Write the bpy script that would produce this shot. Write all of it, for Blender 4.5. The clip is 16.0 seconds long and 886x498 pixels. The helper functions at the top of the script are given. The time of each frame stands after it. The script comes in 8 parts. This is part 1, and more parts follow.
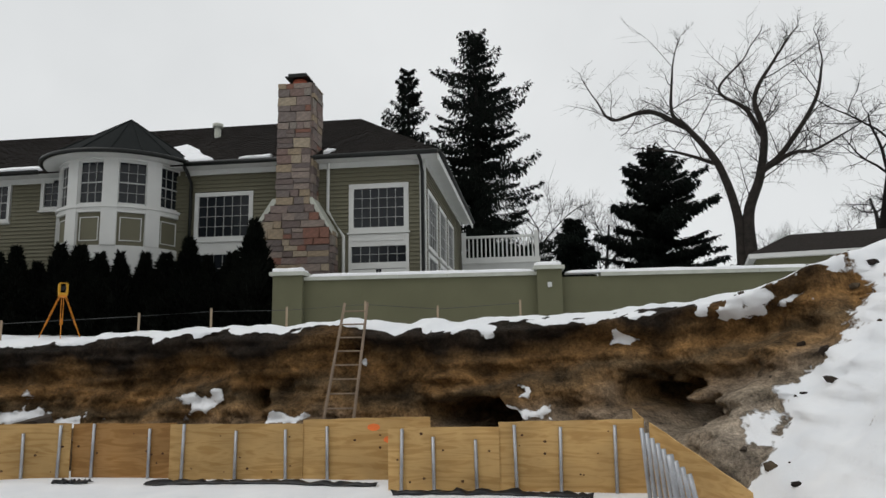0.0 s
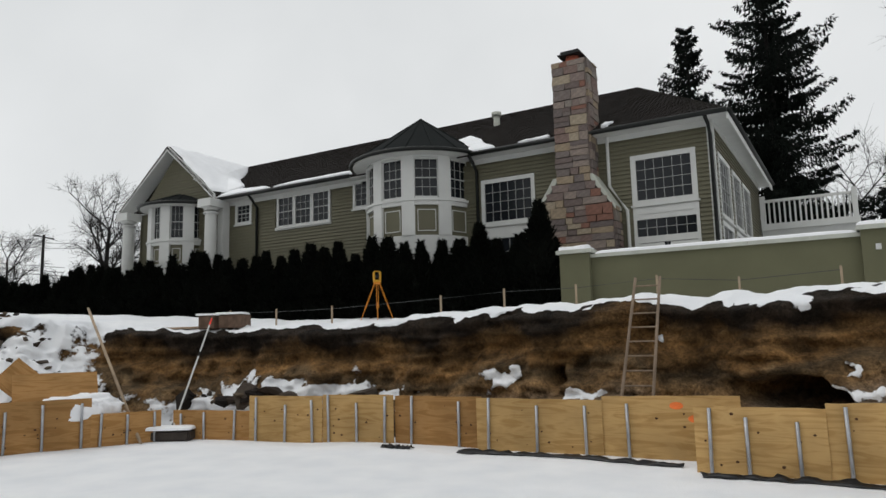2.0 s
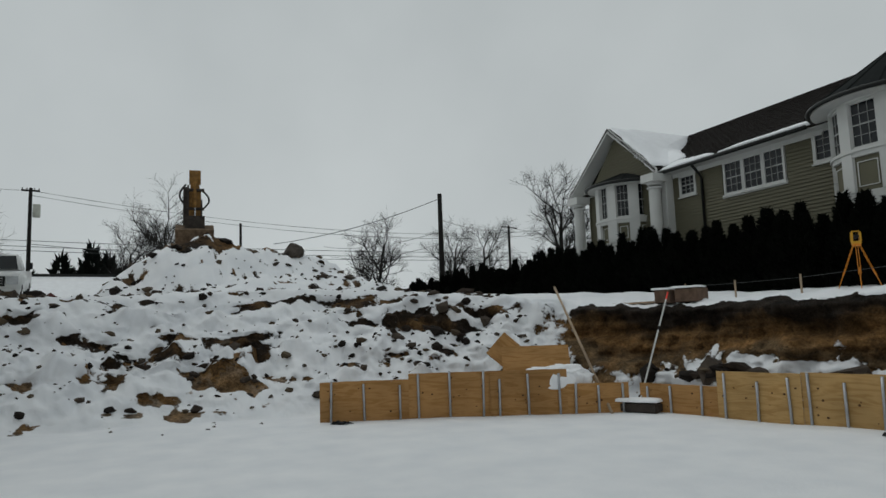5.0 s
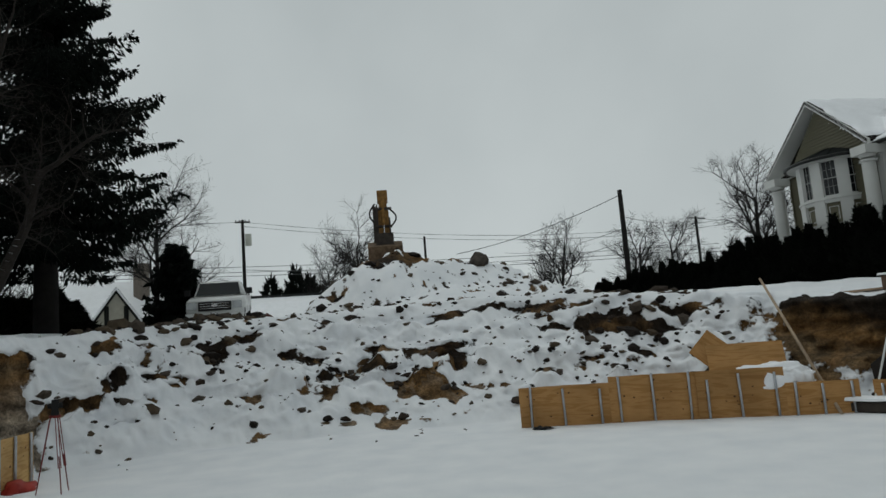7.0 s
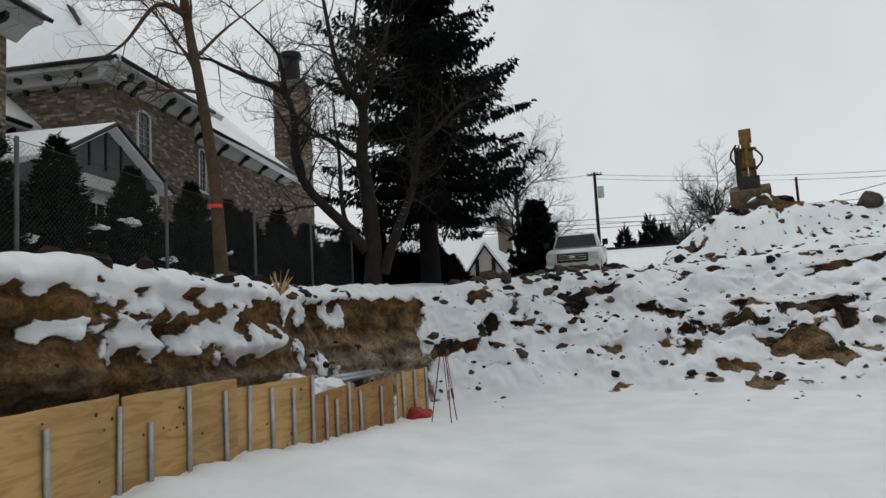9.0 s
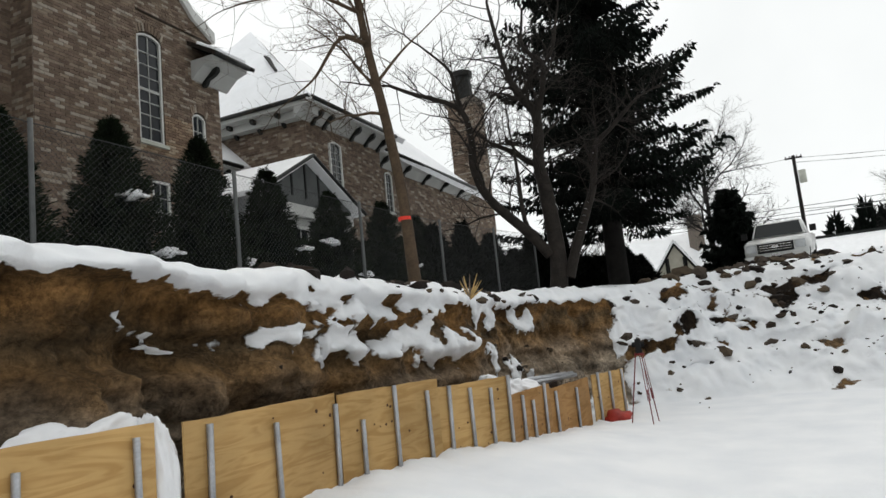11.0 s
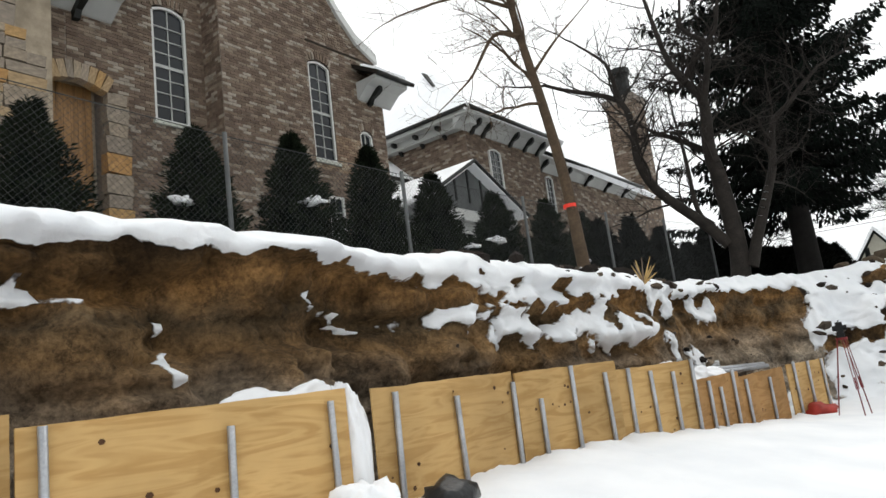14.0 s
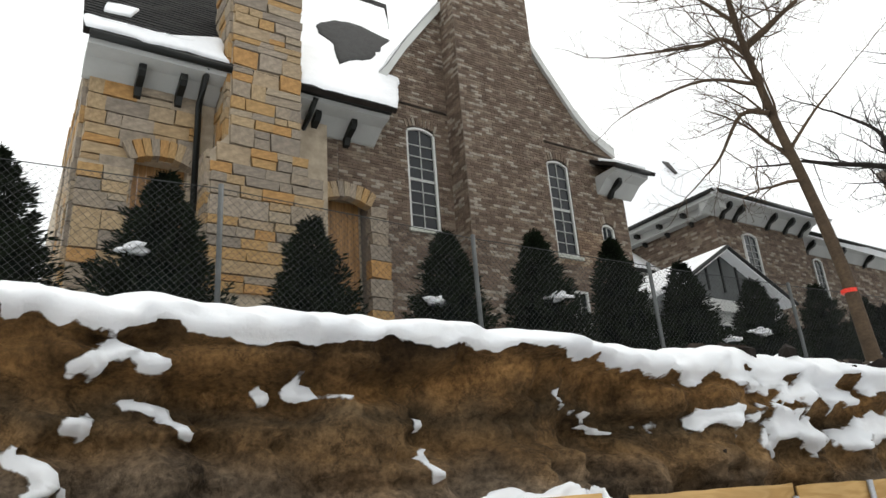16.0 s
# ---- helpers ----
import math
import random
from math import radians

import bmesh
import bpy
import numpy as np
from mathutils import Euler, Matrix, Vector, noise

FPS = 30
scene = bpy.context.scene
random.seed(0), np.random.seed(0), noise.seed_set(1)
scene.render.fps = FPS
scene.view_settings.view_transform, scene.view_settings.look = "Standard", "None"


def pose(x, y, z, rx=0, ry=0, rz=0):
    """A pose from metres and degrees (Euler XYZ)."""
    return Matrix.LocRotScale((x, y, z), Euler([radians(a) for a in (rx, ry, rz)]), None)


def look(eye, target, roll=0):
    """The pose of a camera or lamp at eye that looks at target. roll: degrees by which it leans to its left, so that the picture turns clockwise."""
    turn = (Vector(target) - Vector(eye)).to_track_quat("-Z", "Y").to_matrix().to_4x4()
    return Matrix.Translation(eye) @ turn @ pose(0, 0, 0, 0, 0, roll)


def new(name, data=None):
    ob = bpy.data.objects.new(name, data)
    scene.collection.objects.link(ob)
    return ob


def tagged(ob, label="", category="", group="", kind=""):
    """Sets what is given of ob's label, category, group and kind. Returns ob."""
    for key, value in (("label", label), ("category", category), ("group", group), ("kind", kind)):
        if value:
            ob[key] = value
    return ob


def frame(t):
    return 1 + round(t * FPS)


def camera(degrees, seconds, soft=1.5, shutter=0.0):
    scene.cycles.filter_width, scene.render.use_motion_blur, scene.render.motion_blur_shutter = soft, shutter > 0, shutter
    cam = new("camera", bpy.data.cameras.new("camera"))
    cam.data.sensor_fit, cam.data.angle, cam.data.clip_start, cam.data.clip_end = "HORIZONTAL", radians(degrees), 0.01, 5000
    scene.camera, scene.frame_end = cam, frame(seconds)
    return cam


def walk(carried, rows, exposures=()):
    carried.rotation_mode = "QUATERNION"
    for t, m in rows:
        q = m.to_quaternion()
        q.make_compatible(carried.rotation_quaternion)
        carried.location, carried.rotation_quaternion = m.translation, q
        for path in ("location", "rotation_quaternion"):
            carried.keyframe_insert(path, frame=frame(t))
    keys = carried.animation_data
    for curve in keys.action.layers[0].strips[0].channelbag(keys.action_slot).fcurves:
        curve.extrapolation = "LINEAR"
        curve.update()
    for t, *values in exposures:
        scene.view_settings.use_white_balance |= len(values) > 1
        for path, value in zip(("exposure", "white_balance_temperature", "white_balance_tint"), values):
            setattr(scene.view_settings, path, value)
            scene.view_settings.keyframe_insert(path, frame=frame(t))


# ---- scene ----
cam = camera(64.64, 16.0)

# seconds, place and turn of the hand-held camera as it pans round the pit
PATH = [
    (0.0, pose(-0.000, -0.000, 2.000, 98.83, 0.87, 0.57)),
    (0.5, pose(-0.018, 0.007, 2.008, 100.07, 1.82, 8.24)),
    (1.0, pose(-0.008, 0.048, 1.980, 99.77, 1.35, 13.31)),
    (1.5, pose(-0.057, 0.072, 1.987, 99.09, 1.46, 18.54)),
    (2.0, pose(-0.118, 0.096, 1.955, 97.63, 1.42, 23.60)),
    (2.5, pose(-0.186, 0.099, 1.925, 96.38, 2.00, 29.80)),
    (3.0, pose(-0.238, 0.101, 1.920, 95.94, 2.10, 37.42)),
    (3.5, pose(-0.315, 0.159, 1.921, 96.08, 2.20, 42.80)),
    (4.0, pose(-0.303, 0.144, 1.959, 97.39, 2.62, 48.22)),
    (4.5, pose(-0.369, 0.125, 1.934, 97.03, 2.02, 51.81)),
    (5.0, pose(-0.404, 0.112, 1.948, 96.66, 1.95, 59.00)),
    (5.2, pose(-0.417, 0.105, 1.988, 96.22, 2.13, 60.98)),
    (7.5, pose(-0.463, -0.214, 1.993, 97.76, 4.18, 80.14)),
    (8.0, pose(-0.500, -0.294, 1.988, 96.68, 3.38, 88.14)),
    (8.5, pose(-0.569, -0.213, 1.996, 95.95, 2.64, 94.95)),
    (9.0, pose(-0.598, -0.203, 1.999, 95.71, 3.05, 102.27)),
    (9.5, pose(-0.612, -0.175, 1.991, 95.75, 3.12, 109.80)),
    (10.0, pose(-0.617, -0.151, 1.926, 96.11, 4.35, 113.73)),
    (10.2, pose(-0.585, -0.207, 1.930, 96.30, 5.00, 114.89)),
    (12.5, pose(-0.540, -0.277, 1.497, 99.86, 5.14, 120.96)),
    (13.0, pose(-0.538, -0.340, 1.481, 99.66, 5.70, 123.67)),
    (13.5, pose(-0.534, -0.306, 1.481, 101.00, 6.60, 127.62)),
    (14.0, pose(-0.550, -0.339, 1.441, 100.59, 7.01, 131.42)),
    (14.5, pose(-0.550, -0.340, 1.437, 101.24, 6.88, 135.87)),
    (15.0, pose(-0.552, -0.342, 1.449, 102.19, 6.37, 139.51)),
    (15.5, pose(-0.551, -0.388, 1.457, 107.40, 5.28, 143.98)),
    (16.0, pose(-0.532, -0.383, 1.456, 110.24, 3.93, 150.97)),
]

# brightness of the phone's picture drifts as it pans over bright sky
walk(cam, PATH, exposures=[(0.0, -0.22, 6500, 10), (2.5, -0.20, 6500, 10), (3.0, -0.54, 6450, 10), (4.0, -0.66, 6400, 7), (4.5, -0.88, 6350, 6), (5.0, -0.84, 6300, 5), (7.5, -0.86, 6250, 3), (9.0, -0.40, 6400, 8), (10.0, -0.05, 6550, 9), (12.5, 0.28, 6600, 9), (14.0, 0.58, 6550, 9), (16.0, 0.62, 6600, 9)])

# ---- world and light: heavy overcast ----
world = bpy.data.worlds.new("overcast_sky")
scene.world = world
world.use_nodes = True
wn, wl = world.node_tree.nodes, world.node_tree.links
wn.clear()
w_out = wn.new("ShaderNodeOutputWorld")
w_bg = wn.new("ShaderNodeBackground")
w_sky = wn.new("ShaderNodeTexSky")
w_sky.sky_type = "NISHITA"
w_sky.sun_disc = False
w_sky.sun_elevation = radians(58)
w_sky.sun_rotation = radians(243)
w_hs = wn.new("ShaderNodeHueSaturation")
w_hs.inputs["Saturation"].default_value = 0.08
w_hs.inputs["Value"].default_value = 0.12
w_cloud = wn.new("ShaderNodeTexNoise")
w_cloud.inputs["Scale"].default_value = 1.7
w_cloud.inputs["Detail"].default_value = 5.0
w_ramp = wn.new("ShaderNodeValToRGB")
w_ramp.color_ramp.elements[0].position, w_ramp.color_ramp.elements[0].color = 0.3, (0.60, 0.625, 0.635, 1)
w_ramp.color_ramp.elements[1].position, w_ramp.color_ramp.elements[1].color = 0.7, (0.80, 0.82, 0.825, 1)
w_add = wn.new("ShaderNodeMix")
w_add.data_type, w_add.blend_type = "RGBA", "ADD"
w_add.inputs[0].default_value = 0.25
wl.new(w_sky.outputs[0], w_hs.inputs["Color"])
wl.new(w_cloud.outputs[0], w_ramp.inputs[0])
wl.new(w_ramp.outputs[0], w_add.inputs[6])
wl.new(w_hs.outputs[0], w_add.inputs[7])
wl.new(w_add.outputs[2], w_bg.inputs[0])
w_bg.inputs[1].default_value = 1.0
wl.new(w_bg.outputs[0], w_out.inputs[0])
sun = new("sun", bpy.data.lights.new("sun", "SUN"))
sun.data.energy, sun.data.angle, sun.data.color = 0.75, radians(40), (1.0, 0.97, 0.92)
sun.matrix_world = look((-18, -9, 32), (0, 0, 0))


# ---- materials ----
def node_mat(name):
    m = bpy.data.materials.new(name)
    m.use_nodes = True
    t = m.node_tree
    return m, t.nodes, t.links, t.nodes["Principled BSDF"]


def plain(name, col, rough=0.7, metal=0.0, var=0.15, scale=3.0, bump=0.0, bscale=60.0, stretch=(1, 1, 1), spec=0.3, rnd=0.0, grime=0.0):
    """A surface with two scales of variation, fine relief and optional change from piece to piece."""
    m, n, l, p = node_mat(name)
    co = n.new("ShaderNodeTexCoord")
    mp = n.new("ShaderNodeMapping")
    mp.inputs["Scale"].default_value = stretch
    l.new(co.outputs["Object"], mp.inputs[0])
    a = n.new("ShaderNodeTexNoise")
    a.inputs["Scale"].default_value, a.inputs["Detail"].default_value = scale, 6.0
    b = n.new("ShaderNodeTexNoise")
    b.inputs["Scale"].default_value, b.inputs["Detail"].default_value = bscale, 3.0
    l.new(mp.outputs[0], a.inputs[0])
    l.new(mp.outputs[0], b.inputs[0])
    r = n.new("ShaderNodeValToRGB")
    r.color_ramp.elements[0].position, r.color_ramp.elements[1].position = 0.3, 0.7
    r.color_ramp.elements[0].color = (*[c * (1 - var) for c in col], 1)
    r.color_ramp.elements[1].color = (*[min(1, c * (1 + var)) for c in col], 1)
    l.new(a.outputs[0], r.inputs[0])
    mx = n.new("ShaderNodeMix")
    mx.data_type, mx.blend_type = "RGBA", "MULTIPLY"
    mx.inputs[0].default_value = min(1.0, var * 2)
    l.new(r.outputs[0], mx.inputs[6])
    l.new(b.outputs[0], mx.inputs[7])
    gain = n.new("ShaderNodeMix")
    gain.data_type, gain.blend_type = "RGBA", "MULTIPLY"
    gain.inputs[0].default_value = 1.0
    k = 1.0 + min(1.0, var * 2) * 0.8
    gain.inputs[7].default_value = (k, k, k, 1)
    l.new(mx.outputs[2], gain.inputs[6])
    last = gain.outputs[2]
    if rnd:
        oi = n.new("ShaderNodeObjectInfo")
        hs = n.new("ShaderNodeHueSaturation")
        mr = n.new("ShaderNodeMapRange")
        mr.inputs[3].default_value, mr.inputs[4].default_value = 1 - rnd, 1 + rnd
        l.new(oi.outputs["Random"], mr.inputs[0])
        l.new(mr.outputs[0], hs.inputs["Value"])
        l.new(last, hs.inputs["Color"])
        last = hs.outputs[0]
    l.new(last, p.inputs["Base Color"])
    p.inputs["Roughness"].default_value = rough
    p.inputs["Metallic"].default_value = metal
    p.inputs["Specular IOR Level"].default_value = spec
    if bump:
        bp = n.new("ShaderNodeBump")
        bp.inputs["Strength"].default_value, bp.inputs["Distance"].default_value = bump, 0.02
        l.new(b.outputs[0], bp.inputs["Height"])
        l.new(bp.outputs[0], p.inputs["Normal"])
    return m


def palette(name, cols, rough=0.8, bump=0.5, bscale=40.0, island=False, var=0.25):
    """Stone or brick whose pieces each take a colour of their own out of a short ramp."""
    m, n, l, p = node_mat(name)
    if island:
        src = n.new("ShaderNodeNewGeometry").outputs["Random Per Island"]
    else:
        src = n.new("ShaderNodeObjectInfo").outputs["Random"]
    r = n.new("ShaderNodeValToRGB")
    r.color_ramp.interpolation = "CONSTANT"
    e = r.color_ramp.elements
    e[0].position, e[0].color = 0.0, (*cols[0], 1)
    e[1].position, e[1].color = 1.0 / len(cols), (*cols[1], 1)
    for i in range(2, len(cols)):
        q = e.new(i / len(cols))
        q.color = (*cols[i], 1)
    l.new(src, r.inputs[0])
    co = n.new("ShaderNodeTexCoord")
    a = n.new("ShaderNodeTexNoise")
    a.inputs["Scale"].default_value, a.inputs["Detail"].default_value = 5.0, 8.0
    l.new(co.outputs["Object"], a.inputs[0])
    b = n.new("ShaderNodeTexNoise")
    b.inputs["Scale"].default_value, b.inputs["Detail"].default_value = bscale, 4.0
    l.new(co.outputs["Object"], b.inputs[0])
    mr = n.new("ShaderNodeMapRange")
    mr.inputs[1].default_value, mr.inputs[2].default_value = 0.3, 0.7
    mr.inputs[3].default_value, mr.inputs[4].default_value = 1 - var, 1 + var
    l.new(a.outputs[0], mr.inputs[0])
    hs = n.new("ShaderNodeHueSaturation")
    l.new(r.outputs[0], hs.inputs["Color"])
    l.new(mr.outputs[0], hs.inputs["Value"])
    l.new(hs.outputs[0], p.inputs["Base Color"])
    p.inputs["Roughness"].default_value = rough
    p.inputs["Specular IOR Level"].default_value = 0.2
    bp = n.new("ShaderNodeBump")
    bp.inputs["Strength"].default_value, bp.inputs["Distance"].default_value = bump, 0.015
    l.new(b.outputs[0], bp.inputs["Height"])
    l.new(bp.outputs[0], p.inputs["Normal"])
    return m


def ground_mat():
    """Snow over layered sandy soil: the snow attribute says where snow lies."""
    m, n, l, p = node_mat("snow_and_soil")
    geo = n.new("ShaderNodeNewGeometry")
    sep = n.new("ShaderNodeSeparateXYZ")
    l.new(geo.outputs["Position"], sep.inputs[0])
    n1 = n.new("ShaderNodeTexNoise")
    n1.inputs["Scale"].default_value, n1.inputs["Detail"].default_value = 0.55, 7.0
    l.new(geo.outputs["Position"], n1.inputs[0])
    dep = n.new("ShaderNodeAttribute")
    dep.attribute_name = "depth"
    ad = n.new("ShaderNodeMath")
    ad.operation = "MULTIPLY_ADD"
    ad.inputs[1].default_value, ad.inputs[2].default_value = 0.62, -0.31
    l.new(n1.outputs[0], ad.inputs[0])
    hz = n.new("ShaderNodeMath")
    hz.operation = "ADD"
    l.new(dep.outputs["Fac"], hz.inputs[0])
    l.new(ad.outputs[0], hz.inputs[1])
    ramp = n.new("ShaderNodeValToRGB")
    e = ramp.color_ramp.elements
    e[0].position, e[0].color = 0.0, (0.024, 0.018, 0.013, 1)
    e[1].position, e[1].color = 1.0, (0.330, 0.275, 0.215, 1)
    for pos, col in ((0.10, (0.026, 0.018, 0.012)), (0.17, (0.120, 0.070, 0.030)), (0.30, (0.235, 0.128, 0.048)), (0.40, (0.120, 0.082, 0.045)), (0.52, (0.250, 0.150, 0.068)), (0.64, (0.235, 0.172, 0.115)), (0.82, (0.330, 0.268, 0.200))):
        q = e.new(pos)
        q.color = (*col, 1)
    l.new(hz.outputs[0], ramp.inputs[0])
    # thin bedding lines in the sand
    mp = n.new("ShaderNodeMapping")
    mp.inputs["Scale"].default_value = (0.9, 0.9, 2.6)
    l.new(geo.outputs["Position"], mp.inputs[0])
    n2 = n.new("ShaderNodeTexNoise")
    n2.inputs["Scale"].default_value, n2.inputs["Detail"].default_value = 1.3, 8.0
    n2.inputs["Distortion"].default_value = 0.6
    l.new(mp.outputs[0], n2.inputs[0])
    n3 = n.new("ShaderNodeTexNoise")
    n3.inputs["Scale"].default_value, n3.inputs["Detail"].default_value = 1.7, 11.0
    n3.inputs["Roughness"].default_value = 0.68
    l.new(geo.outputs["Position"], n3.inputs[0])
    s1 = n.new("ShaderNodeMapRange")
    s1.inputs[1].default_value, s1.inputs[2].default_value, s1.inputs[3].default_value, s1.inputs[4].default_value = 0.35, 0.65, 0.72, 1.28
    l.new(n2.outputs[0], s1.inputs[0])
    s2 = n.new("ShaderNodeMapRange")
    s2.inputs[1].default_value, s2.inputs[2].default_value, s2.inputs[3].default_value, s2.inputs[4].default_value = 0.32, 0.66, 0.20, 1.48
    l.new(n3.outputs[0], s2.inputs[0])
    mul = n.new("ShaderNodeMath")
    mul.operation = "MULTIPLY"
    l.new(s1.outputs[0], mul.inputs[0])
    l.new(s2.outputs[0], mul.inputs[1])
    n6 = n.new("ShaderNodeTexNoise")
    n6.inputs["Scale"].default_value, n6.inputs["Detail"].default_value = 17.0, 9.0
    n6.inputs["Roughness"].default_value = 0.7
    l.new(geo.outputs["Position"], n6.inputs[0])
    s3 = n.new("ShaderNodeMapRange")
    s3.inputs[1].default_value, s3.inputs[2].default_value, s3.inputs[3].default_value, s3.inputs[4].default_value = 0.34, 0.66, 0.52, 1.45
    l.new(n6.outputs[0], s3.inputs[0])
    mul2 = n.new("ShaderNodeMath")
    mul2.operation = "MULTIPLY"
    l.new(mul.outputs[0], mul2.inputs[0])
    l.new(s3.outputs[0], mul2.inputs[1])
    # drying cracks
    wob = n.new("ShaderNodeMix")
    wob.data_type, wob.blend_type = "RGBA", "ADD"
    wob.inputs[0].default_value = 0.9
    l.new(geo.outputs["Position"], wob.inputs[6])
    l.new(n3.outputs["Color"], wob.inputs[7])
    vor = n.new("ShaderNodeTexVoronoi")
    vor.feature = "DISTANCE_TO_EDGE"
    vor.inputs["Scale"].default_value = 1.15
    l.new(wob.outputs[2], vor.inputs[0])
    ck = n.new("ShaderNodeMapRange")
    ck.inputs[1].default_value, ck.inputs[2].default_value, ck.inputs[3].default_value, ck.inputs[4].default_value = 0.003, 0.016, 0.62, 1.0
    l.new(vor.outputs[0], ck.inputs[0])
    mul3 = n.new("ShaderNodeMath")
    mul3.operation = "MULTIPLY"
    l.new(mul2.outputs[0], mul3.inputs[0])
    l.new(ck.outputs[0], mul3.inputs[1])
    hs = n.new("ShaderNodeHueSaturation")
    l.new(ramp.outputs[0], hs.inputs["Color"])
    l.new(mul3.outputs[0], hs.inputs["Value"])
    at = n.new("ShaderNodeAttribute")
    at.attribute_name = "snow"
    n4 = n.new("ShaderNodeTexNoise")
    n4.inputs["Scale"].default_value, n4.inputs["Detail"].default_value = 9.0, 6.0
    l.new(geo.outputs["Position"], n4.inputs[0])
    j = n.new("ShaderNodeMath")
    j.operation = "MULTIPLY_ADD"
    j.inputs[1].default_value = 0.5
    l.new(n4.outputs[0], j.inputs[0])
    l.new(at.outputs["Fac"], j.inputs[2])
    st = n.new("ShaderNodeMapRange")
    st.inputs[1].default_value, st.inputs[2].default_value = 0.70, 0.80
    l.new(j.outputs[0], st.inputs[0])
    n5 = n.new("ShaderNodeTexNoise")
    n5.inputs["Scale"].default_value, n5.inputs["Detail"].default_value = 1.2, 6.0
    l.new(geo.outputs["Position"], n5.inputs[0])
    sc = n.new("ShaderNodeValToRGB")
    sc.color_ramp.elements[0].position, sc.color_ramp.elements[0].color = 0.3, (0.78, 0.80, 0.83, 1)
    sc.color_ramp.elements[1].position, sc.color_ramp.elements[1].color = 0.7, (0.88, 0.89, 0.905, 1)
    l.new(n5.outputs[0], sc.inputs[0])
    mx = n.new("ShaderNodeMix")
    mx.data_type = "RGBA"
    l.new(st.outputs[0], mx.inputs[0])
    l.new(hs.outputs[0], mx.inputs[6])
    l.new(sc.outputs[0], mx.inputs[7])
    l.new(mx.outputs[2], p.inputs["Base Color"])
    ro = n.new("ShaderNodeMapRange")
    ro.inputs[3].default_value, ro.inputs[4].default_value = 0.95, 0.6
    l.new(st.outputs[0], ro.inputs[0])
    l.new(ro.outputs[0], p.inputs["Roughness"])
    p.inputs["Specular IOR Level"].default_value = 0.15
    hgt = n.new("ShaderNodeMath")
    hgt.operation = "MULTIPLY_ADD"
    hgt.inputs[1].default_value = 0.9
    l.new(n3.outputs[0], hgt.inputs[0])
    hg2 = n.new("ShaderNodeMath")
    hg2.operation = "MULTIPLY_ADD"
    hg2.inputs[1].default_value = 0.45
    l.new(n6.outputs[0], hg2.inputs[0])
    l.new(st.outputs[0], hg2.inputs[2])
    l.new(hg2.outputs[0], hgt.inputs[2])
    bst = n.new("ShaderNodeMapRange")
    bst.inputs[3].default_value, bst.inputs[4].default_value = 1.0, 0.35
    l.new(st.outputs[0], bst.inputs[0])
    bp = n.new("ShaderNodeBump")
    bp.inputs["Distance"].default_value = 0.13
    l.new(bst.outputs[0], bp.inputs["Strength"])
    l.new(hgt.outputs[0], bp.inputs["Height"])
    l.new(bp.outputs[0], p.inputs["Normal"])
    return m


def wood_mat(name, dark, light, rnd=0.12):
    """Plywood: long wavy veneer grain."""
    m, n, l, p = node_mat(name)
    co = n.new("ShaderNodeTexCoord")
    oi = n.new("ShaderNodeObjectInfo")
    ofs = n.new("ShaderNodeVectorMath")
    ofs.operation = "MULTIPLY_ADD"
    l.new(oi.outputs["Random"], ofs.inputs[0])
    ofs.inputs[1].default_value = (17.0, 5.0, 9.0)
    l.new(co.outputs["Object"], ofs.inputs[2])
    mp = n.new("ShaderNodeMapping")
    mp.inputs["Scale"].default_value = (0.5, 1.0, 3.4)
    l.new(ofs.outputs[0], mp.inputs[0])
    a = n.new("ShaderNodeTexNoise")
    a.inputs["Scale"].default_value, a.inputs["Detail"].default_value, a.inputs["Distortion"].default_value = 2.2, 3.0, 1.2
    l.new(mp.outputs[0], a.inputs[0])
    w = n.new("ShaderNodeMath")
    w.operation = "MULTIPLY"
    w.inputs[1].default_value = 17.0
    l.new(a.outputs[0], w.inputs[0])
    sn = n.new("ShaderNodeMath")
    sn.operation = "SINE"
    l.new(w.outputs[0], sn.inputs[0])
    mr = n.new("ShaderNodeMapRange")
    mr.inputs[1].default_value, mr.inputs[2].default_value = -1.0, 1.0
    l.new(sn.outputs[0], mr.inputs[0])
    r = n.new("ShaderNodeValToRGB")
    r.color_ramp.elements[0].color = (*dark, 1)
    r.color_ramp.elements[1].color = (*light, 1)
    l.new(mr.outputs[0], r.inputs[0])
    b = n.new("ShaderNodeTexNoise")
    b.inputs["Scale"].default_value, b.inputs["Detail"].default_value = 1.1, 6.0
    l.new(ofs.outputs[0], b.inputs[0])
    m2 = n.new("ShaderNodeMapRange")
    m2.inputs[1].default_value, m2.inputs[2].default_value, m2.inputs[3].default_value, m2.inputs[4].default_value = 0.3, 0.7, 0.8, 1.15
    l.new(b.outputs[0], m2.inputs[0])
    m3 = n.new("ShaderNodeMapRange")
    m3.inputs[3].default_value, m3.inputs[4].default_value = 1 - rnd, 1 + rnd
    l.new(oi.outputs["Random"], m3.inputs[0])
    mm = n.new("ShaderNodeMath")
    mm.operation = "MULTIPLY"
    l.new(m2.outputs[0], mm.inputs[0])
    l.new(m3.outputs[0], mm.inputs[1])
    hs = n.new("ShaderNodeHueSaturation")
    l.new(r.outputs[0], hs.inputs["Color"])
    l.new(mm.outputs[0], hs.inputs["Value"])
    l.new(hs.outputs[0], p.inputs["Base Color"])
    p.inputs["Roughness"].default_value = 0.75
    p.inputs["Specular IOR Level"].default_value = 0.2
    return m


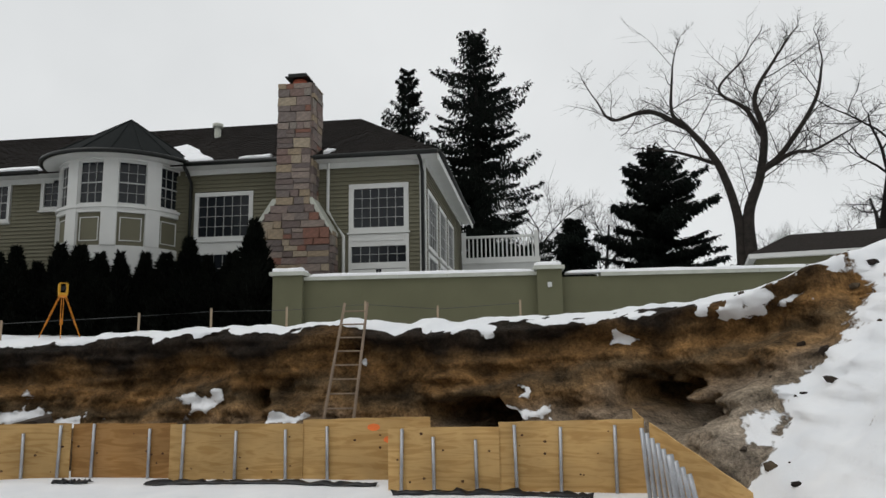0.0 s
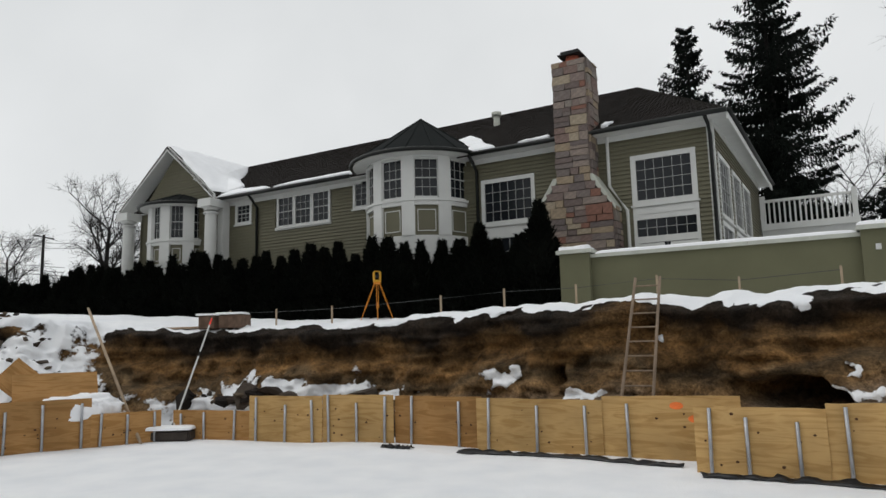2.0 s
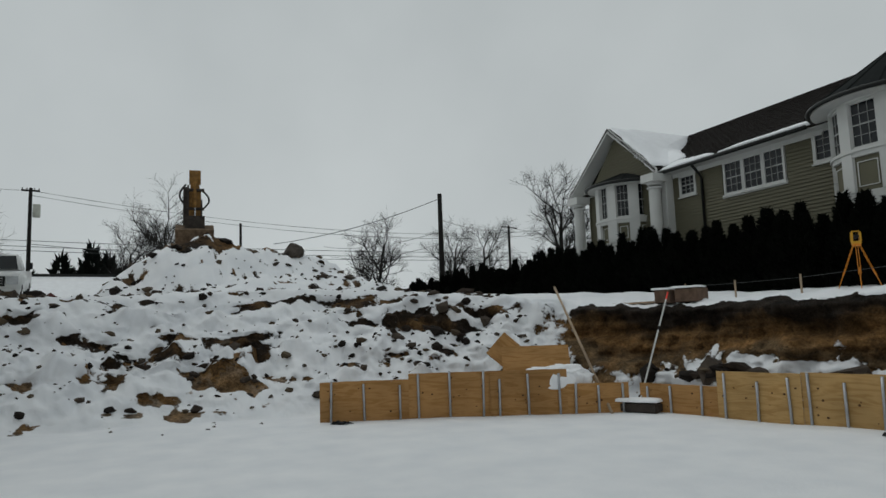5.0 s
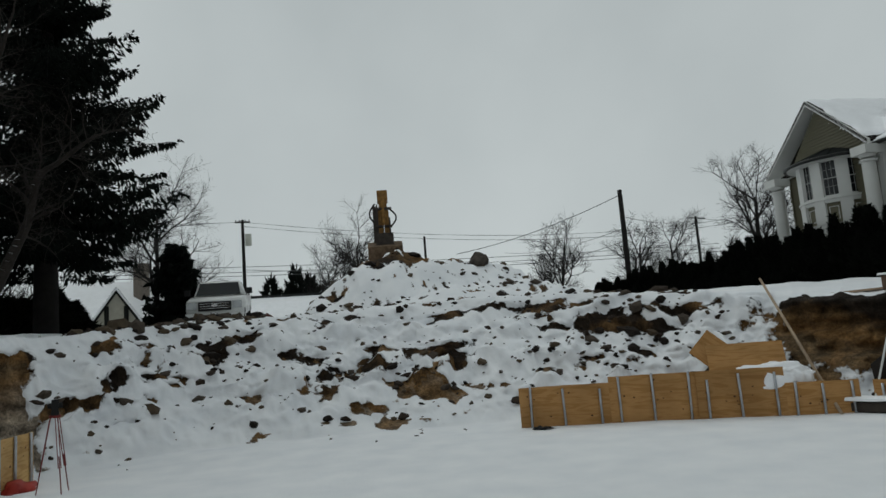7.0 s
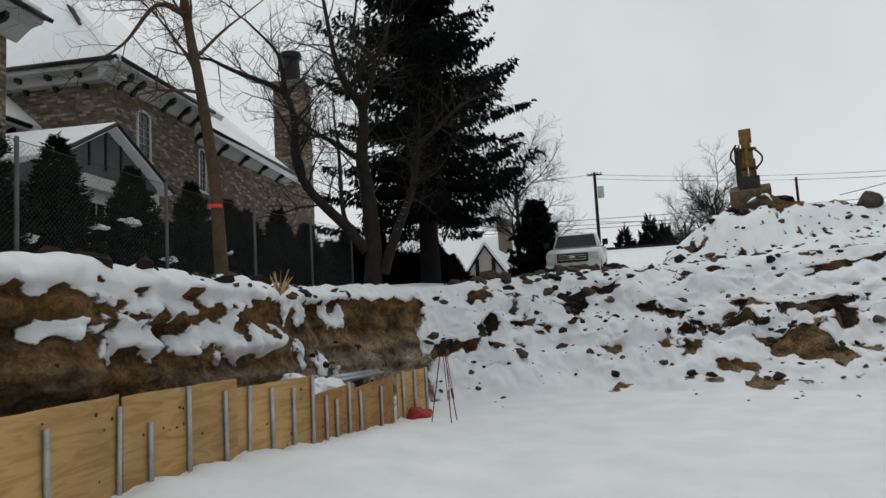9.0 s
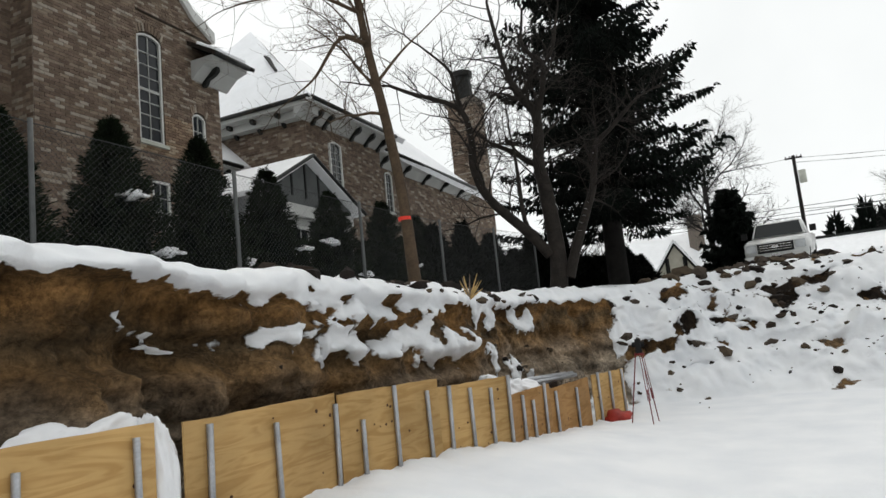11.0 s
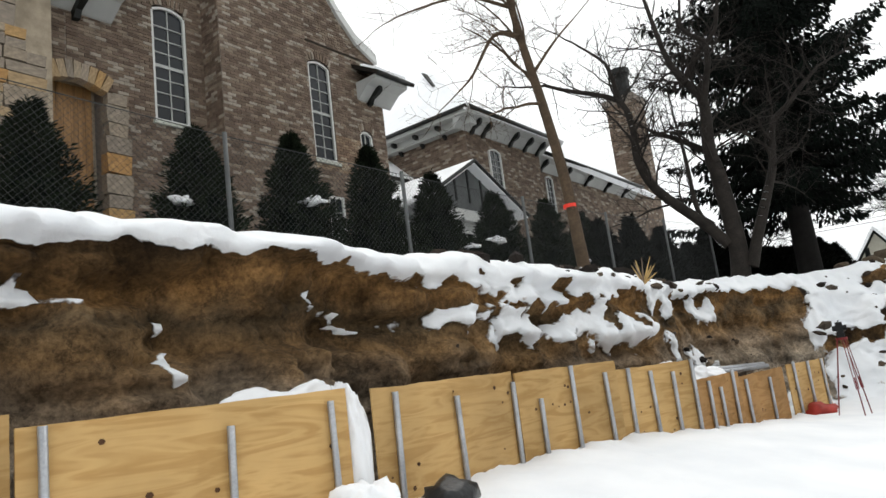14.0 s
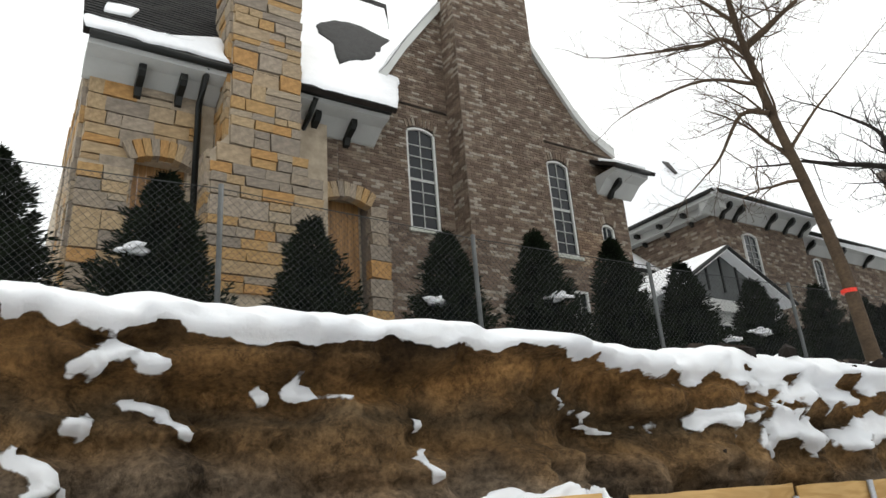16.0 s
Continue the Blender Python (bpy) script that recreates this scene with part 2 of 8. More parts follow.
M_GROUND = ground_mat()
M_SNOW = plain("snow", (0.86, 0.87, 0.89), 0.6, var=0.04, scale=2.0, bump=0.3, bscale=12.0)
M_PLY = wood_mat("plywood", (0.42, 0.25, 0.090), (0.53, 0.34, 0.140))
M_PLYD = wood_mat("damp_plywood", (0.31, 0.160, 0.052), (0.40, 0.220, 0.082))
M_PIPE = plain("galvanised_steel", (0.36, 0.37, 0.39), 0.45, 0.75, var=0.2, scale=4.0, bump=0.1)
M_BLACK = plain("black_plastic_sheet", (0.012, 0.012, 0.013), 0.35, var=0.3, bump=0.5, bscale=14.0)
M_SIDING = plain("sage_siding", (0.124, 0.117, 0.077), 0.65, var=0.06, scale=1.2, bump=0.05)
M_TRIM = plain("white_trim", (0.55, 0.555, 0.535), 0.55, var=0.04, scale=2.0)
M_SHINGLE = palette("brown_shingles", [(0.015, 0.0115, 0.0095), (0.018, 0.0140, 0.0115), (0.013, 0.0100, 0.0085), (0.016, 0.0125, 0.0105)], 0.9, island=True)
M_METALROOF = plain("dark_metal_roof", (0.010, 0.012, 0.012), 0.85, 0.0, var=0.15, spec=0.08)
M_GUTTER = plain("dark_gutter", (0.010, 0.011, 0.010), 0.4, 0.2, var=0.2)
M_STONE = palette("fieldstone", [(0.164, 0.125, 0.111), (0.225, 0.182, 0.156), (0.132, 0.109, 0.102), (0.192, 0.149, 0.132), (0.297, 0.246, 0.181), (0.152, 0.127, 0.116), (0.176, 0.123, 0.106), (0.265, 0.209, 0.146), (0.190, 0.096, 0.071), (0.205, 0.179, 0.155), (0.160, 0.133, 0.121), (0.134, 0.105, 0.095)])
M_MORTAR = plain("mortar", (0.150, 0.125, 0.110), 0.95, var=0.2, scale=6.0, bump=0.4)
M_SAND = palette("sandstone", [(0.323, 0.246, 0.162), (0.350, 0.256, 0.151), (0.267, 0.217, 0.162), (0.365, 0.228, 0.100), (0.315, 0.255, 0.183), (0.225, 0.188, 0.150), (0.372, 0.210, 0.082), (0.297, 0.245, 0.190), (0.249, 0.207, 0.161), (0.340, 0.241, 0.137)])
M_BRICK = palette("weathered_brick", [(0.163, 0.120, 0.087), (0.128, 0.094, 0.069), (0.198, 0.154, 0.117), (0.103, 0.073, 0.055), (0.150, 0.108, 0.081), (0.275, 0.239, 0.196), (0.137, 0.099, 0.073)], island=True)
M_SANDM = plain("sand_mortar", (0.36, 0.30, 0.225), 0.95, var=0.2, scale=6.0, bump=0.4)
M_BRICKM = plain("brick_mortar", (0.170, 0.145, 0.123), 0.95, var=0.15, scale=8.0, bump=0.3)
M_REND = plain("sage_render", (0.118, 0.116, 0.068), 0.85, var=0.08, scale=1.0, bump=0.15, bscale=90.0)
M_CAP = plain("pale_capstone", (0.42, 0.43, 0.38), 0.85, var=0.12, scale=3.0, bump=0.2)
M_BARK = plain("dark_bark", (0.010, 0.0085, 0.0075), 0.95, var=0.35, scale=4.0, bump=0.6, bscale=25.0)
M_BARKW = plain("brown_bark", (0.070, 0.048, 0.030), 0.95, var=0.3, scale=4.0, bump=0.6, bscale=25.0)
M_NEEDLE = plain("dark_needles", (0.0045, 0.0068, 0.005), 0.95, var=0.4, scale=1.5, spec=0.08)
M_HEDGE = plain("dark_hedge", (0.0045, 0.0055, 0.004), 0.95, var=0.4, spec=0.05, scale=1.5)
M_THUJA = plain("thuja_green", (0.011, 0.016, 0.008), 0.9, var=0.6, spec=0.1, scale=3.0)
M_ORANGE = plain("survey_orange", (0.62, 0.22, 0.015), 0.5, var=0.1)
M_YELLOW = plain("survey_yellow", (0.55, 0.29, 0.02), 0.45, var=0.1)
M_RED = plain("red_paint", (0.75, 0.05, 0.03), 0.5, var=0.1)
M_WOOD = plain("weathered_wood", (0.22, 0.165, 0.12), 0.85, var=0.25, scale=4.0, stretch=(1, 1, 0.2))
# trim white darkened: the shade under the eaves is put into the colour
M_SHADEWHITE = plain("white_with_soffit_shade", (0.37, 0.375, 0.36), 0.7, var=0.08, scale=2.0)
M_DOOR = plain("varnished_oak", (0.27, 0.145, 0.055), 0.5, var=0.3, scale=5.0, stretch=(3, 3, 0.3))
M_FENCE = plain("fence_wire", (0.055, 0.058, 0.058), 0.5, 0.6, var=0.1)
M_MACHINE = plain("dirty_machine_yellow", (0.22, 0.115, 0.03), 0.7, var=0.4, scale=5.0)
M_MUD = plain("dried_mud", (0.15, 0.105, 0.068), 0.95, var=0.35, scale=3.0, bump=0.6, bscale=12.0)
M_MACHDARK = plain("muddy_steel", (0.055, 0.045, 0.038), 0.7, 0.3, var=0.4, scale=5.0)
M_CLOD = palette("frozen_clods", [(0.036, 0.0264, 0.02), (0.068, 0.0544, 0.0432), (0.0176, 0.0136, 0.0112), (0.08, 0.06, 0.04)], 0.95, island=True)
M_CHAIN = plain("dull_zinc_wire", (0.055, 0.057, 0.056), 0.75, 0.0, var=0.2)
M_GREYBARK = plain("grey_brown_bark", (0.022, 0.018, 0.015), 0.95, var=0.35, scale=4.0, bump=0.6, bscale=25.0)
M_POST = plain("dull_post", (0.10, 0.105, 0.105), 0.6, 0.4, var=0.2)
M_STRAW = plain("split_wood", (0.50, 0.34, 0.14), 0.8, var=0.3)
M_STRAWP = plain("pale_plank", (0.30, 0.22, 0.15), 0.85, var=0.25)
M_STAKE = plain("pale_timber", (0.34, 0.26, 0.18), 0.85, var=0.2)
M_TRIPOD2 = plain("dark_red_leg", (0.16, 0.02, 0.02), 0.6, var=0.3)
M_BLOCK = plain("brown_block", (0.13, 0.085, 0.06), 0.95, var=0.3, scale=6.0, bump=0.6)
M_TARP = plain("red_tarp", (0.30, 0.03, 0.02), 0.6, var=0.3)
M_SPRAY = plain("orange_spray", (0.85, 0.20, 0.05), 0.7, var=0.15)
M_BOULDER = plain("dark_boulder", (0.06, 0.05, 0.042), 0.95, var=0.4, scale=3.0, bump=0.8, bscale=9.0)
M_LAMP = plain("headlight_glass", (0.45, 0.47, 0.48), 0.15, 0.3, var=0.2)
M_CREAM = plain("cream_render", (0.42, 0.40, 0.33), 0.9, var=0.1)
M_SHED = plain("red_shed_paint", (0.10, 0.035, 0.03), 0.9, var=0.3)
M_CAR = plain("white_car_paint", (0.62, 0.63, 0.62), 0.25, var=0.05, spec=0.5)
M_TYRE = plain("tyre_rubber", (0.012, 0.012, 0.012), 0.85, var=0.2)
M_CHROME = plain("dull_chrome", (0.5, 0.5, 0.5), 0.25, 0.9, var=0.1)


def glass_mat(name, tint, rough=0.06):
    """Window glass seen from outside by day: dark room behind, sky in the gloss."""
    m, n, l, p = node_mat(name)
    co = n.new("ShaderNodeTexCoord")
    a = n.new("ShaderNodeTexNoise")
    a.inputs["Scale"].default_value = 0.8
    l.new(co.outputs["Object"], a.inputs[0])
    r = n.new("ShaderNodeValToRGB")
    r.color_ramp.elements[0].color = (*[c * 0.5 for c in tint], 1)
    r.color_ramp.elements[1].color = (*tint, 1)
    l.new(a.outputs[0], r.inputs[0])
    l.new(r.outputs[0], p.inputs["Base Color"])
    p.inputs["Roughness"].default_value = rough
    p.inputs["Specular IOR Level"].default_value = 0.28
    return m


M_GLASS = glass_mat("window_glass", (0.016, 0.019, 0.023), 0.10)
M_CARGLASS = glass_mat("windscreen_glass", (0.02, 0.024, 0.025))


# ---- building helpers ----
def box(bm, x0, y0, z0, x1, y1, z1, m=None):
    v = [bm.verts.new(((m @ Vector(c)) if m else c)) for c in ((x0, y0, z0), (x1, y0, z0), (x1, y1, z0), (x0, y1, z0), (x0, y0, z1), (x1, y0, z1), (x1, y1, z1), (x0, y1, z1))]
    for f in ((3, 2, 1, 0), (4, 5, 6, 7), (0, 1, 5, 4), (1, 2, 6, 5), (2, 3, 7, 6), (3, 0, 4, 7)):
        bm.faces.new([v[i] for i in f])
    return v


def tube(bm, a, b, ra, rb=None, sides=8, caps=True):
    a, b = Vector(a), Vector(b)
    rb = ra if rb is None else rb
    d = (b - a).normalized()
    s = d.cross(Vector((0, 0, 1)) if abs(d.z) < 0.9 else Vector((1, 0, 0))).normalized()
    u = d.cross(s)
    rings = []
    for c, r in ((a, ra), (b, rb)):
        rings.append([bm.verts.new(c + r * (math.cos(2 * math.pi * k / sides) * s + math.sin(2 * math.pi * k / sides) * u)) for k in range(sides)])
    for k in range(sides):
        q = (k + 1) % sides
        bm.faces.new((rings[0][k], rings[0][q], rings[1][q], rings[1][k]))
    if caps and sides > 2:
        bm.faces.new(rings[0][::-1])
        bm.faces.new(rings[1])


def pipe(bm, pts, r, sides=8):
    """One bent tube through all the points."""
    pts = [Vector(p) for p in pts]
    rings = []
    for i, p in enumerate(pts):
        d = (pts[min(i + 1, len(pts) - 1)] - pts[max(i - 1, 0)]).normalized()
        s = d.cross(Vector((0, 0, 1)) if abs(d.z) < 0.95 else Vector((0, 1, 0))).normalized()
        u = d.cross(s)
        rings.append([bm.verts.new(p + r * (math.cos(2 * math.pi * k / sides) * s + math.sin(2 * math.pi * k / sides) * u)) for k in range(sides)])
    for g, h in zip(rings, rings[1:]):
        best = min(range(sides), key=lambda o: (g[0].co - h[o].co).length)
        for k in range(sides):
            bm.faces.new((g[k], g[(k + 1) % sides], h[(k + 1 + best) % sides], h[(k + best) % sides]))
    bm.faces.new(rings[0][::-1])
    bm.faces.new(rings[-1])


def prism(bm, pts, y0, y1, m=None):
    """A polygon in x and z, pushed from y0 to y1."""
    f = lambda c: (m @ Vector(c)) if m else c
    a = [bm.verts.new(f((x, y0, z))) for x, z in pts]
    b = [bm.verts.new(f((x, y1, z))) for x, z in pts]
    k = len(pts)
    bm.faces.new(a)
    bm.faces.new(b[::-1])
    for i in range(k):
        j = (i + 1) % k
        bm.faces.new((a[j], a[i], b[i], b[j]))


def mesh_of(name, bm, material, smooth=False):
    bmesh.ops.recalc_face_normals(bm, faces=bm.faces)
    me = bpy.data.meshes.new(name)
    bm.to_mesh(me)
    bm.free()
    me.materials.append(material)
    if smooth:
        for f in me.polygons:
            f.use_smooth = True
    return me


def part(name, bm, material, parent=None, label="", smooth=False, m=None):
    ob = new(name, mesh_of(name, bm, material, smooth))
    if parent is not None:
        ob.parent = parent
    if m is not None:
        ob.matrix_basis = m
    if label:
        ob["label"] = label
    return ob


def thing(name, m=None, label="", category="", group="", kind=""):
    ob = new(name)
    if m is not None:
        ob.matrix_basis = m
    return tagged(ob, label, category, group, kind)


def boxpart(name, x0, y0, z0, x1, y1, z1, material, parent, label=""):
    bm = bmesh.new()
    box(bm, x0, y0, z0, x1, y1, z1)
    return part(name, bm, material, parent, label)


def smoothstep(a, b, x):
    t = min(1.0, max(0.0, (x - a) / (b - a)))
    return t * t * (3 - 2 * t)


def fbm(x, y, z=0.0, octaves=4):
    return noise.fractal(Vector((x, y, z)), 1.0, 2.0, octaves)


# ---- ground: one sheet from the pit floor over the banks to the horizon ----
CX, CY = -5.0, 4.0
BASE = [(-12.8, 13.4), (-6.0, 13.5), (-1.0, 13.1), (2.0, 12.8), (3.6, 12.0), (4.4, 9.0), (5.0, 5.0), (5.6, 0.0), (5.6, -4.0), (4.5, -5.2), (0.0, -5.35),
        (-5.0, -5.1), (-8.0, -5.0), (-10.6, -4.8), (-14.0, -5.3), (-17.2, -4.8), (-18.6, -1.0), (-18.2, 3.0), (-17.0, 6.0), (-15.9, 9.0), (-14.8, 12.4)]
RIM = [(-13.0, 15.2, 2.55), (-9.4, 15.1, 2.50), (-4.7, 14.8, 2.72), (-2.3, 14.7, 2.78), (0.6, 14.6, 2.74), (3.0, 14.5, 2.90), (5.5, 14.6, 3.20), (7.2, 14.6, 3.5), (8.8, 13.9, 4.2), (9.6, 10.0, 4.3),
       (9.8, 4.0, 4.2), (9.4, -3.0, 3.8), (6.0, -6.2, 3.3), (0.0, -6.0, 3.05), (-3.4, -5.8, 2.95), (-5.6, -5.5, 2.80), (-8.4, -5.4, 2.72), (-10.6, -5.3, 2.68),
       (-14.0, -6.1, 2.75), (-16.6, -6.2, 2.85), (-19.5, -4.6, 2.85), (-23.0, -1.5, 3.15), (-23.6, 2.0, 3.35), (-23.0, 6.0, 3.45), (-20.8, 9.8, 3.35), (-18.2, 12.6, 2.95), (-15.2, 15.0, 2.6)]


def ray_poly(poly, ang):
    """Where a ray from the pit's middle meets a closed outline: distance, and height if the outline has one."""
    dx, dy = math.cos(ang), math.sin(ang)
    best = None
    for p, q in zip(poly, poly[1:] + poly[:1]):
        ax, ay, bx, by = p[0] - CX, p[1] - CY, q[0] - CX, q[1] - CY
        ex, ey = bx - ax, by - ay
        den = dx * ey - dy * ex
        if abs(den) < 1e-9:
            continue
        r = (ax * ey - ay * ex) / den
        k = (ax * dy - ay * dx) / den
        if r > 0 and -1e-6 <= k <= 1 + 1e-6 and (best is None or r < best[0]):
            best = (r, p[2] + (q[2] - p[2]) * k if len(p) > 2 else 0.0)
    return best


def floor_z(x, y):
    return 0.55 * smoothstep(-1.2, -4.6, y) * smoothstep(-16.0, -6.5, x) + 0.025 * fbm(x * 0.5, y * 0.5) + 0.09 * fbm(x * 1.9, y * 1.9, 6.0, 3) * smoothstep(-3.0, -4.3, y)


def mound(x, y):
    """Spoil heaps on the far bank."""
    h = 0.0
    for mx, my, r, a in ((-32.0, 7.0, 5.2, 3.0), (-32.5, 10.5, 5.0, 2.7), (-29.0, 12.0, 4.0, 1.2), (-27.5, 8.5, 4.0, 1.0), (-25.5, -1.0, 2.2, 0.25)):
        d = math.hypot(x - mx, y - my) / r
        if d < 1:
            h = max(h, a * (1 - d * d) ** 1.3 + 0.0)
    return h


def plateau_z(x, y):
    z = 2.75 + 0.5 * smoothstep(-10.0, -24.0, x)
    z += 1.2 * smoothstep(-6.6, -11.0, y) * smoothstep(-20, -8, x)
    z += 0.9 * smoothstep(7.0, 11.0, x)
    return z


def blob(x, z, px, pz, w, h):
    return math.exp(-(((x - px) / w) ** 2 + ((z - pz) / h) ** 2))


# snow lumps caught on the cut face of the south bank: along it, height, half width, half height
LUMPS = ((-0.53, 1.93, 0.20, 0.09), (-0.44, 1.80, 0.12, 0.12), (-0.76, 1.70, 0.08, 0.15), (-1.0, 2.52, 0.42, 0.13), (-1.15, 2.15, 0.22, 0.08), (-2.35, 2.33, 0.16, 0.10), (-3.16, 2.05, 0.10, 0.05), (-3.2, 1.70, 0.10, 0.12), (-4.67, 2.27, 0.14, 0.05), (-4.95, 2.10, 0.16, 0.04),
         (-6.1, 2.60, 0.45, 0.16), (-7.1, 2.52, 0.6, 0.13), (-8.2, 2.40, 0.8, 0.15), (-9.5, 2.48, 0.6, 0.18), (-6.4, 2.12, 0.5, 0.10), (-7.3, 1.90, 0.7, 0.13), (-8.7, 1.92, 0.8, 0.22), (-9.9, 1.78, 0.8, 0.2),
         (-11.6, 1.95, 0.25, 0.4), (-12.3, 1.45, 0.4, 0.3), (-11.4, 2.45, 0.5, 0.15), (-12.6, 2.3, 0.7, 0.2), (-13.6, 1.15, 0.6, 0.25), (-14.9, 2.15, 0.5, 0.2))


# the same on the north bank: drifts at its foot and patches under its rim
NORTH_LUMPS = ((-11.6, 0.95, 0.7, 0.28), (-10.6, 0.95, 0.7, 0.26), (-9.4, 0.86, 0.6, 0.22), (-8.4, 0.88, 0.5, 0.18), (-7.4, 0.88, 0.4, 0.12), (-4.95, 1.12, 0.30, 0.18), (-4.6, 1.38, 0.16, 0.16), (-3.05, 0.92, 0.3, 0.10),
               (-0.45, 2.60, 0.16, 0.08), (0.3, 2.60, 0.25, 0.10), (0.7, 2.45, 0.10, 0.12), (2.1, 2.72, 0.6, 0.10), (3.4, 2.32, 0.18, 0.12), (3.2, 2.75, 0.4, 0.06), (1.35, 0.98, 0.28, 0.12), (1.55, 1.36, 0.10, 0.14), (5.8, 3.05, 0.5, 0.22), (-1.6, 1.95, 0.12, 0.05))


def snow_cover(x, y, z, v, kind):
    """How much snow lies on the bank: kind runs 0 bare cut, 1 patchy slump, 2 snowed slope."""
    a = fbm(x * 0.55, y * 0.55, z * 0.9, 4)
    b = fbm(x * 1.6 + 9, y * 1.6, z * 1.6, 4)
    c = fbm(x * 3.4 + 3, y * 3.4, z * 3.4, 3)
    if y < 0 and kind < 1.2:
        wx, wz = x + 0.42 * fbm(x * 1.9, y * 1.9 + 5, z * 1.9, 3), z + 0.17 * fbm(x * 2.6 + 7, y * 2.6, z * 1.5, 3)
        lump = max(blob(wx, wz, *p) for p in LUMPS) if z > 0.8 else 0.0
        cap = smoothstep(0.855, 0.885, v + 0.030 * b + 0.030 * c)
        foot = smoothstep(0.20, 0.04, v) * (0.4 + 0.8 * a)
        s0 = max(cap, foot, 0.06 + 0.3 * a, (1.28 * lump + 0.60 * b + 0.60 * c) if lump > 0.05 else 0.0)
    elif kind < 1:
        drift = smoothstep(0.36 + 0.22 * smoothstep(-6.5, -8.5, x), 0.04, v) * (0.36 + 0.50 * smoothstep(-6.0, -8.0, x) + 0.8 * a + 0.5 * b)
        cap = smoothstep(0.925, 0.955, v + 0.06 * b + 0.05 * smoothstep(2.0, 5.0, x) * (1 + 2 * b))
        wx, wz = x + 0.30 * fbm(x * 1.9, y * 1.9 + 5, z * 1.9, 3), z + 0.14 * fbm(x * 2.6 + 7, y * 2.6, z * 1.5, 3)
        lump = max(blob(wx, wz, *p) for p in NORTH_LUMPS) if y > 10 else 0.0
        s0 = max(drift, cap, 0.02 + 0.35 * a + 0.30 * b, (1.15 * lump + 0.5 * b + 0.5 * c) if lump > 0.05 else 0.0)
    else:
        s0 = 0.0
    s1 = 0.46 + 0.55 * a + 0.50 * b + 0.22 * smoothstep(0.75, 1.0, v) - 0.35 * smoothstep(0.30, 0.12, v)
    if x < -10:
        # soil shows on short level ledges, in a gully and over the broken corner
        led = fbm(x * 0.45, y * 0.75 + 2.0, z * 2.6, 4)
        s2 = 1.02 + 1.10 * led + 0.40 * b + 0.35 * c
        s2 -= 1.35 * blob(y, z, 5.1 + 0.8 * (z - 1.0), 0.9, 0.85, 1.1) * (0.8 + 1.6 * b)
        s2 -= 0.30 * smoothstep(7.2, 9.0, y) * smoothstep(0.5, 1.2, z)
        s2 += 0.25 * smoothstep(0.25, 0.05, v)
    else:
        s2 = 0.88 + 0.45 * a + 0.35 * b + 0.25 * smoothstep(3.0, 4.5, x)
    if kind < 1:
        return s0 + (s1 - s0) * (kind if y > 0 else 0)
    return s1 + (s2 - s1) * (kind - 1)


def bank_kind(x, y):
    """Which kind of bank this is, from place alone."""
    west = smoothstep(-13.6, -15.2, x) * smoothstep(-4.9, -3.6, y) * (1 - 0.3 * smoothstep(9.5, 12.5, y))
    west *= 1 - smoothstep(12.2, 13.2, y)
    east = smoothstep(3.75, 4.3, x) * smoothstep(11.4, 10.2, y)
    slump = 0.22 * smoothstep(-5.4, -6.6, x) * smoothstep(0.0, -3.0, y)
    return min(2.0, 2 * max(west, east, slump))


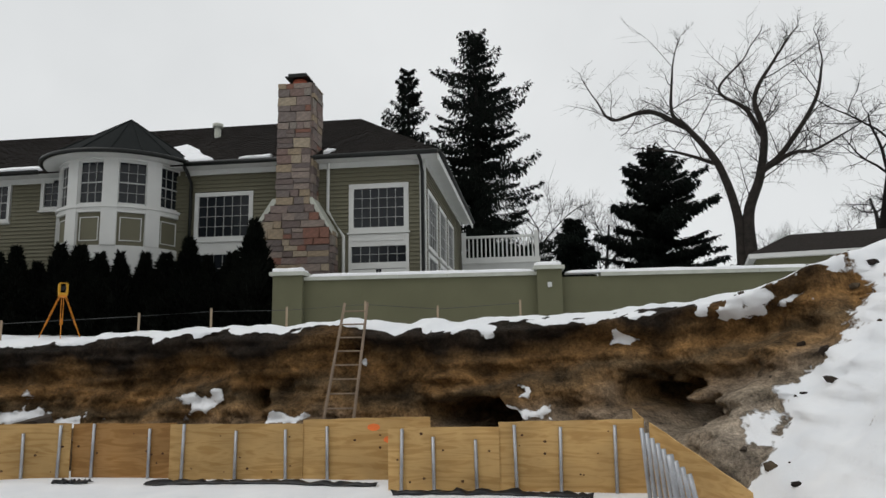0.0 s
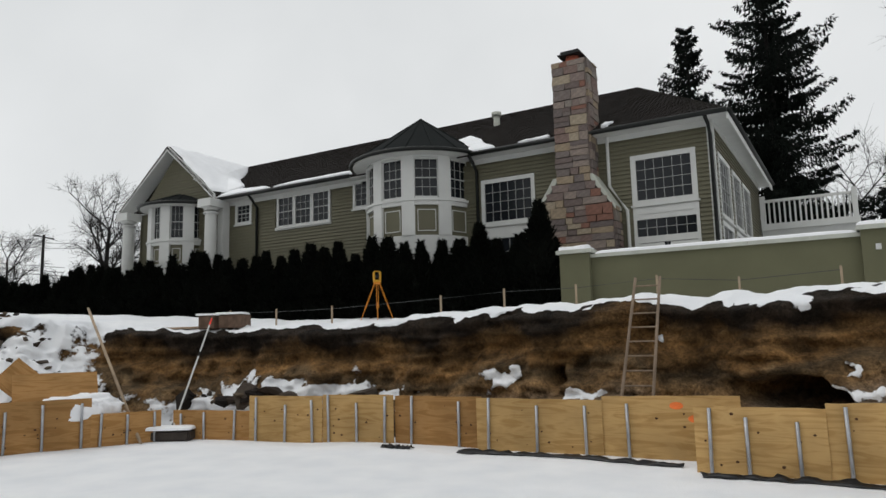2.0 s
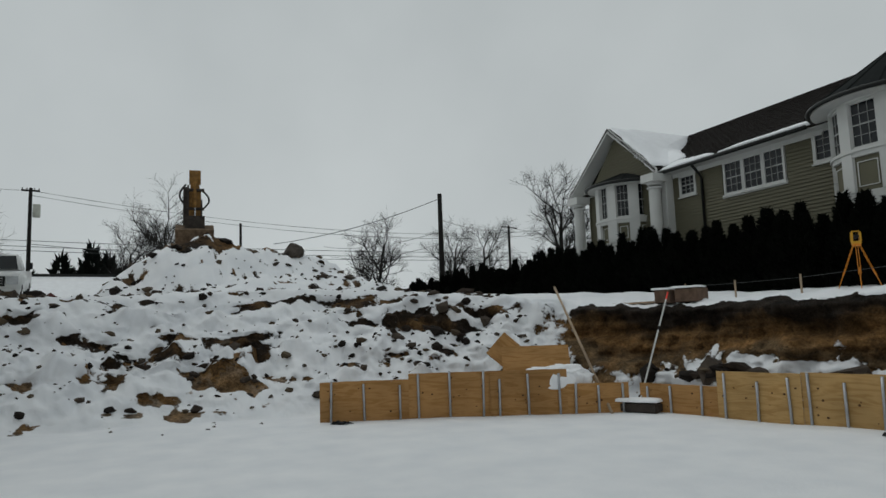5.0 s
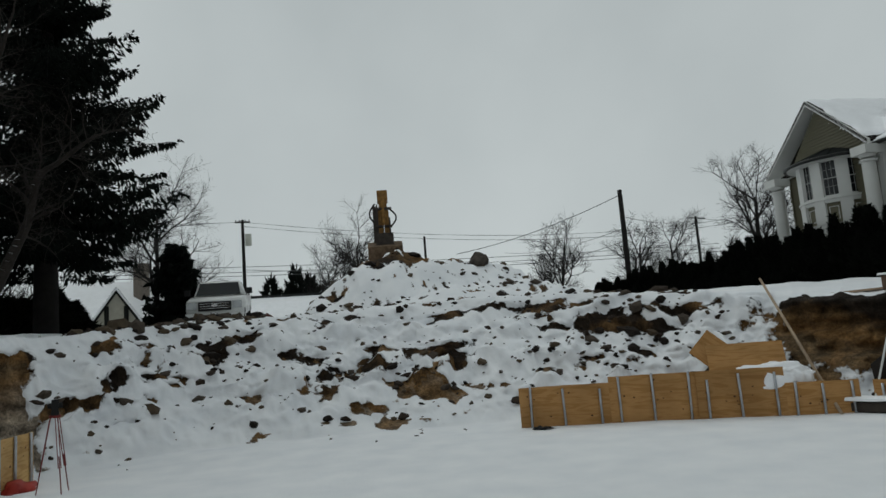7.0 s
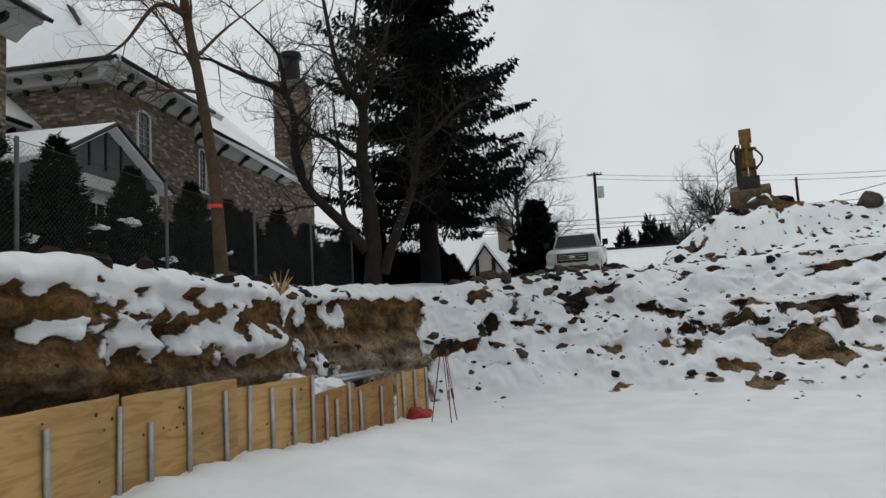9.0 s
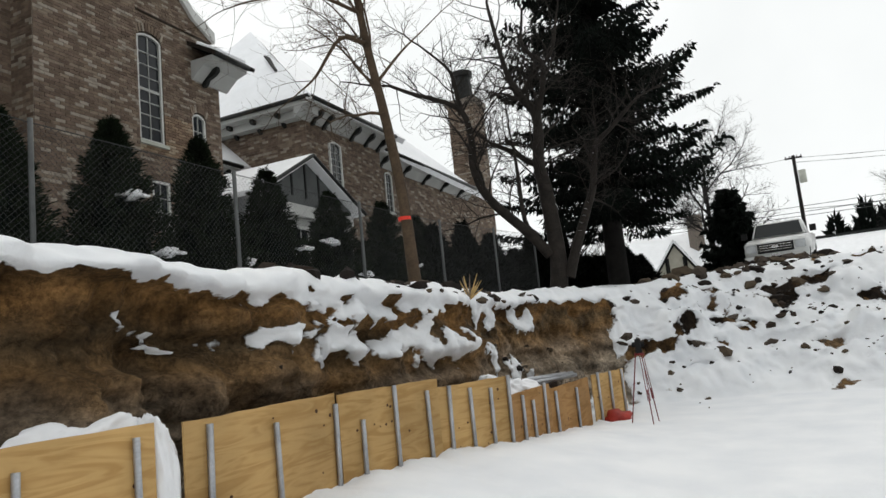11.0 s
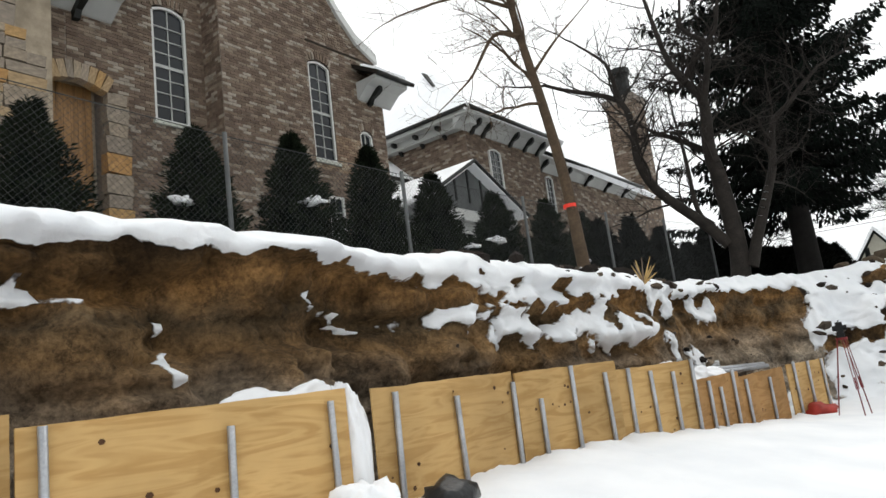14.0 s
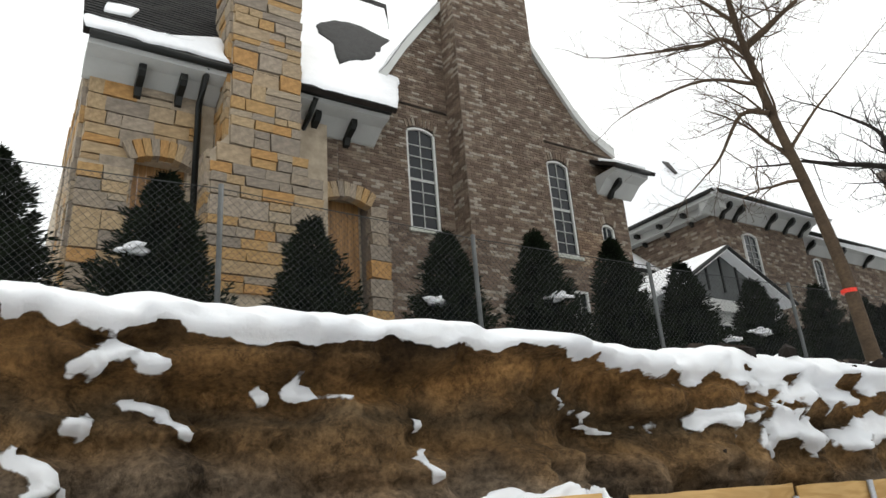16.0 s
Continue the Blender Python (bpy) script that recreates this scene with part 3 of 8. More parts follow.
def ground():
    # columns: even steps along the foot of the banks
    fine = [i / 20000 * 2 * math.pi for i in range(20001)]
    acc, run, last = [0.0], 0.0, None
    for a in fine:
        r = ray_poly(BASE, a)[0]
        p = (CX + r * math.cos(a), CY + r * math.sin(a))
        if last:
            w = 1.0 if p[0] < 4.0 and not (p[1] < -3 and p[0] > 1.5) else 0.3
            run += w * math.dist(p, last)
            acc.append(run)
        last = p
    cols = 1300
    angs = np.interp(np.linspace(0, run, cols, endpoint=False), acc, fine)
    rows_floor = [0.03, 0.15, 0.3, 0.45, 0.57, 0.67, 0.75, 0.81, 0.86, 0.90, 0.93, 0.95, 0.965, 0.978, 0.99]
    nb = 62
    out = [0.08, 0.18, 0.3, 0.45, 0.65, 0.9, 1.2, 1.6, 2.0, 2.5, 3.0, 3.6, 4.2, 4.8, 5.4, 6.0, 6.6, 7.2, 7.8, 8.4, 9.0, 9.6, 10.2, 11, 12, 13.2, 15, 18, 24, 34, 50, 80, 140, 300, 900, 3000]
    verts, snow, depth = [], [], []
    for a in angs:
        ca, sa = math.cos(a), math.sin(a)
        rb = ray_poly(BASE, a)[0]
        rr, zr = ray_poly(RIM, a)
        bx, by = CX + rb * ca, CY + rb * sa
        zr += 0.06 * fbm(bx * 0.8, by * 0.8, 3.0) + 0.07 * fbm(bx * 2.3, by * 2.3, 9.0, 3)
        rr += 0.28 * fbm(bx * 0.45, by * 0.45, 7.0) * (1 if by < 10 or bx < 3 else 0.4)
        kind = bank_kind(bx, by)
        if by < 0:
            zr += 0.07
        zb = floor_z(bx, by)
        for q in rows_floor:
            x, y = CX + rb * q * ca, CY + rb * q * sa
            verts.append((x, y, floor_z(x, y)))
            snow.append(1.0)
            depth.append(0.5)
        for i in range(nb):
            v = i / (nb - 1)
            soft = min(1.0, kind)
            cut = 0.10 * v + 0.55 * smoothstep(0.05, 0.75, v) - 0.10 * smoothstep(0.72, 0.90, v) + 0.45 * smoothstep(0.88, 1.0, v)
            lean = cut * (1 - soft) + (v ** 0.9) * soft
            r = rb + (rr - rb) * lean
            x, y = CX + r * ca, CY + r * sa
            z = zb + (zr - zb) * v
            rough = math.sin(math.pi * min(1, max(0, v))) ** 0.5
            big = fbm(x * 0.5, y * 0.5, z * 0.35 + 20, 3)
            mid = fbm(x * 1.5, y * 1.5, z * 1.2, 4)
            led = fbm(x * 0.35, y * 0.35, z * 3.2, 3)
            s = min(1.0, max(0.0, snow_cover(x, y, z, v, kind)))
            flute = fbm(x * 1.8 + 30, y * 1.8, z * 0.35, 3)
            fine_ = fbm(x * 4.5, y * 4.5, z * 4.5, 3)
            d = rough * (0.42 * big + 0.22 * mid + (0.17 + 0.12 * (1 - soft)) * led + 0.17 * flute * (1 - soft) + 0.09 * fine_) + rough * (0.13 if by < 0 else 0.10) * smoothstep(0.42, 0.62, s)
            for px, pz, pw, ph in ((3.75, 1.20, 0.60, 0.42), (0.35, 0.92, 0.74, 0.30), (-3.75, 1.18, 0.22, 0.20)):
                if by > 9:
                    g_ = max(0.0, ((x - px) / pw) ** 2 + ((z - pz) / ph) ** 2 + 0.9 * mid + 0.5 * flute)
                    if g_ < 4:
                        d -= (0.30 + 2.6 * pw) * math.exp(-g_ * g_ * 1.2)
            if by < 0 and kind < 1.5:
                d += 0.24 * (0.85 + 0.6 * fbm(x * 1.1, y * 1.1, 4.0, 3)) * math.sin(math.pi * min(1.0, max(0.0, (v - 0.86) / 0.14))) ** 0.6 + 0.05 * smoothstep(0.84, 0.90, v) * fbm(x * 6, y * 6, z * 6, 3)
            elif by > 10 and kind < 1:
                d += 0.10 * math.sin(math.pi * min(1.0, max(0.0, (v - 0.93) / 0.07))) ** 0.6
            if kind > 1.2 and bx < 0:
                lump = max(0.0, fbm(x * 1.1 + 4, y * 1.1, z * 1.1, 3))
                z += rough * 0.45 * lump
                d += rough * 0.10 * lump
            verts.append((x - d * ca, y - d * sa, z + 0.12 * rough * mid * soft))
            snow.append(s)
            if kind < 1.5:
                dp = (zr - z) / 3.0
                if by > 8:
                    dp = dp * 0.95 - 0.01 - 0.07 * smoothstep(-3.0, -9.0, x)
                else:
                    dp = dp * 1.30 + 0.05
                depth.append(min(1.0, max(0.0, dp)))
            else:
                depth.append(min(1.0, max(0.0, (0.12 + 0.08 * mid) if v + 0.5 * mid > 0.30 else 0.60 + 0.1 * mid)))
        for k, o in enumerate(out):
            x, y = CX + (rr + o) * ca, CY + (rr + o) * sa
            t = smoothstep(0.0, 5.0, o)
            m = mound(x, y)
            z = zr * (1 - t) + plateau_z(x, y) * t + m + (0.07 * fbm(x * 0.7, y * 0.7, 1.0) if o < 60 else 0.0)
            s = 1.0
            if m > 0.05 and o < 60:
                n1 = fbm(x * 0.9, y * 0.9, 5.0, 4)
                z += 0.4 * n1 * min(1.0, m)
                s = 0.82 + 0.7 * n1 + 0.7 * fbm(x * 2.6, y * 2.6, 3.0, 3) - 0.7 * smoothstep(2.35, 2.65, m)
            elif o < 60 and x < -19 and -6 < y < 10:
                s = 1.0 + 0.6 * fbm(x * 1.3, y * 1.3, 2.0, 4)
            verts.append((x, y, z))
            snow.append(min(1.0, max(0.0, s)))
            depth.append(0.1 if m < 0.1 else 0.18)
    n = len(rows_floor) + nb + len(out)
    faces = []
    for c in range(cols):
        d = (c + 1) % cols
        for i in range(n - 1):
            faces.append((c * n + i, c * n + i + 1, d * n + i + 1, d * n + i))
    mid = len(verts)
    verts.append((CX, CY, floor_z(CX, CY)))
    snow.append(1.0)
    depth.append(0.5)
    for c in range(cols):
        faces.append((mid, c * n, ((c + 1) % cols) * n))
    me = bpy.data.meshes.new("ground")
    me.from_pydata(verts, [], faces)
    me.flip_normals()
    for nm, vals in (("snow", snow), ("depth", depth)):
        at = me.attributes.new(nm, "FLOAT", "POINT")
        at.data.foreach_set("value", vals)
    me.polygons.foreach_set("use_smooth", [True] * len(me.polygons))
    me.materials.append(M_GROUND)
    return tagged(new("ground", me), "snow-covered building pit with cut banks of layered brown sandy soil", "ground", kind="structure")


GROUND = ground()


def drop_to(x, y, top=20.0):
    """Height of the ground under a point."""
    hit, loc, _, _ = GROUND.ray_cast(Vector((x, y, top)), Vector((0, 0, -1)))
    return loc.z if hit else 3.0

# ---- plywood edging of the pit ----
def ply_panel(a, b, zt, zb, stakes, damp=False, lean=0.0, label="raw plywood sheet on edge held by steel stakes", cut=0.0, short=()):
    """A sheet standing from a to b (plan), its top at zt, with galvanised stakes in front at fractions along it."""
    a, b = Vector((a[0], a[1], 0)), Vector((b[0], b[1], 0))
    length = (b - a).length
    yaw = math.degrees(math.atan2(b.y - a.y, b.x - a.x))
    t = thing("plywood_sheet", pose(a.x, a.y, zb, lean, 0, yaw), label, "plywood sheet", "plywood sheets edging the pit")
    h = zt - zb
    bm = bmesh.new()
    n = 10
    rng = random.Random(round(a.x * 100) + round(b.y * 10))
    top = [(length * i / n, h + cut * (i / n) + 0.006 * rng.uniform(-1, 1)) for i in range(n, -1, -1)]
    prism(bm, [(0, -0.25), (length, -0.25)] + top, 0.0, 0.019)
    part("sheet", bm, M_PLYD if damp else M_PLY, t)
    knots = bmesh.new()
    for _ in range(9):
        kx, kz = rng.uniform(0.1, length - 0.1), rng.uniform(0.12, h - 0.1)
        r = rng.uniform(0.010, 0.024)
        vs = [knots.verts.new((kx + r * 1.2 * math.cos(k * 1.047), -0.004, kz + r * math.sin(k * 1.047))) for k in range(6)]
        knots.faces.new(vs)
    part("knot_marks", knots, M_KNOT, t, "dark knots in the veneer")["kind"] = "stuff"
    for i, s in enumerate(stakes):
        tilt = rng.uniform(-0.03, 0.03)
        hh = h + (rng.uniform(-0.20, 0.05) if i not in short else -0.3)
        bm = bmesh.new()
        tube(bm, (s * length, -0.032, -0.3), (s * length + tilt, -0.034, hh), 0.027, 0.027, 10)
        part("stake", bm, M_PIPE, t, "galvanised pipe stake", smooth=True)
    return t


M_KNOT = plain("knot_wood", (0.075, 0.035, 0.015), 0.8, var=0.3)
# the panels' fronts face into the pit: run each one so that its local -y looks at the middle
N = [((-12.0, 12.25), (-10.05, 12.45), 0.62), ((-10.05, 12.42), (-8.35, 12.62), 0.93), ((-8.35, 12.64), (-6.75, 12.72), 0.95), ((-6.75, 12.80), (-4.85, 12.66), 0.93), ((-4.88, 12.46), (-2.52, 12.22), 0.93), ((-2.52, 12.24), (-0.35, 12.02), 0.99),
     ((-0.98, 11.16), (0.72, 10.92), 0.95), ((0.72, 10.94), (2.85, 10.70), 1.02)]
for i, (a, b, h) in enumerate(N):
    ply_panel(a, b, h, 0.0, (0.1, 0.5, 0.88) if i in (1, 2, 4) else (0.2, 0.75) if i in (3, 5) else (0.12, 0.42, 0.8), damp=(i in (0, 3)), cut=0.04 if i in (5, 7) else 0.0)
for a, b, h, c in (((2.88, 10.75), (3.2, 12.6), 1.05, 0.02), ((3.45, 8.4), (2.93, 10.62), 0.42, 0.6)):
    ply_panel(a, b, h, 0.0, (0.3,), label="plywood sheet returning towards the bank, torn along its top", cut=c)
WP = [((-15.6, 5.95), (-14.72, 7.75), 0.88), ((-14.72, 7.75), (-13.75, 9.35), 1.0), ((-13.72, 9.3), (-12.75, 10.75), 1.0), ((-12.75, 10.75), (-12.0, 11.9), 0.66)]
for a, b, h in WP:
    ply_panel(a, b, h, 0.0, (0.12, 0.5, 0.9), damp=True)
SP = [((-4.42, -4.52), (-6.62, -4.74), 1.44, 0.42, (0.10, 0.52, 0.97), 0), ((-6.62, -4.70), (-8.45, -4.50), 1.42, 0.40, (0.18, 0.5, 0.86), 0), ((-8.45, -4.50), (-10.05, -4.20), 1.30, 0.25, (0.1, 0.4, 0.68, 0.95), 0),
      ((-10.05, -4.22), (-11.9, -4.25), 1.02, 0.2, (0.25, 0.5, 0.8), 1), ((-11.9, -4.25), (-14.2, -4.25), 0.93, 0.06, (0.1, 0.6), 1), ((-14.3, -4.2), (-15.9, -3.95), 0.95, 0.0, (0.15, 0.5, 0.9), 0)]
for a, b, zt, zb, st, dm in SP:
    ply_panel(a, b, zt, zb, st, damp=bool(dm), short=(0,) if a[0] == -6.62 else ())
for a, b, zt in (((-1.95, -4.72), (-4.22, -4.60), 1.47), ((0.5, -4.66), (-1.93, -4.74), 1.55), ((2.9, -4.7), (0.5, -4.68), 1.6)):
    ply_panel(a, b, zt, 0.35, (0.06, 0.55, 0.93), damp=False)
# loose sheets thrown on the western slump
for m, w, h in ((pose(-13.55, 10.55, 0.88, -32, 0, 57), 1.6, 0.75), (pose(-14.6, 10.3, 1.15, -40, 42, 52), 0.85, 0.75)):
    t = thing("loose_plywood", m, "loose plywood offcut leaning on the snowy slump", "plywood sheet")
    bm = bmesh.new()
    box(bm, -w / 2, 0, -0.1, w / 2, 0.019, h)
    part("sheet", bm, M_PLYD, t)

# bundle of spare stakes in the corner
for i in range(9):
    bm = bmesh.new()
    x, y = 2.72 + 0.022 * i, 10.0 - 0.20 * i
    tube(bm, (0, 0, -0.2), (-0.10 - 0.01 * i, -0.06, 0.98 - 0.045 * i), 0.030 + (0.02 if i == 5 else 0), None, 10)
    s = part("steel_stake", bm, M_PIPE, None, smooth=True, m=pose(x, y, 0.02))
    tagged(s, "galvanised pipe stake leaning in the corner of the edging", "stake", "spare steel stakes")

# black plastic sheeting along the foot of the boards
def plastic(pts, w, seed):
    rng = random.Random(seed)
    bm = bmesh.new()
    n = 40
    rows = []
    for i in range(n + 1):
        f = i / n * (len(pts) - 1)
        k = min(int(f), len(pts) - 2)
        p = Vector(pts[k]).lerp(Vector(pts[k + 1]), f - k)
        row = []
        for j in range(5):
            d = (j / 4 - 0.5) * w * (0.7 + 0.5 * fbm(i * 0.3, seed, 0, 2))
            row.append(bm.verts.new((p.x + rng.uniform(-.02, .02), p.y + d, floor_z(p.x, p.y + d) + 0.012 + 0.07 * max(0, math.sin(j / 4 * math.pi)) * (0.6 + fbm(i * 0.5, j * 0.7, seed, 3)))))
        rows.append(row)
    for a, b in zip(rows, rows[1:]):
        for j in range(4):
            bm.faces.new((a[j], a[j + 1], b[j + 1], b[j]))
    ob = part("plastic_sheeting", bm, M_BLACK, None, smooth=True)
    mod = ob.modifiers.new("thickness", "SOLIDIFY")
    mod.thickness = 0.004
    tagged(ob, "crumpled black plastic sheeting half under snow", "plastic sheet")


plastic([(-5.1, 12.1, 0), (-3.2, 11.95, 0), (-1.2, 11.55, 0)], 0.30, 1)
plastic([(-0.9, 10.85, 0), (0.6, 10.7, 0), (2.0, 10.4, 0)], 0.28, 2)
plastic([(-6.7, 12.2, 0), (-6.1, 12.2, 0)], 0.28, 3)
plastic([(-15.1, 6.1, 0), (-14.8, 6.3, 0)], 0.3, 4)


# ---- stones, bricks and boards as pieces ----
def chamfered(seed, c=0.10):
    rng = random.Random(seed)
    bm = bmesh.new()
    box(bm, -0.5, -0.5, -0.5, 0.5, 0.5, 0.5)
    for v in bm.verts:
        v.co += Vector((rng.uniform(-0.05, 0.05), 0, rng.uniform(-0.06, 0.06)))
    front = [f for f in bm.faces if f.calc_center_median().y < -0.4]
    r = bmesh.ops.inset_region(bm, faces=front, thickness=c, depth=0.0)
    for f in front:
        for v in f.verts:
            v.co.y -= 0.18
    return bm


STONES = {}


def stone_data(mat, k):
    if (mat.name, k) not in STONES:
        STONES[(mat.name, k)] = mesh_of("stone", chamfered(k), mat)
    return STONES[(mat.name, k)]


def stone_wall(parent, m, span, z0, z1, mat, seed, hmin=0.16, hmax=0.34, wmin=0.22, wmax=0.62, holes=(), proud=0.03):
    """Coursed rubble on a face: span(z) gives its edges; each stone is a piece."""
    rng = random.Random(seed)
    z = z0
    while z < z1 - 0.05:
        h = min(rng.uniform(hmin, hmax), z1 - z)
        u0, u1 = span(z + h / 2)
        spans = [(u0, u1)]
        for a, b, c, d in holes:
            if z + h > c and z < d:
                spans = [s for p, q in spans for s in ((p, min(q, a)), (max(p, b), q)) if s[1] - s[0] > 0.03]
        for p, q in spans:
            u = p
            while u < q - 0.02:
                w = rng.uniform(wmin, wmax)
                if q - u - w < wmin * 0.7:
                    w = q - u
                cuts = [(z, h)]
                if h > 0.26 and rng.random() < 0.35:
                    f = rng.uniform(0.4, 0.6)
                    cuts = [(z, h * f), (z + h * f, h * (1 - f))]
                for cz, ch in cuts:
                    o = new("stone", stone_data(mat, rng.randrange(6)))
                    o.parent = parent
                    d = 0.10 + rng.uniform(0, proud)
                    o.matrix_basis = m @ Matrix.Translation((u + w / 2, -d / 2 + 0.06, cz + ch / 2)) @ Matrix.Diagonal((w - 0.018, d, ch - 0.018, 1))
                u += w
        z += h


def course_spans(u0, u1, z0, z1, holes):
    spans = [(u0, u1)]
    zc = (z0 + z1) / 2
    for a, b, c, d in holes:
        if c < zc < d:
            spans = [s for p, q in spans for s in ((p, min(q, a)), (max(p, b), q)) if s[1] - s[0] > 0.01]
    return spans


def siding(parent, m, u0, u1, z0, z1, holes=(), course=0.125, span=None):
    """Lapped boards, each one thicker at its lower edge, cut round the openings."""
    bm = bmesh.new()
    z = z0
    while z < z1 - 0.01:
        h = min(course, z1 - z)
        a, b = span(z + h) if span else (u0, u1)
        if b - a > 0.05:
            for p, q in course_spans(a, b, z, z + h, holes):
                v = [bm.verts.new(m @ Vector(c)) for c in ((p, -0.044, z), (q, -0.044, z), (q, -0.006, z + h), (p, -0.006, z + h), (p, 0.03, z), (q, 0.03, z), (q, 0.03, z + h), (p, 0.03, z + h))]
                for f in ((0, 1, 2, 3), (4, 5, 1, 0), (3, 2, 6, 7), (0, 3, 7, 4), (1, 5, 6, 2)):
                    bm.faces.new([v[i] for i in f])
        z += h
    return part("siding", bm, M_SIDING, parent, "sage-green lapped siding boards")


def window(parent, m, u0, u1, z0, z1, cols, rows, trim=0.11, mid=False, y=-0.02, frame_mat=None, sill=True, arch=0.0, bar=0.011):
    """A window in its opening: outer casing, glazing bars and panes; arch: rise of a segmental head."""
    fm = frame_mat or M_TRIM
    w = thing("window")
    w.parent = parent
    w.matrix_basis = m
    gu0, gu1, gz0, gz1 = u0 + trim, u1 - trim, z0 + trim, z1 - trim
    bm = bmesh.new()
    head = lambda u: arch * (1 - ((u - (u0 + u1) / 2) / ((u1 - u0) / 2)) ** 2)
    box(bm, u0, y - 0.035, z0, gu0, 0.08, z1)
    box(bm, gu1, y - 0.035, z0, u1, 0.08, z1)
    box(bm, gu0, y - 0.035, z0, gu1, 0.08, gz0)
    if arch:
        n = 8
        for i in range(n):
            a, b = u0 + (u1 - u0) * i / n, u0 + (u1 - u0) * (i + 1) / n
            za, zb = z1 + head(a), z1 + head(b)
            prism(bm, [(a, za - trim), (b, zb - trim), (b, zb), (a, za)], y - 0.035, 0.08)
    else:
        box(bm, gu0, y - 0.035, gz1, gu1, 0.08, z1)
    if sill:
        box(bm, u0 - 0.04, y - 0.085, z0 - 0.05, u1 + 0.04, 0.0, z0)
    part("window_frame", bm, fm, w)
    bm = bmesh.new()
    t = bar / 2
    zt = gz1 + (arch * 0.9 if arch else 0)
    for i in range(1, cols):
        u = gu0 + (gu1 - gu0) * i / cols
        box(bm, u - t, y - 0.006, gz0, u + t, y + 0.03, zt)
    for i in range(1, rows):
        z = gz0 + (gz1 - gz0) * i / rows
        k = t * 3.4 if (mid and i == rows // 2) else t
        box(bm, gu0, y - 0.010, z - k, gu1, y + 0.03, z + k)
    # bars take the soffits' darkened white, for less contrast than the frame
    part("glazing_grid", bm, M_SHADEWHITE if fm is M_TRIM else fm, w)
    bm = bmesh.new()
    if arch:
        k = 8
        us = [gu0 + (gu1 - gu0) * i / k for i in range(k + 1)]
        prism(bm, [(gu0, gz0), (gu1, gz0)] + [(u, gz1 + head(u)) for u in us[::-1]], y + 0.022, y + 0.030)
    else:
        box(bm, gu0, y + 0.022, gz0, gu1, y + 0.030, gz1)
    part("glass", bm, M_GLASS, w, "dark reflecting glass")
    return w


def gutter_pipe(parent, pts, r=0.05, name="downpipe", mat=None):
    bm = bmesh.new()
    pipe(bm, pts, r)
    return part(name, bm, mat or M_GUTTER, parent, "dark metal downpipe", smooth=True)


def roof_slab(name, pts, mat, parent, label="", thick=0.10):
    """A flat roof plane with thickness, from its corners."""
    bm = bmesh.new()
    n = (Vector(pts[1]) - Vector(pts[0])).cross(Vector(pts[2]) - Vector(pts[0])).normalized()
    if n.z < 0:
        n = -n
    a = [bm.verts.new(Vector(p)) for p in pts]
    b = [bm.verts.new(Vector(p) - n * thick) for p in pts]
    bm.faces.new(a)
    bm.faces.new(b[::-1])
    for i in range(len(pts)):
        j = (i + 1) % len(pts)
        bm.faces.new((a[j], a[i], b[i], b[j]))
    return part(name, bm, mat, parent, label)


def shingles(parent, quad, mat, across=0.33, up=0.16, seed=0, skip=None):
    """Courses of shingles over a roof plane given by eave left, eave right, ridge right, ridge left."""
    rng = random.Random(seed)
    a, b, c, d = [Vector(p) for p in quad]
    n = (b - a).cross(d - a).normalized()
    if n.z < 0:
        n = -n
    rows = max(2, int(((d - a).length + (c - b).length) / 2 / up))
    verts, faces = [], []
    for i in range(rows):
        f0, f1 = i / rows, min(1.0, (i + 1.25) / rows)
        l0, r0, l1, r1 = a.lerp(d, f0), b.lerp(c, f0), a.lerp(d, f1), b.lerp(c, f1)
        k = max(1, int((r0 - l0).length / across))
        shift = (0.5 if i % 2 else 0.0) + rng.uniform(-0.15, 0.15)
        for j in range(-1, k + 1):
            s, e = max(0.0, (j + shift) / k + 0.0008), min(1.0, (j + 1 + shift) / k - 0.0008)
            if e - s < 0.002:
                continue
            h = 0.022 + rng.uniform(0, 0.008)
            q = [l0.lerp(r0, s) + n * h, l0.lerp(r0, e) + n * h, l1.lerp(r1, e) + n * 0.006, l1.lerp(r1, s) + n * 0.006, l0.lerp(r0, s), l0.lerp(r0, e)]
            o = len(verts)
            verts += [tuple(v) for v in q]
            faces += [(o, o + 1, o + 2, o + 3), (o + 4, o + 5, o + 1, o)]
    me = bpy.data.meshes.new("shingles")
    me.from_pydata(verts, [], faces)
    me.materials.append(mat)
    ob = new("shingles", me)
    ob.parent = parent
    ob["label"] = "courses of dark asphalt shingles"
    ob["kind"] = "stuff"
    return ob


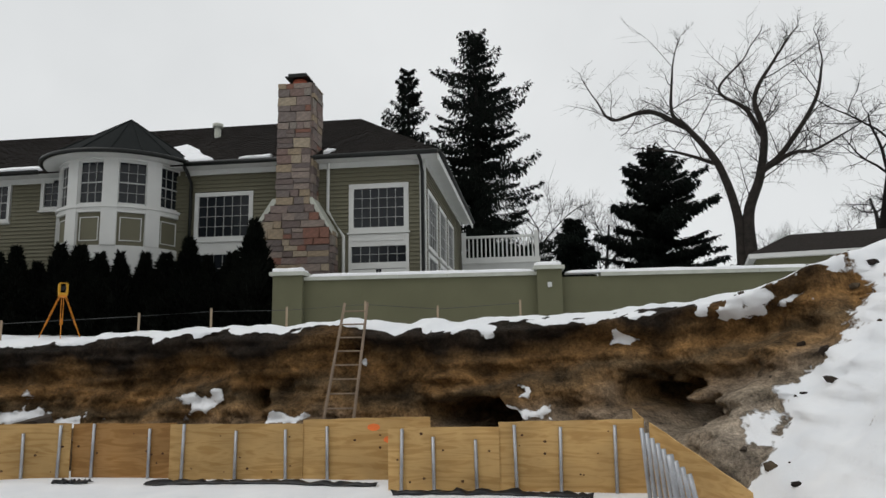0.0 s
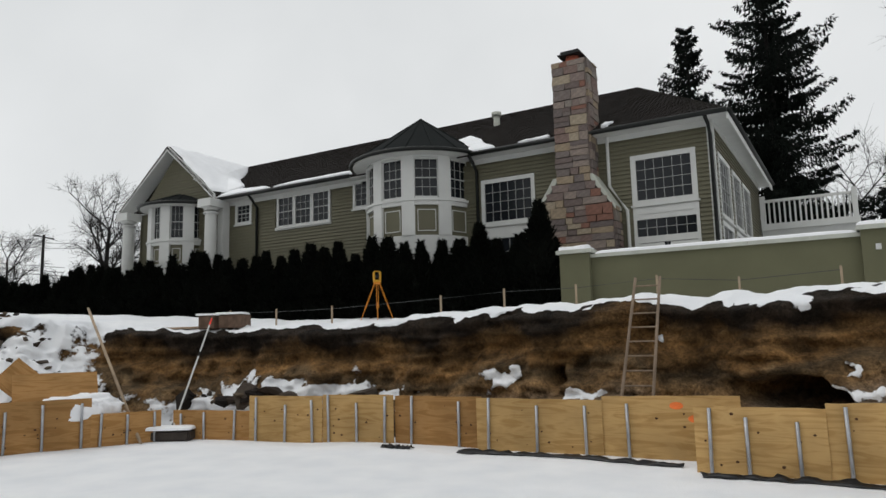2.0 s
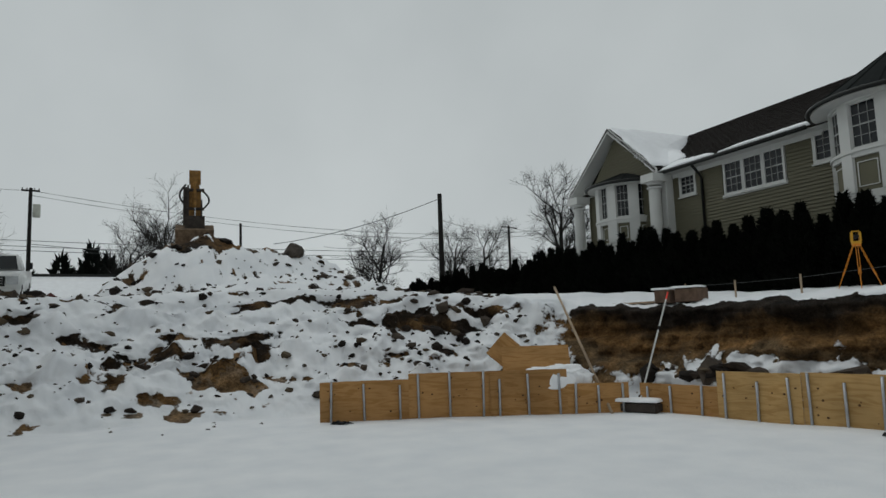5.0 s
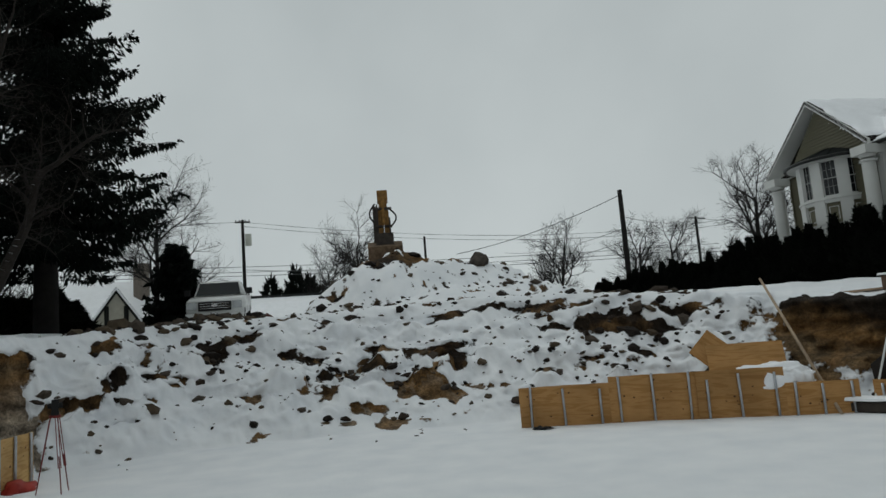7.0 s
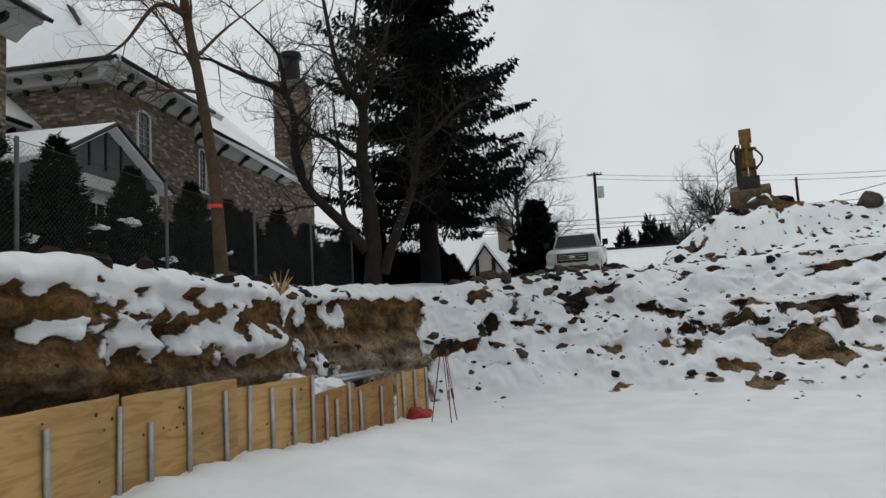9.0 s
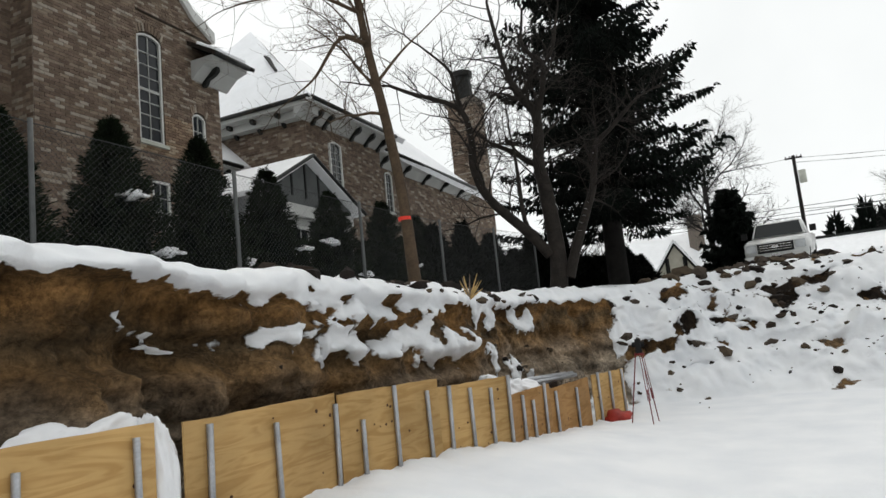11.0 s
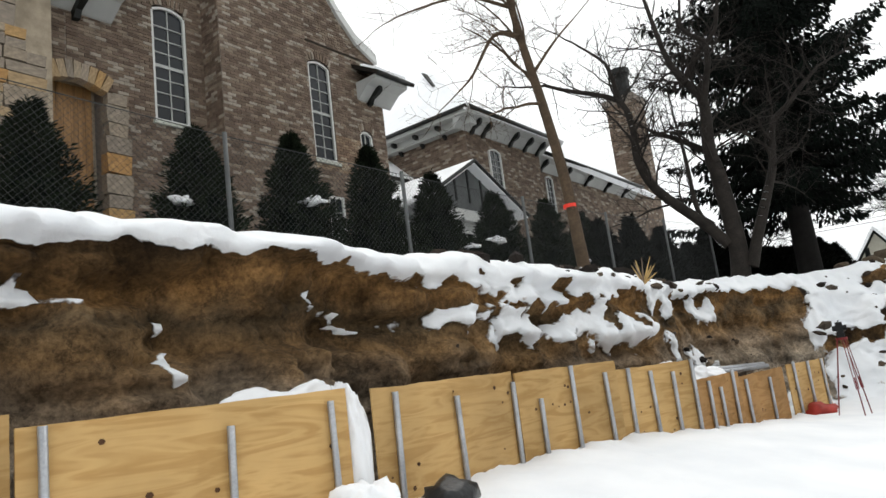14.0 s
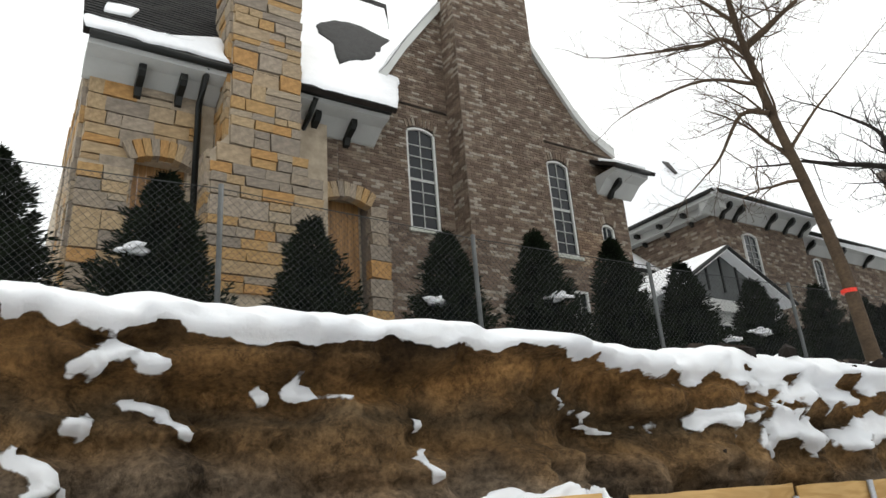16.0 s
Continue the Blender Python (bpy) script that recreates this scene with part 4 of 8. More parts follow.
def snow_sheet(name, parent, outline, normal, thick=0.09, seed=0, mat=None, label="patch of lying snow"):
    """A soft-edged slab of snow lying on a plane; outline: corner points in order."""
    pts = [Vector(p) for p in outline]
    c = sum(pts, Vector()) / len(pts)
    nrm = Vector(normal).normalized()
    ring = []
    for p, q in zip(pts, pts[1:] + pts[:1]):
        k = max(2, int((q - p).length / 0.22))
        for i in range(k):
            v = p.lerp(q, i / k)
            ring.append(v + (v - c).normalized() * 0.16 * fbm(v.x * 1.7, v.y * 1.7, v.z * 1.7 + seed, 3))
    bm = bmesh.new()
    loops = []
    for f, h in ((1.0, 0.0), (0.985, 0.55), (0.95, 0.9), (0.8, 1.0), (0.5, 1.05), (0.2, 1.0)):
        loops.append([bm.verts.new(c + (v - c) * f + nrm * (thick * h * (1 + 0.3 * fbm(v.x * f * 2, v.y * f * 2, seed, 2)) + 0.004)) for v in ring])
    mid = bm.verts.new(c + nrm * thick)
    k = len(ring)
    for a, b in zip(loops, loops[1:]):
        for i in range(k):
            j = (i + 1) % k
            bm.faces.new((a[i], a[j], b[j], b[i]))
    for i in range(k):
        bm.faces.new((loops[-1][i], loops[-1][(i + 1) % k], mid))
    return part(name, bm, mat or M_SNOW, parent, label, smooth=True)


# ---- the sage-green house above the north bank ----
def green_house():
    H = thing("green_house", pose(2.498, 20.347, 0, 0, 0, -7), "two-storey sage-green lapped-siding house with white trim and a stone chimney", "house")
    I = Matrix.Identity(4)
    zb, ze = 2.3, 8.12
    L, R, D = -27.75, -3.22, 10.4
    holes = [(-5.56, -3.70, 2.6, 7.31), (-10.56, -8.64, 2.6, 7.27), (-15.92, -14.9, 6.93, 8.06), (-19.82, -16.95, 6.53, 7.95), (-22.07, -21.14, 6.99, 8.19)]
    siding(H, I, L, R, zb, ze - 0.25, holes)
    side = Matrix.Translation((R, 0, 0)) @ Matrix.Rotation(math.pi / 2, 4, "Z")
    sholes = [(0.42, 2.52, 2.6, 7.2), (3.05, 4.9, 2.6, 7.2), (5.4, 7.2, 2.6, 7.2)]
    siding(H, side, 0, D, zb, ze - 0.25, sholes)
    bm = bmesh.new()
    box(bm, L, 0.03, zb, R - 0.03, 0.25, ze)
    box(bm, R - 0.25, 0.25, zb, R - 0.03, D, ze)
    box(bm, L, 0.25, zb, L + 0.22, D, ze)
    box(bm, L, D - 0.2, zb, R - 0.03, D, ze)
    part("wall", bm, M_SIDING, H)
    # white frieze, corner boards
    for x0, x1 in ((L, -15.5), (-10.9, R)):
        boxpart("frieze", x0, -0.05, ze - 0.27, x1, 0.02, ze, M_TRIM, H)
    boxpart("side_frieze", R - 0.02, -0.05, ze - 0.27, R + 0.05, D, ze, M_TRIM, H)
    boxpart("corner_board", R - 0.14, -0.045, zb, R + 0.045, 0.10, ze - 0.27, M_TRIM, H)
    boxpart("corner_board", L - 0.02, -0.045, zb, L + 0.16, 0.10, ze - 0.27, M_TRIM, H)
    # windows of the front
    window(H, I, -5.56, -3.70, 5.80, 7.31, 6, 4, 0.15)
    window(H, I, -5.56, -3.70, 4.78, 5.46, 6, 2, 0.09, sill=False)
    bm = bmesh.new()
    box(bm, -5.56, -0.055, 5.46, -3.70, 0.05, 5.74)
    box(bm, -5.40, -0.075, 5.53, -3.86, -0.05, 5.67)
    part("spandrel_panel", bm, M_TRIM, H, "white moulded spandrel panel")
    d = window(H, I, -5.56, -3.70, 2.6, 4.78, 2, 1, 0.10, sill=False)
    bm = bmesh.new()
    for c in (-5.12, -4.14):
        box(bm, c - 0.40, -0.06, 2.65, c - 0.30, 0.0, 4.66)
        box(bm, c + 0.30, -0.06, 2.65, c + 0.40, 0.0, 4.66)
        box(bm, c - 0.30, -0.06, 4.54, c + 0.30, 0.0, 4.66)
        for k in (-0.1, 0.1):
            box(bm, c + k - 0.01, -0.05, 2.7, c + k + 0.01, 0.0, 4.54)
    part("french_doors", bm, M_TRIM, H, "white glazed double door")
    window(H, I, -10.56, -8.64, 5.72, 7.27, 6, 4, 0.13)
    boxpart("spandrel_panel", -10.56, -0.055, 5.38, -8.64, 0.05, 5.67, M_TRIM, H)
    window(H, I, -10.56, -8.64, 4.3, 5.38, 6, 2, 0.10, sill=False)
    window(H, I, -10.56, -8.64, 2.6, 4.3, 2, 1, 0.10, sill=False)
    window(H, I, -15.92, -14.9, 6.93, 8.06, 3, 4, 0.12)
    bm = bmesh.new()
    box(bm, -19.82, -0.06, 6.53, -16.95, -0.032, 6.65)
    part("window_apron", bm, M_TRIM, H)
    for k in range(3):
        u = -19.74 + k * 0.90
        window(H, I, u, u + 0.93, 6.62, 7.90, 3, 4, 0.09, mid=True)
    window(H, I, -22.07, -21.14, 6.99, 8.19 - 0.3, 3, 4, 0.11, mid=True)
    for a, b in ((0.42, 2.52), (3.05, 4.9), (5.4, 7.2)):
        window(H, side, a, b, 5.3, 7.2, 4, 4, 0.13)
        window(H, side, a, b, 2.6, 5.2, 2, 3, 0.13, sill=False)
    # hipped roof
    e, o, rz, ry = ze + 0.02, 0.5, 11.30, 5.2
    A, B = (L - 0.3, -o, e), (R + o, -o, e)
    C, Dq = (R + o, D + o, e), (L - 0.3, D + o, e)
    r0, r1 = (-27.4, ry, rz), (-6.55, ry, rz)
    roof_slab("roof_front", [A, B, r1, r0], M_SHINGLE, H)
    roof_slab("roof_hip", [B, C, r1], M_SHINGLE, H)
    roof_slab("roof_back", [C, Dq, r0, r1], M_SHINGLE, H)
    shingles(H, [A, B, r1, r0], M_SHINGLE, seed=3)
    shingles(H, [B, C, r1, r1], M_SHINGLE, seed=4)
    boxpart("soffit", L - 0.3, -o, e - 0.12, R + o, 0.0, e - 0.10, M_TRIM, H)
    boxpart("soffit", R + 0.05, 0.0, e - 0.12, R + o, D + o, e - 0.10, M_TRIM, H)
    boxpart("fascia", R + o - 0.03, -o, e - 0.30, R + o + 0.02, D + o, e - 0.12, M_TRIM, H)
    for x0, x1 in ((-22.7, -15.7), (-10.7, R + o)):
        bm = bmesh.new()
        tube(bm, (x0, -o - 0.05, e - 0.05), (x1, -o - 0.05, e - 0.05), 0.075, None, 10)
        part("gutter", bm, M_GUTTER, H, "dark half-round gutter", smooth=True)
    bm = bmesh.new()
    tube(bm, (R + o + 0.05, -o, e - 0.05), (R + o + 0.05, D + o, e - 0.05), 0.07, None, 10)
    part("gutter", bm, M_GUTTER, H, smooth=True)
    for u in (-10.68, R - 0.04, -20.78):
        gutter_pipe(H, [(u - 0.05, -o - 0.02, e - 0.1), (u, -0.35, e - 0.3), (u, -0.10, e - 0.55), (u, -0.10, zb)], 0.055)
    bm = bmesh.new()
    tube(bm, (-11.45, 3.2, 9.6), (-11.45, 3.2, 10.55), 0.12, None, 12)
    tube(bm, (-11.45, 3.2, 10.55), (-11.45, 3.2, 10.70), 0.19, 0.19, 12)
    part("roof_vent", bm, M_CAP, H, "pale metal vent pipe", smooth=True)
    # snow lying along the eaves and in the valleys
    nr = Vector((0, -(rz - e), ry + o)).normalized()
    for pts, s in (([(-19.5, -0.5, e), (-15.6, -0.5, e), (-15.8, -0.28, e + 0.12), (-18.8, -0.33, e + 0.1)], 1), ([(-23.0, -0.5, e), (-19.6, -0.5, e), (-20.2, -0.2, e + 0.16), (-23.0, 0.5, e + 0.5)], 2), ([(-11.3, -0.5, e), (-9.7, -0.5, e), (-10.2, -0.05, e + 0.25), (-11.0, 0.9, e + 0.78), (-11.9, 1.9, e + 1.33), (-12.3, 1.6, e + 1.16), (-11.9, 0.4, e + 0.5)], 3),
                   ([(-9.0, -0.5, e), (-7.9, -0.5, e), (-7.9, -0.28, e + 0.12), (-8.8, -0.38, e + 0.06)], 4), ([(-6.3, -0.45, e + 0.05), (-6.05, -0.4, e + 0.06), (-6.0, 0.1, e + 0.32), (-6.3, 0.1, e + 0.32)], 5), ([(-26.3, -0.1, e + 2.55), (-23.0, -0.5, e + 0.10), (-22.2, 0.6, e + 0.62), (-24.5, 2.2, e + 1.6), (-26.2, 4.0, e + 2.55)], 6)):
        snow_sheet("roof_snow", H, pts, nr if s != 6 else (0.55, -0.2, 0.8), 0.10, s)
    # stone chimney with sloped shoulders
    core = bmesh.new()
    prof = [(-8.35, zb), (-5.98, zb), (-5.98, 5.75), (-6.60, 6.75), (-6.60, 10.45), (-7.66, 10.45), (-7.66, 6.75), (-8.35, 5.75)]
    prism(core, prof, -0.62, 0.30)
    ch = part("chimney", core, M_MORTAR, H, "rough fieldstone chimney in mauve, grey and tan")

    def span(z):
        if z < 5.75:
            return (-8.35, -5.98)
        f = min(1.0, (z - 5.75) / 1.0)
        return (-8.35 + 0.69 * f, -5.98 - 0.62 * f)

    stone_wall(ch, Matrix.Translation((0, -0.62, 0)), span, 3.6, 10.45, M_STONE, 11)
    sm = Matrix.Translation((-6.60, 0, 0)) @ Matrix.Rotation(math.pi / 2, 4, "Z")
    stone_wall(ch, sm, lambda z: (-0.62, 0.30), 6.75, 10.45, M_STONE, 12, wmin=0.3, wmax=0.5)
    sm = Matrix.Translation((-5.98, 0, 0)) @ Matrix.Rotation(math.pi / 2, 4, "Z")
    stone_wall(ch, sm, lambda z: (-0.62, 0.0), 4.4, 5.8, M_STONE, 13, wmin=0.25, wmax=0.4)
    bm = bmesh.new()
    prism(bm, [(-5.90, 5.70), (-5.90, 5.80), (-6.52, 6.82), (-6.62, 6.82), (-6.62, 6.70)], -0.68, 0.05)
    part("shoulder_cap", bm, M_CAP, ch, "pale sloped capstone")
    bm = bmesh.new()
    prism(bm, [(-8.43, 5.70), (-8.43, 5.80), (-7.76, 6.82), (-7.64, 6.82), (-7.64, 6.70)], -0.68, 0.05)
    part("shoulder_cap", bm, M_CAP, ch, "pale sloped capstone")
    bm = bmesh.new()
    pipe(bm, [(-6.22, -0.05, ze - 0.1), (-6.22, -0.05, 6.5), (-5.72, -0.05, 5.7), (-5.72, -0.05, zb)], 0.05)
    part("white_flashing", bm, M_TRIM, H, "white downpipe beside the chimney")
    bm = bmesh.new()
    tube(bm, (-7.13, -0.16, 10.45), (-7.13, -0.16, 10.72), 0.24, 0.22, 12)
    part("flue", bm, plain("terracotta", (0.34, 0.09, 0.05), 0.8), ch, "red clay flue", smooth=True)
    bm = bmesh.new()
    box(bm, -7.5, -0.52, 10.72, -6.76, 0.20, 10.76)
    v = box(bm, -7.42, -0.46, 10.76, -6.84, 0.14, 10.86)
    part("chimney_cap", bm, M_GUTTER, ch, "flat dark metal cap")
    # round bay with a standing-seam cone
    bay(H, -13.05, 0.25, 1.95, 36, (-72, -36, 0, 36, 72), (4.2, 5.30, 6.30, 6.56, 7.84, 8.12), 9.95, 2.46, "round_bay")
    # left cross gable with a smaller bay and columns
    gx0, gx1, gp, gz = -28.75, -22.55, -25.55, 10.70
    g = Matrix.Translation((0, -0.35, 0))

    def gspan(z):
        f = (z - ze) / (gz - 0.25 - ze)
        return (gx0 + 1.0 + (gp - gx0 - 1.0) * f, gx1 - 0.35 + (gp - gx1 + 0.35) * f)

    siding(H, g, 0, 0, ze, gz - 0.35, span=gspan)
    siding(H, g, L, -22.6, zb, ze, [(-27.7, -23.9, zb, ze)])
    bm = bmesh.new()
    prism(bm, [(L, zb), (-22.6, zb), (-22.6, ze), (gp, gz - 0.25), (L, ze)], -0.31, 0.1)
    part("gable_wall", bm, M_SIDING, H)
    for x0, x1 in ((gx0, gp), (gx1, gp)):
        s = 1 if x1 > x0 else -1
        bm = bmesh.new()
        prism(bm, [(x0, ze + 0.0), (x0, ze + 0.16), (x1, gz + 0.10), (x1, gz - 0.12)], -0.78, -0.68)
        part("rake_board", bm, M_TRIM, H, "white sloping gable board")
        roof_slab("gable_soffit", [(x0, -0.76, ze + 0.03), (gp, -0.76, gz - 0.02), (gp, -0.01, gz - 0.02), (x0, -0.01, ze + 0.03)], M_TRIM, H, "white gable soffit", 0.02)
        roof_slab("gable_roof", [(x0, -0.78, ze + 0.15), (gp, -0.78, gz + 0.1), (gp, 4.6, gz + 0.1), (x0, 0.6 if s < 0 else 4.0, ze + 0.15)], M_SHINGLE, H)
    snow_sheet("roof_snow", H, [(-22.7, -0.7, ze + 0.30), (-22.5, 0.4, ze + 0.35), (-24.4, 2.6, ze + 1.55), (-25.5, 4.0, gz + 0.12), (-25.5, -0.7, gz + 0.12)], (0.6, 0, 0.8), 0.09, 9)
    for u in (-22.72, -28.05):
        bm = bmesh.new()
        tube(bm, (u, -0.75, zb), (u, -0.75, 7.45), 0.27, 0.24, 20)
        tube(bm, (u, -0.75, 7.45), (u, -0.75, 7.52), 0.31, 0.31, 20)
        tube(bm, (u, -0.75, 7.60), (u, -0.75, 7.72), 0.27, 0.34, 20)
        box(bm, u - 0.38, -1.13, 7.72, u + 0.38, -0.37, 8.05)
        part("column", bm, M_TRIM, H, "white round porch column", smooth=False)
    boxpart("corner_board", -22.72, -0.40, zb, -22.42, 0.05, ze, M_TRIM, H)
    gutter_pipe(H, [(-28.7, -0.8, ze), (-28.40, -0.7, ze - 0.4), (-28.40, -0.7, zb)], 0.06)
    bay(H, -25.25, 0.10, 1.55, 36, (-72, -36, 0, 36, 72), (4.6, 5.35, 6.15, 6.42, 7.80, 7.98), 8.85, 1.92, "small_bay")
    # balcony at the back corner
    bm = bmesh.new()
    box(bm, R + 0.1, 9.9, 4.5, R + 3.4, 10.2, 6.15)
    box(bm, R + 0.1, 9.75, 6.05, R + 3.5, 12.5, 6.3)
    part("balcony_deck", bm, M_TRIM, H, "white balcony deck")
    for k in range(17):
        boxpart("baluster", R + 0.2 + k * 0.185, 9.86, 6.3, R + 0.26 + k * 0.185, 9.92, 7.18, M_TRIM, H)
    boxpart("handrail", R + 0.1, 9.80, 7.18, R + 3.4, 9.98, 7.27, M_TRIM, H)
    for k in (0.1, 3.28):
        boxpart("newel_post", R + k, 9.76, 6.2, R + k + 0.18, 9.94, 7.42, M_TRIM, H)
    for k in range(10):
        boxpart("baluster", R + 3.3, 10.1 + k * 0.2, 6.3, R + 3.36, 10.16 + k * 0.2, 7.18, M_TRIM, H)
    boxpart("handrail", R + 3.25, 9.9, 7.18, R + 3.42, 12.2, 7.27, M_TRIM, H)
    return H


def bay(H, cu, cy, r, half, angs, zs, apex, er, name):
    """A five-sided glazed bay with panels below and a metal cone above."""
    z0, zp0, zp1, zw0, zw1, ze = zs
    zp0, zp1, zw0, zw1 = zp0 + 0.14, zp1 + 0.14, zw0 + 0.12, zw1 + 0.20
    B = thing(name)
    B.parent = H
    B.matrix_basis = Matrix.Translation((cu, cy, 0))
    ww = 2 * r * math.tan(radians(18))
    seg = 40

    def drum(nm, r0, za, zb, mat, label="", thick=0.14):
        bm = bmesh.new()
        vs = []
        for k in range(seg + 1):
            a = radians(-96 + 192 * k / seg)
            vs.append([bm.verts.new((math.sin(a) * q, -math.cos(a) * q, z)) for q, z in ((r0, za), (r0, zb), (r0 - thick, zb), (r0 - thick, za))])
        for p, q in zip(vs, vs[1:]):
            for i in range(4):
                j = (i + 1) % 4
                bm.faces.new((p[i], q[i], q[j], p[j]))
        bm.faces.new(vs[0])
        bm.faces.new(vs[-1][::-1])
        return part(nm, bm, mat, B, label)

    drum("drum_base", r, 2.3, zp0, M_TRIM)
    drum("sill_band", r + 0.02, zp1, zw0, M_TRIM, "white sill band")
    drum("sill_moulding", r + 0.07, zw0 - 0.10, zw0 - 0.02, M_TRIM)
    drum("head_band", r + 0.02, zw1, ze + 0.02, M_TRIM, "white head band")
    drum("inner_wall", r - 0.12, zp0, zp1, M_SIDING, "sage-green panels")
    for a in (-90, -54, -18, 18, 54, 90):
        q = radians(a)
        m = Matrix.Rotation(q, 4, "Z")
        bm = bmesh.new()
        hw = 0.22 if abs(a) < 89 else 0.14
        box(bm, -hw, -r - 0.03, zp0, hw, -r + 0.12, zw1, m)
        part("pilaster", bm, M_TRIM, B)
    for a in angs:
        m = Matrix.Rotation(radians(a), 4, "Z")
        w = ww / 2 - 0.22
        bm = bmesh.new()
        for x0, x1, q0, q1 in ((-w + 0.11, w - 0.11, zp0 + 0.14, zp0 + 0.165), (-w + 0.11, w - 0.11, zp1 - 0.165, zp1 - 0.14), (-w + 0.11, -w + 0.135, zp0 + 0.14, zp1 - 0.14), (w - 0.135, w - 0.11, zp0 + 0.14, zp1 - 0.14)):
            box(bm, x0, -r + 0.06, q0, x1, -r + 0.14, q1, m)
        part("panel_moulding", bm, M_TRIM, B, "thin cream moulding on the panel")
        bm = bmesh.new()
        box(bm, -w, -r + 0.085, zp0, w, -r + 0.11, zp1, m)
        part("panel", bm, M_SIDING, B, "sage-green wooden panel")
        window(B, m @ Matrix.Translation((0, -r + 0.12, 0)), -w - 0.02, w + 0.02, zw0, zw1, 3, 4, 0.06, mid=True, sill=False)
    # eave and cone
    bm = bmesh.new()
    n = 30
    top = bm.verts.new((0, 0.0, apex))
    ring, low = [], []
    for k in range(n + 1):
        a = radians(-100 + 200 * k / n)
        ring.append(bm.verts.new((math.sin(a) * er, -math.cos(a) * er, ze + 0.12)))
        low.append(bm.verts.new((math.sin(a) * er, -math.cos(a) * er, ze + 0.02)))
    for k in range(n):
        bm.faces.new((ring[k], ring[k + 1], top))
        bm.faces.new((low[k + 1], low[k], ring[k], ring[k + 1])[::-1])
    cone = part("cone_roof", bm, M_METALROOF, B, "dark standing-seam metal cone")
    for k in range(0, n + 1, 3):
        a = radians(-100 + 200 * k / n)
        bm = bmesh.new()
        tube(bm, (math.sin(a) * er, -math.cos(a) * er, ze + 0.135), (0, 0, apex + 0.01), 0.022, 0.012, 4)
        part("seam", bm, M_METALROOF, cone)
    drum("soffit", er - 0.02, ze - 0.02, ze + 0.02, M_TRIM, thick=er - r + 0.1)
    bm = bmesh.new()
    pts = [(math.sin(radians(-98 + 196 * k / 36)) * (er + 0.05), -math.cos(radians(-98 + 196 * k / 36)) * (er + 0.05), ze + 0.05) for k in range(37)]
    pipe(bm, pts, 0.07, 8)
    part("gutter", bm, M_GUTTER, B, "dark curved gutter", smooth=True)
    return B


green_house()

# ---- the brick and stone house above the south bank ----
def brick_face(parent, m, u0, u1, z0, z1, holes=(), span=None, near=None, bw=0.215, bh=0.072, seed=0, label=""):
    """Running-bond bricks over a mortar bed. Bricks inside the box near become pieces, the rest one joined part."""
    rng = random.Random(seed)
    verts, faces = [], []
    mv, mf = [], []
    z, row = z0, 0
    while z < z1 - 0.02:
        a, b = span(z + bh / 2) if span else (u0, u1)
        if b - a > 0.05:
            for p, q in course_spans(a, b, z, z + bh, holes):
                k = len(mv)
                mv += [tuple(m @ Vector(q_)) for q_ in ((p, 0.003, z), (q, 0.003, z), (q, 0.003, z + bh), (p, 0.003, z + bh), (p, 0.16, z), (q, 0.16, z), (q, 0.16, z + bh), (p, 0.16, z + bh))]
                mf += [(k, k + 1, k + 2, k + 3), (k, k + 3, k + 7, k + 4), (k + 1, k + 5, k + 6, k + 2), (k + 3, k + 2, k + 6, k + 7), (k, k + 4, k + 5, k + 1)]
                u = p - (bw / 2 if row % 2 else 0.0)
                while u < q - 0.015:
                    s, e = max(u, p) + 0.005, min(u + bw, q) - 0.005
                    if e - s > 0.02:
                        d = 0.006 + rng.uniform(0, 0.008)
                        if near and near[0] < s < near[1] and near[2] < z < near[3]:
                            o = new("brick", BRICK_ONE)
                            o.parent = parent
                            o.matrix_basis = m @ Matrix.Translation(((s + e) / 2, -d / 2 + 0.0, z + bh / 2)) @ Matrix.Diagonal((e - s, d + 0.02, bh - 0.010, 1))
                        else:
                            k = len(verts)
                            for c in ((s, -d, z + 0.005), (e, -d, z + 0.005), (e, -d, z + bh - 0.005), (s, -d, z + bh - 0.005), (s, 0.01, z + 0.005), (e, 0.01, z + 0.005), (e, 0.01, z + bh - 0.005), (s, 0.01, z + bh - 0.005)):
                                verts.append(tuple(m @ Vector(c)))
                            faces += [(k, k + 1, k + 2, k + 3), (k + 4, k + 5, k + 1, k), (k + 3, k + 2, k + 6, k + 7), (k, k + 3, k + 7, k + 4), (k + 1, k + 5, k + 6, k + 2)]
                    u += bw
        z += bh
        row += 1
    mm = bpy.data.meshes.new("mortar_bed")
    mm.from_pydata(mv, [], mf)
    mm.materials.append(M_BRICKM)
    mo = new("mortar_bed", mm)
    mo.parent = parent
    mo["kind"] = "stuff"
    me = bpy.data.meshes.new("brickwork")
    me.from_pydata(verts, [], faces)
    me.materials.append(M_BRICK)
    ob = new("brickwork", me)
    ob.parent = parent
    ob["kind"] = "stuff"
    ob["label"] = label or "weathered brown and pink-grey brickwork"
    return ob


bm_ = bmesh.new()
box(bm_, -0.5, -0.5, -0.5, 0.5, 0.5, 0.5)
BRICK_ONE = mesh_of("brick", bm_, palette("single_brick", [(0.2214, 0.153, 0.1015), (0.1782, 0.1224, 0.0817), (0.2592, 0.1887, 0.129), (0.1512, 0.102, 0.0705), (0.2052, 0.1377, 0.0946), (0.324, 0.2601, 0.1892), (0.189, 0.1275, 0.086)]))


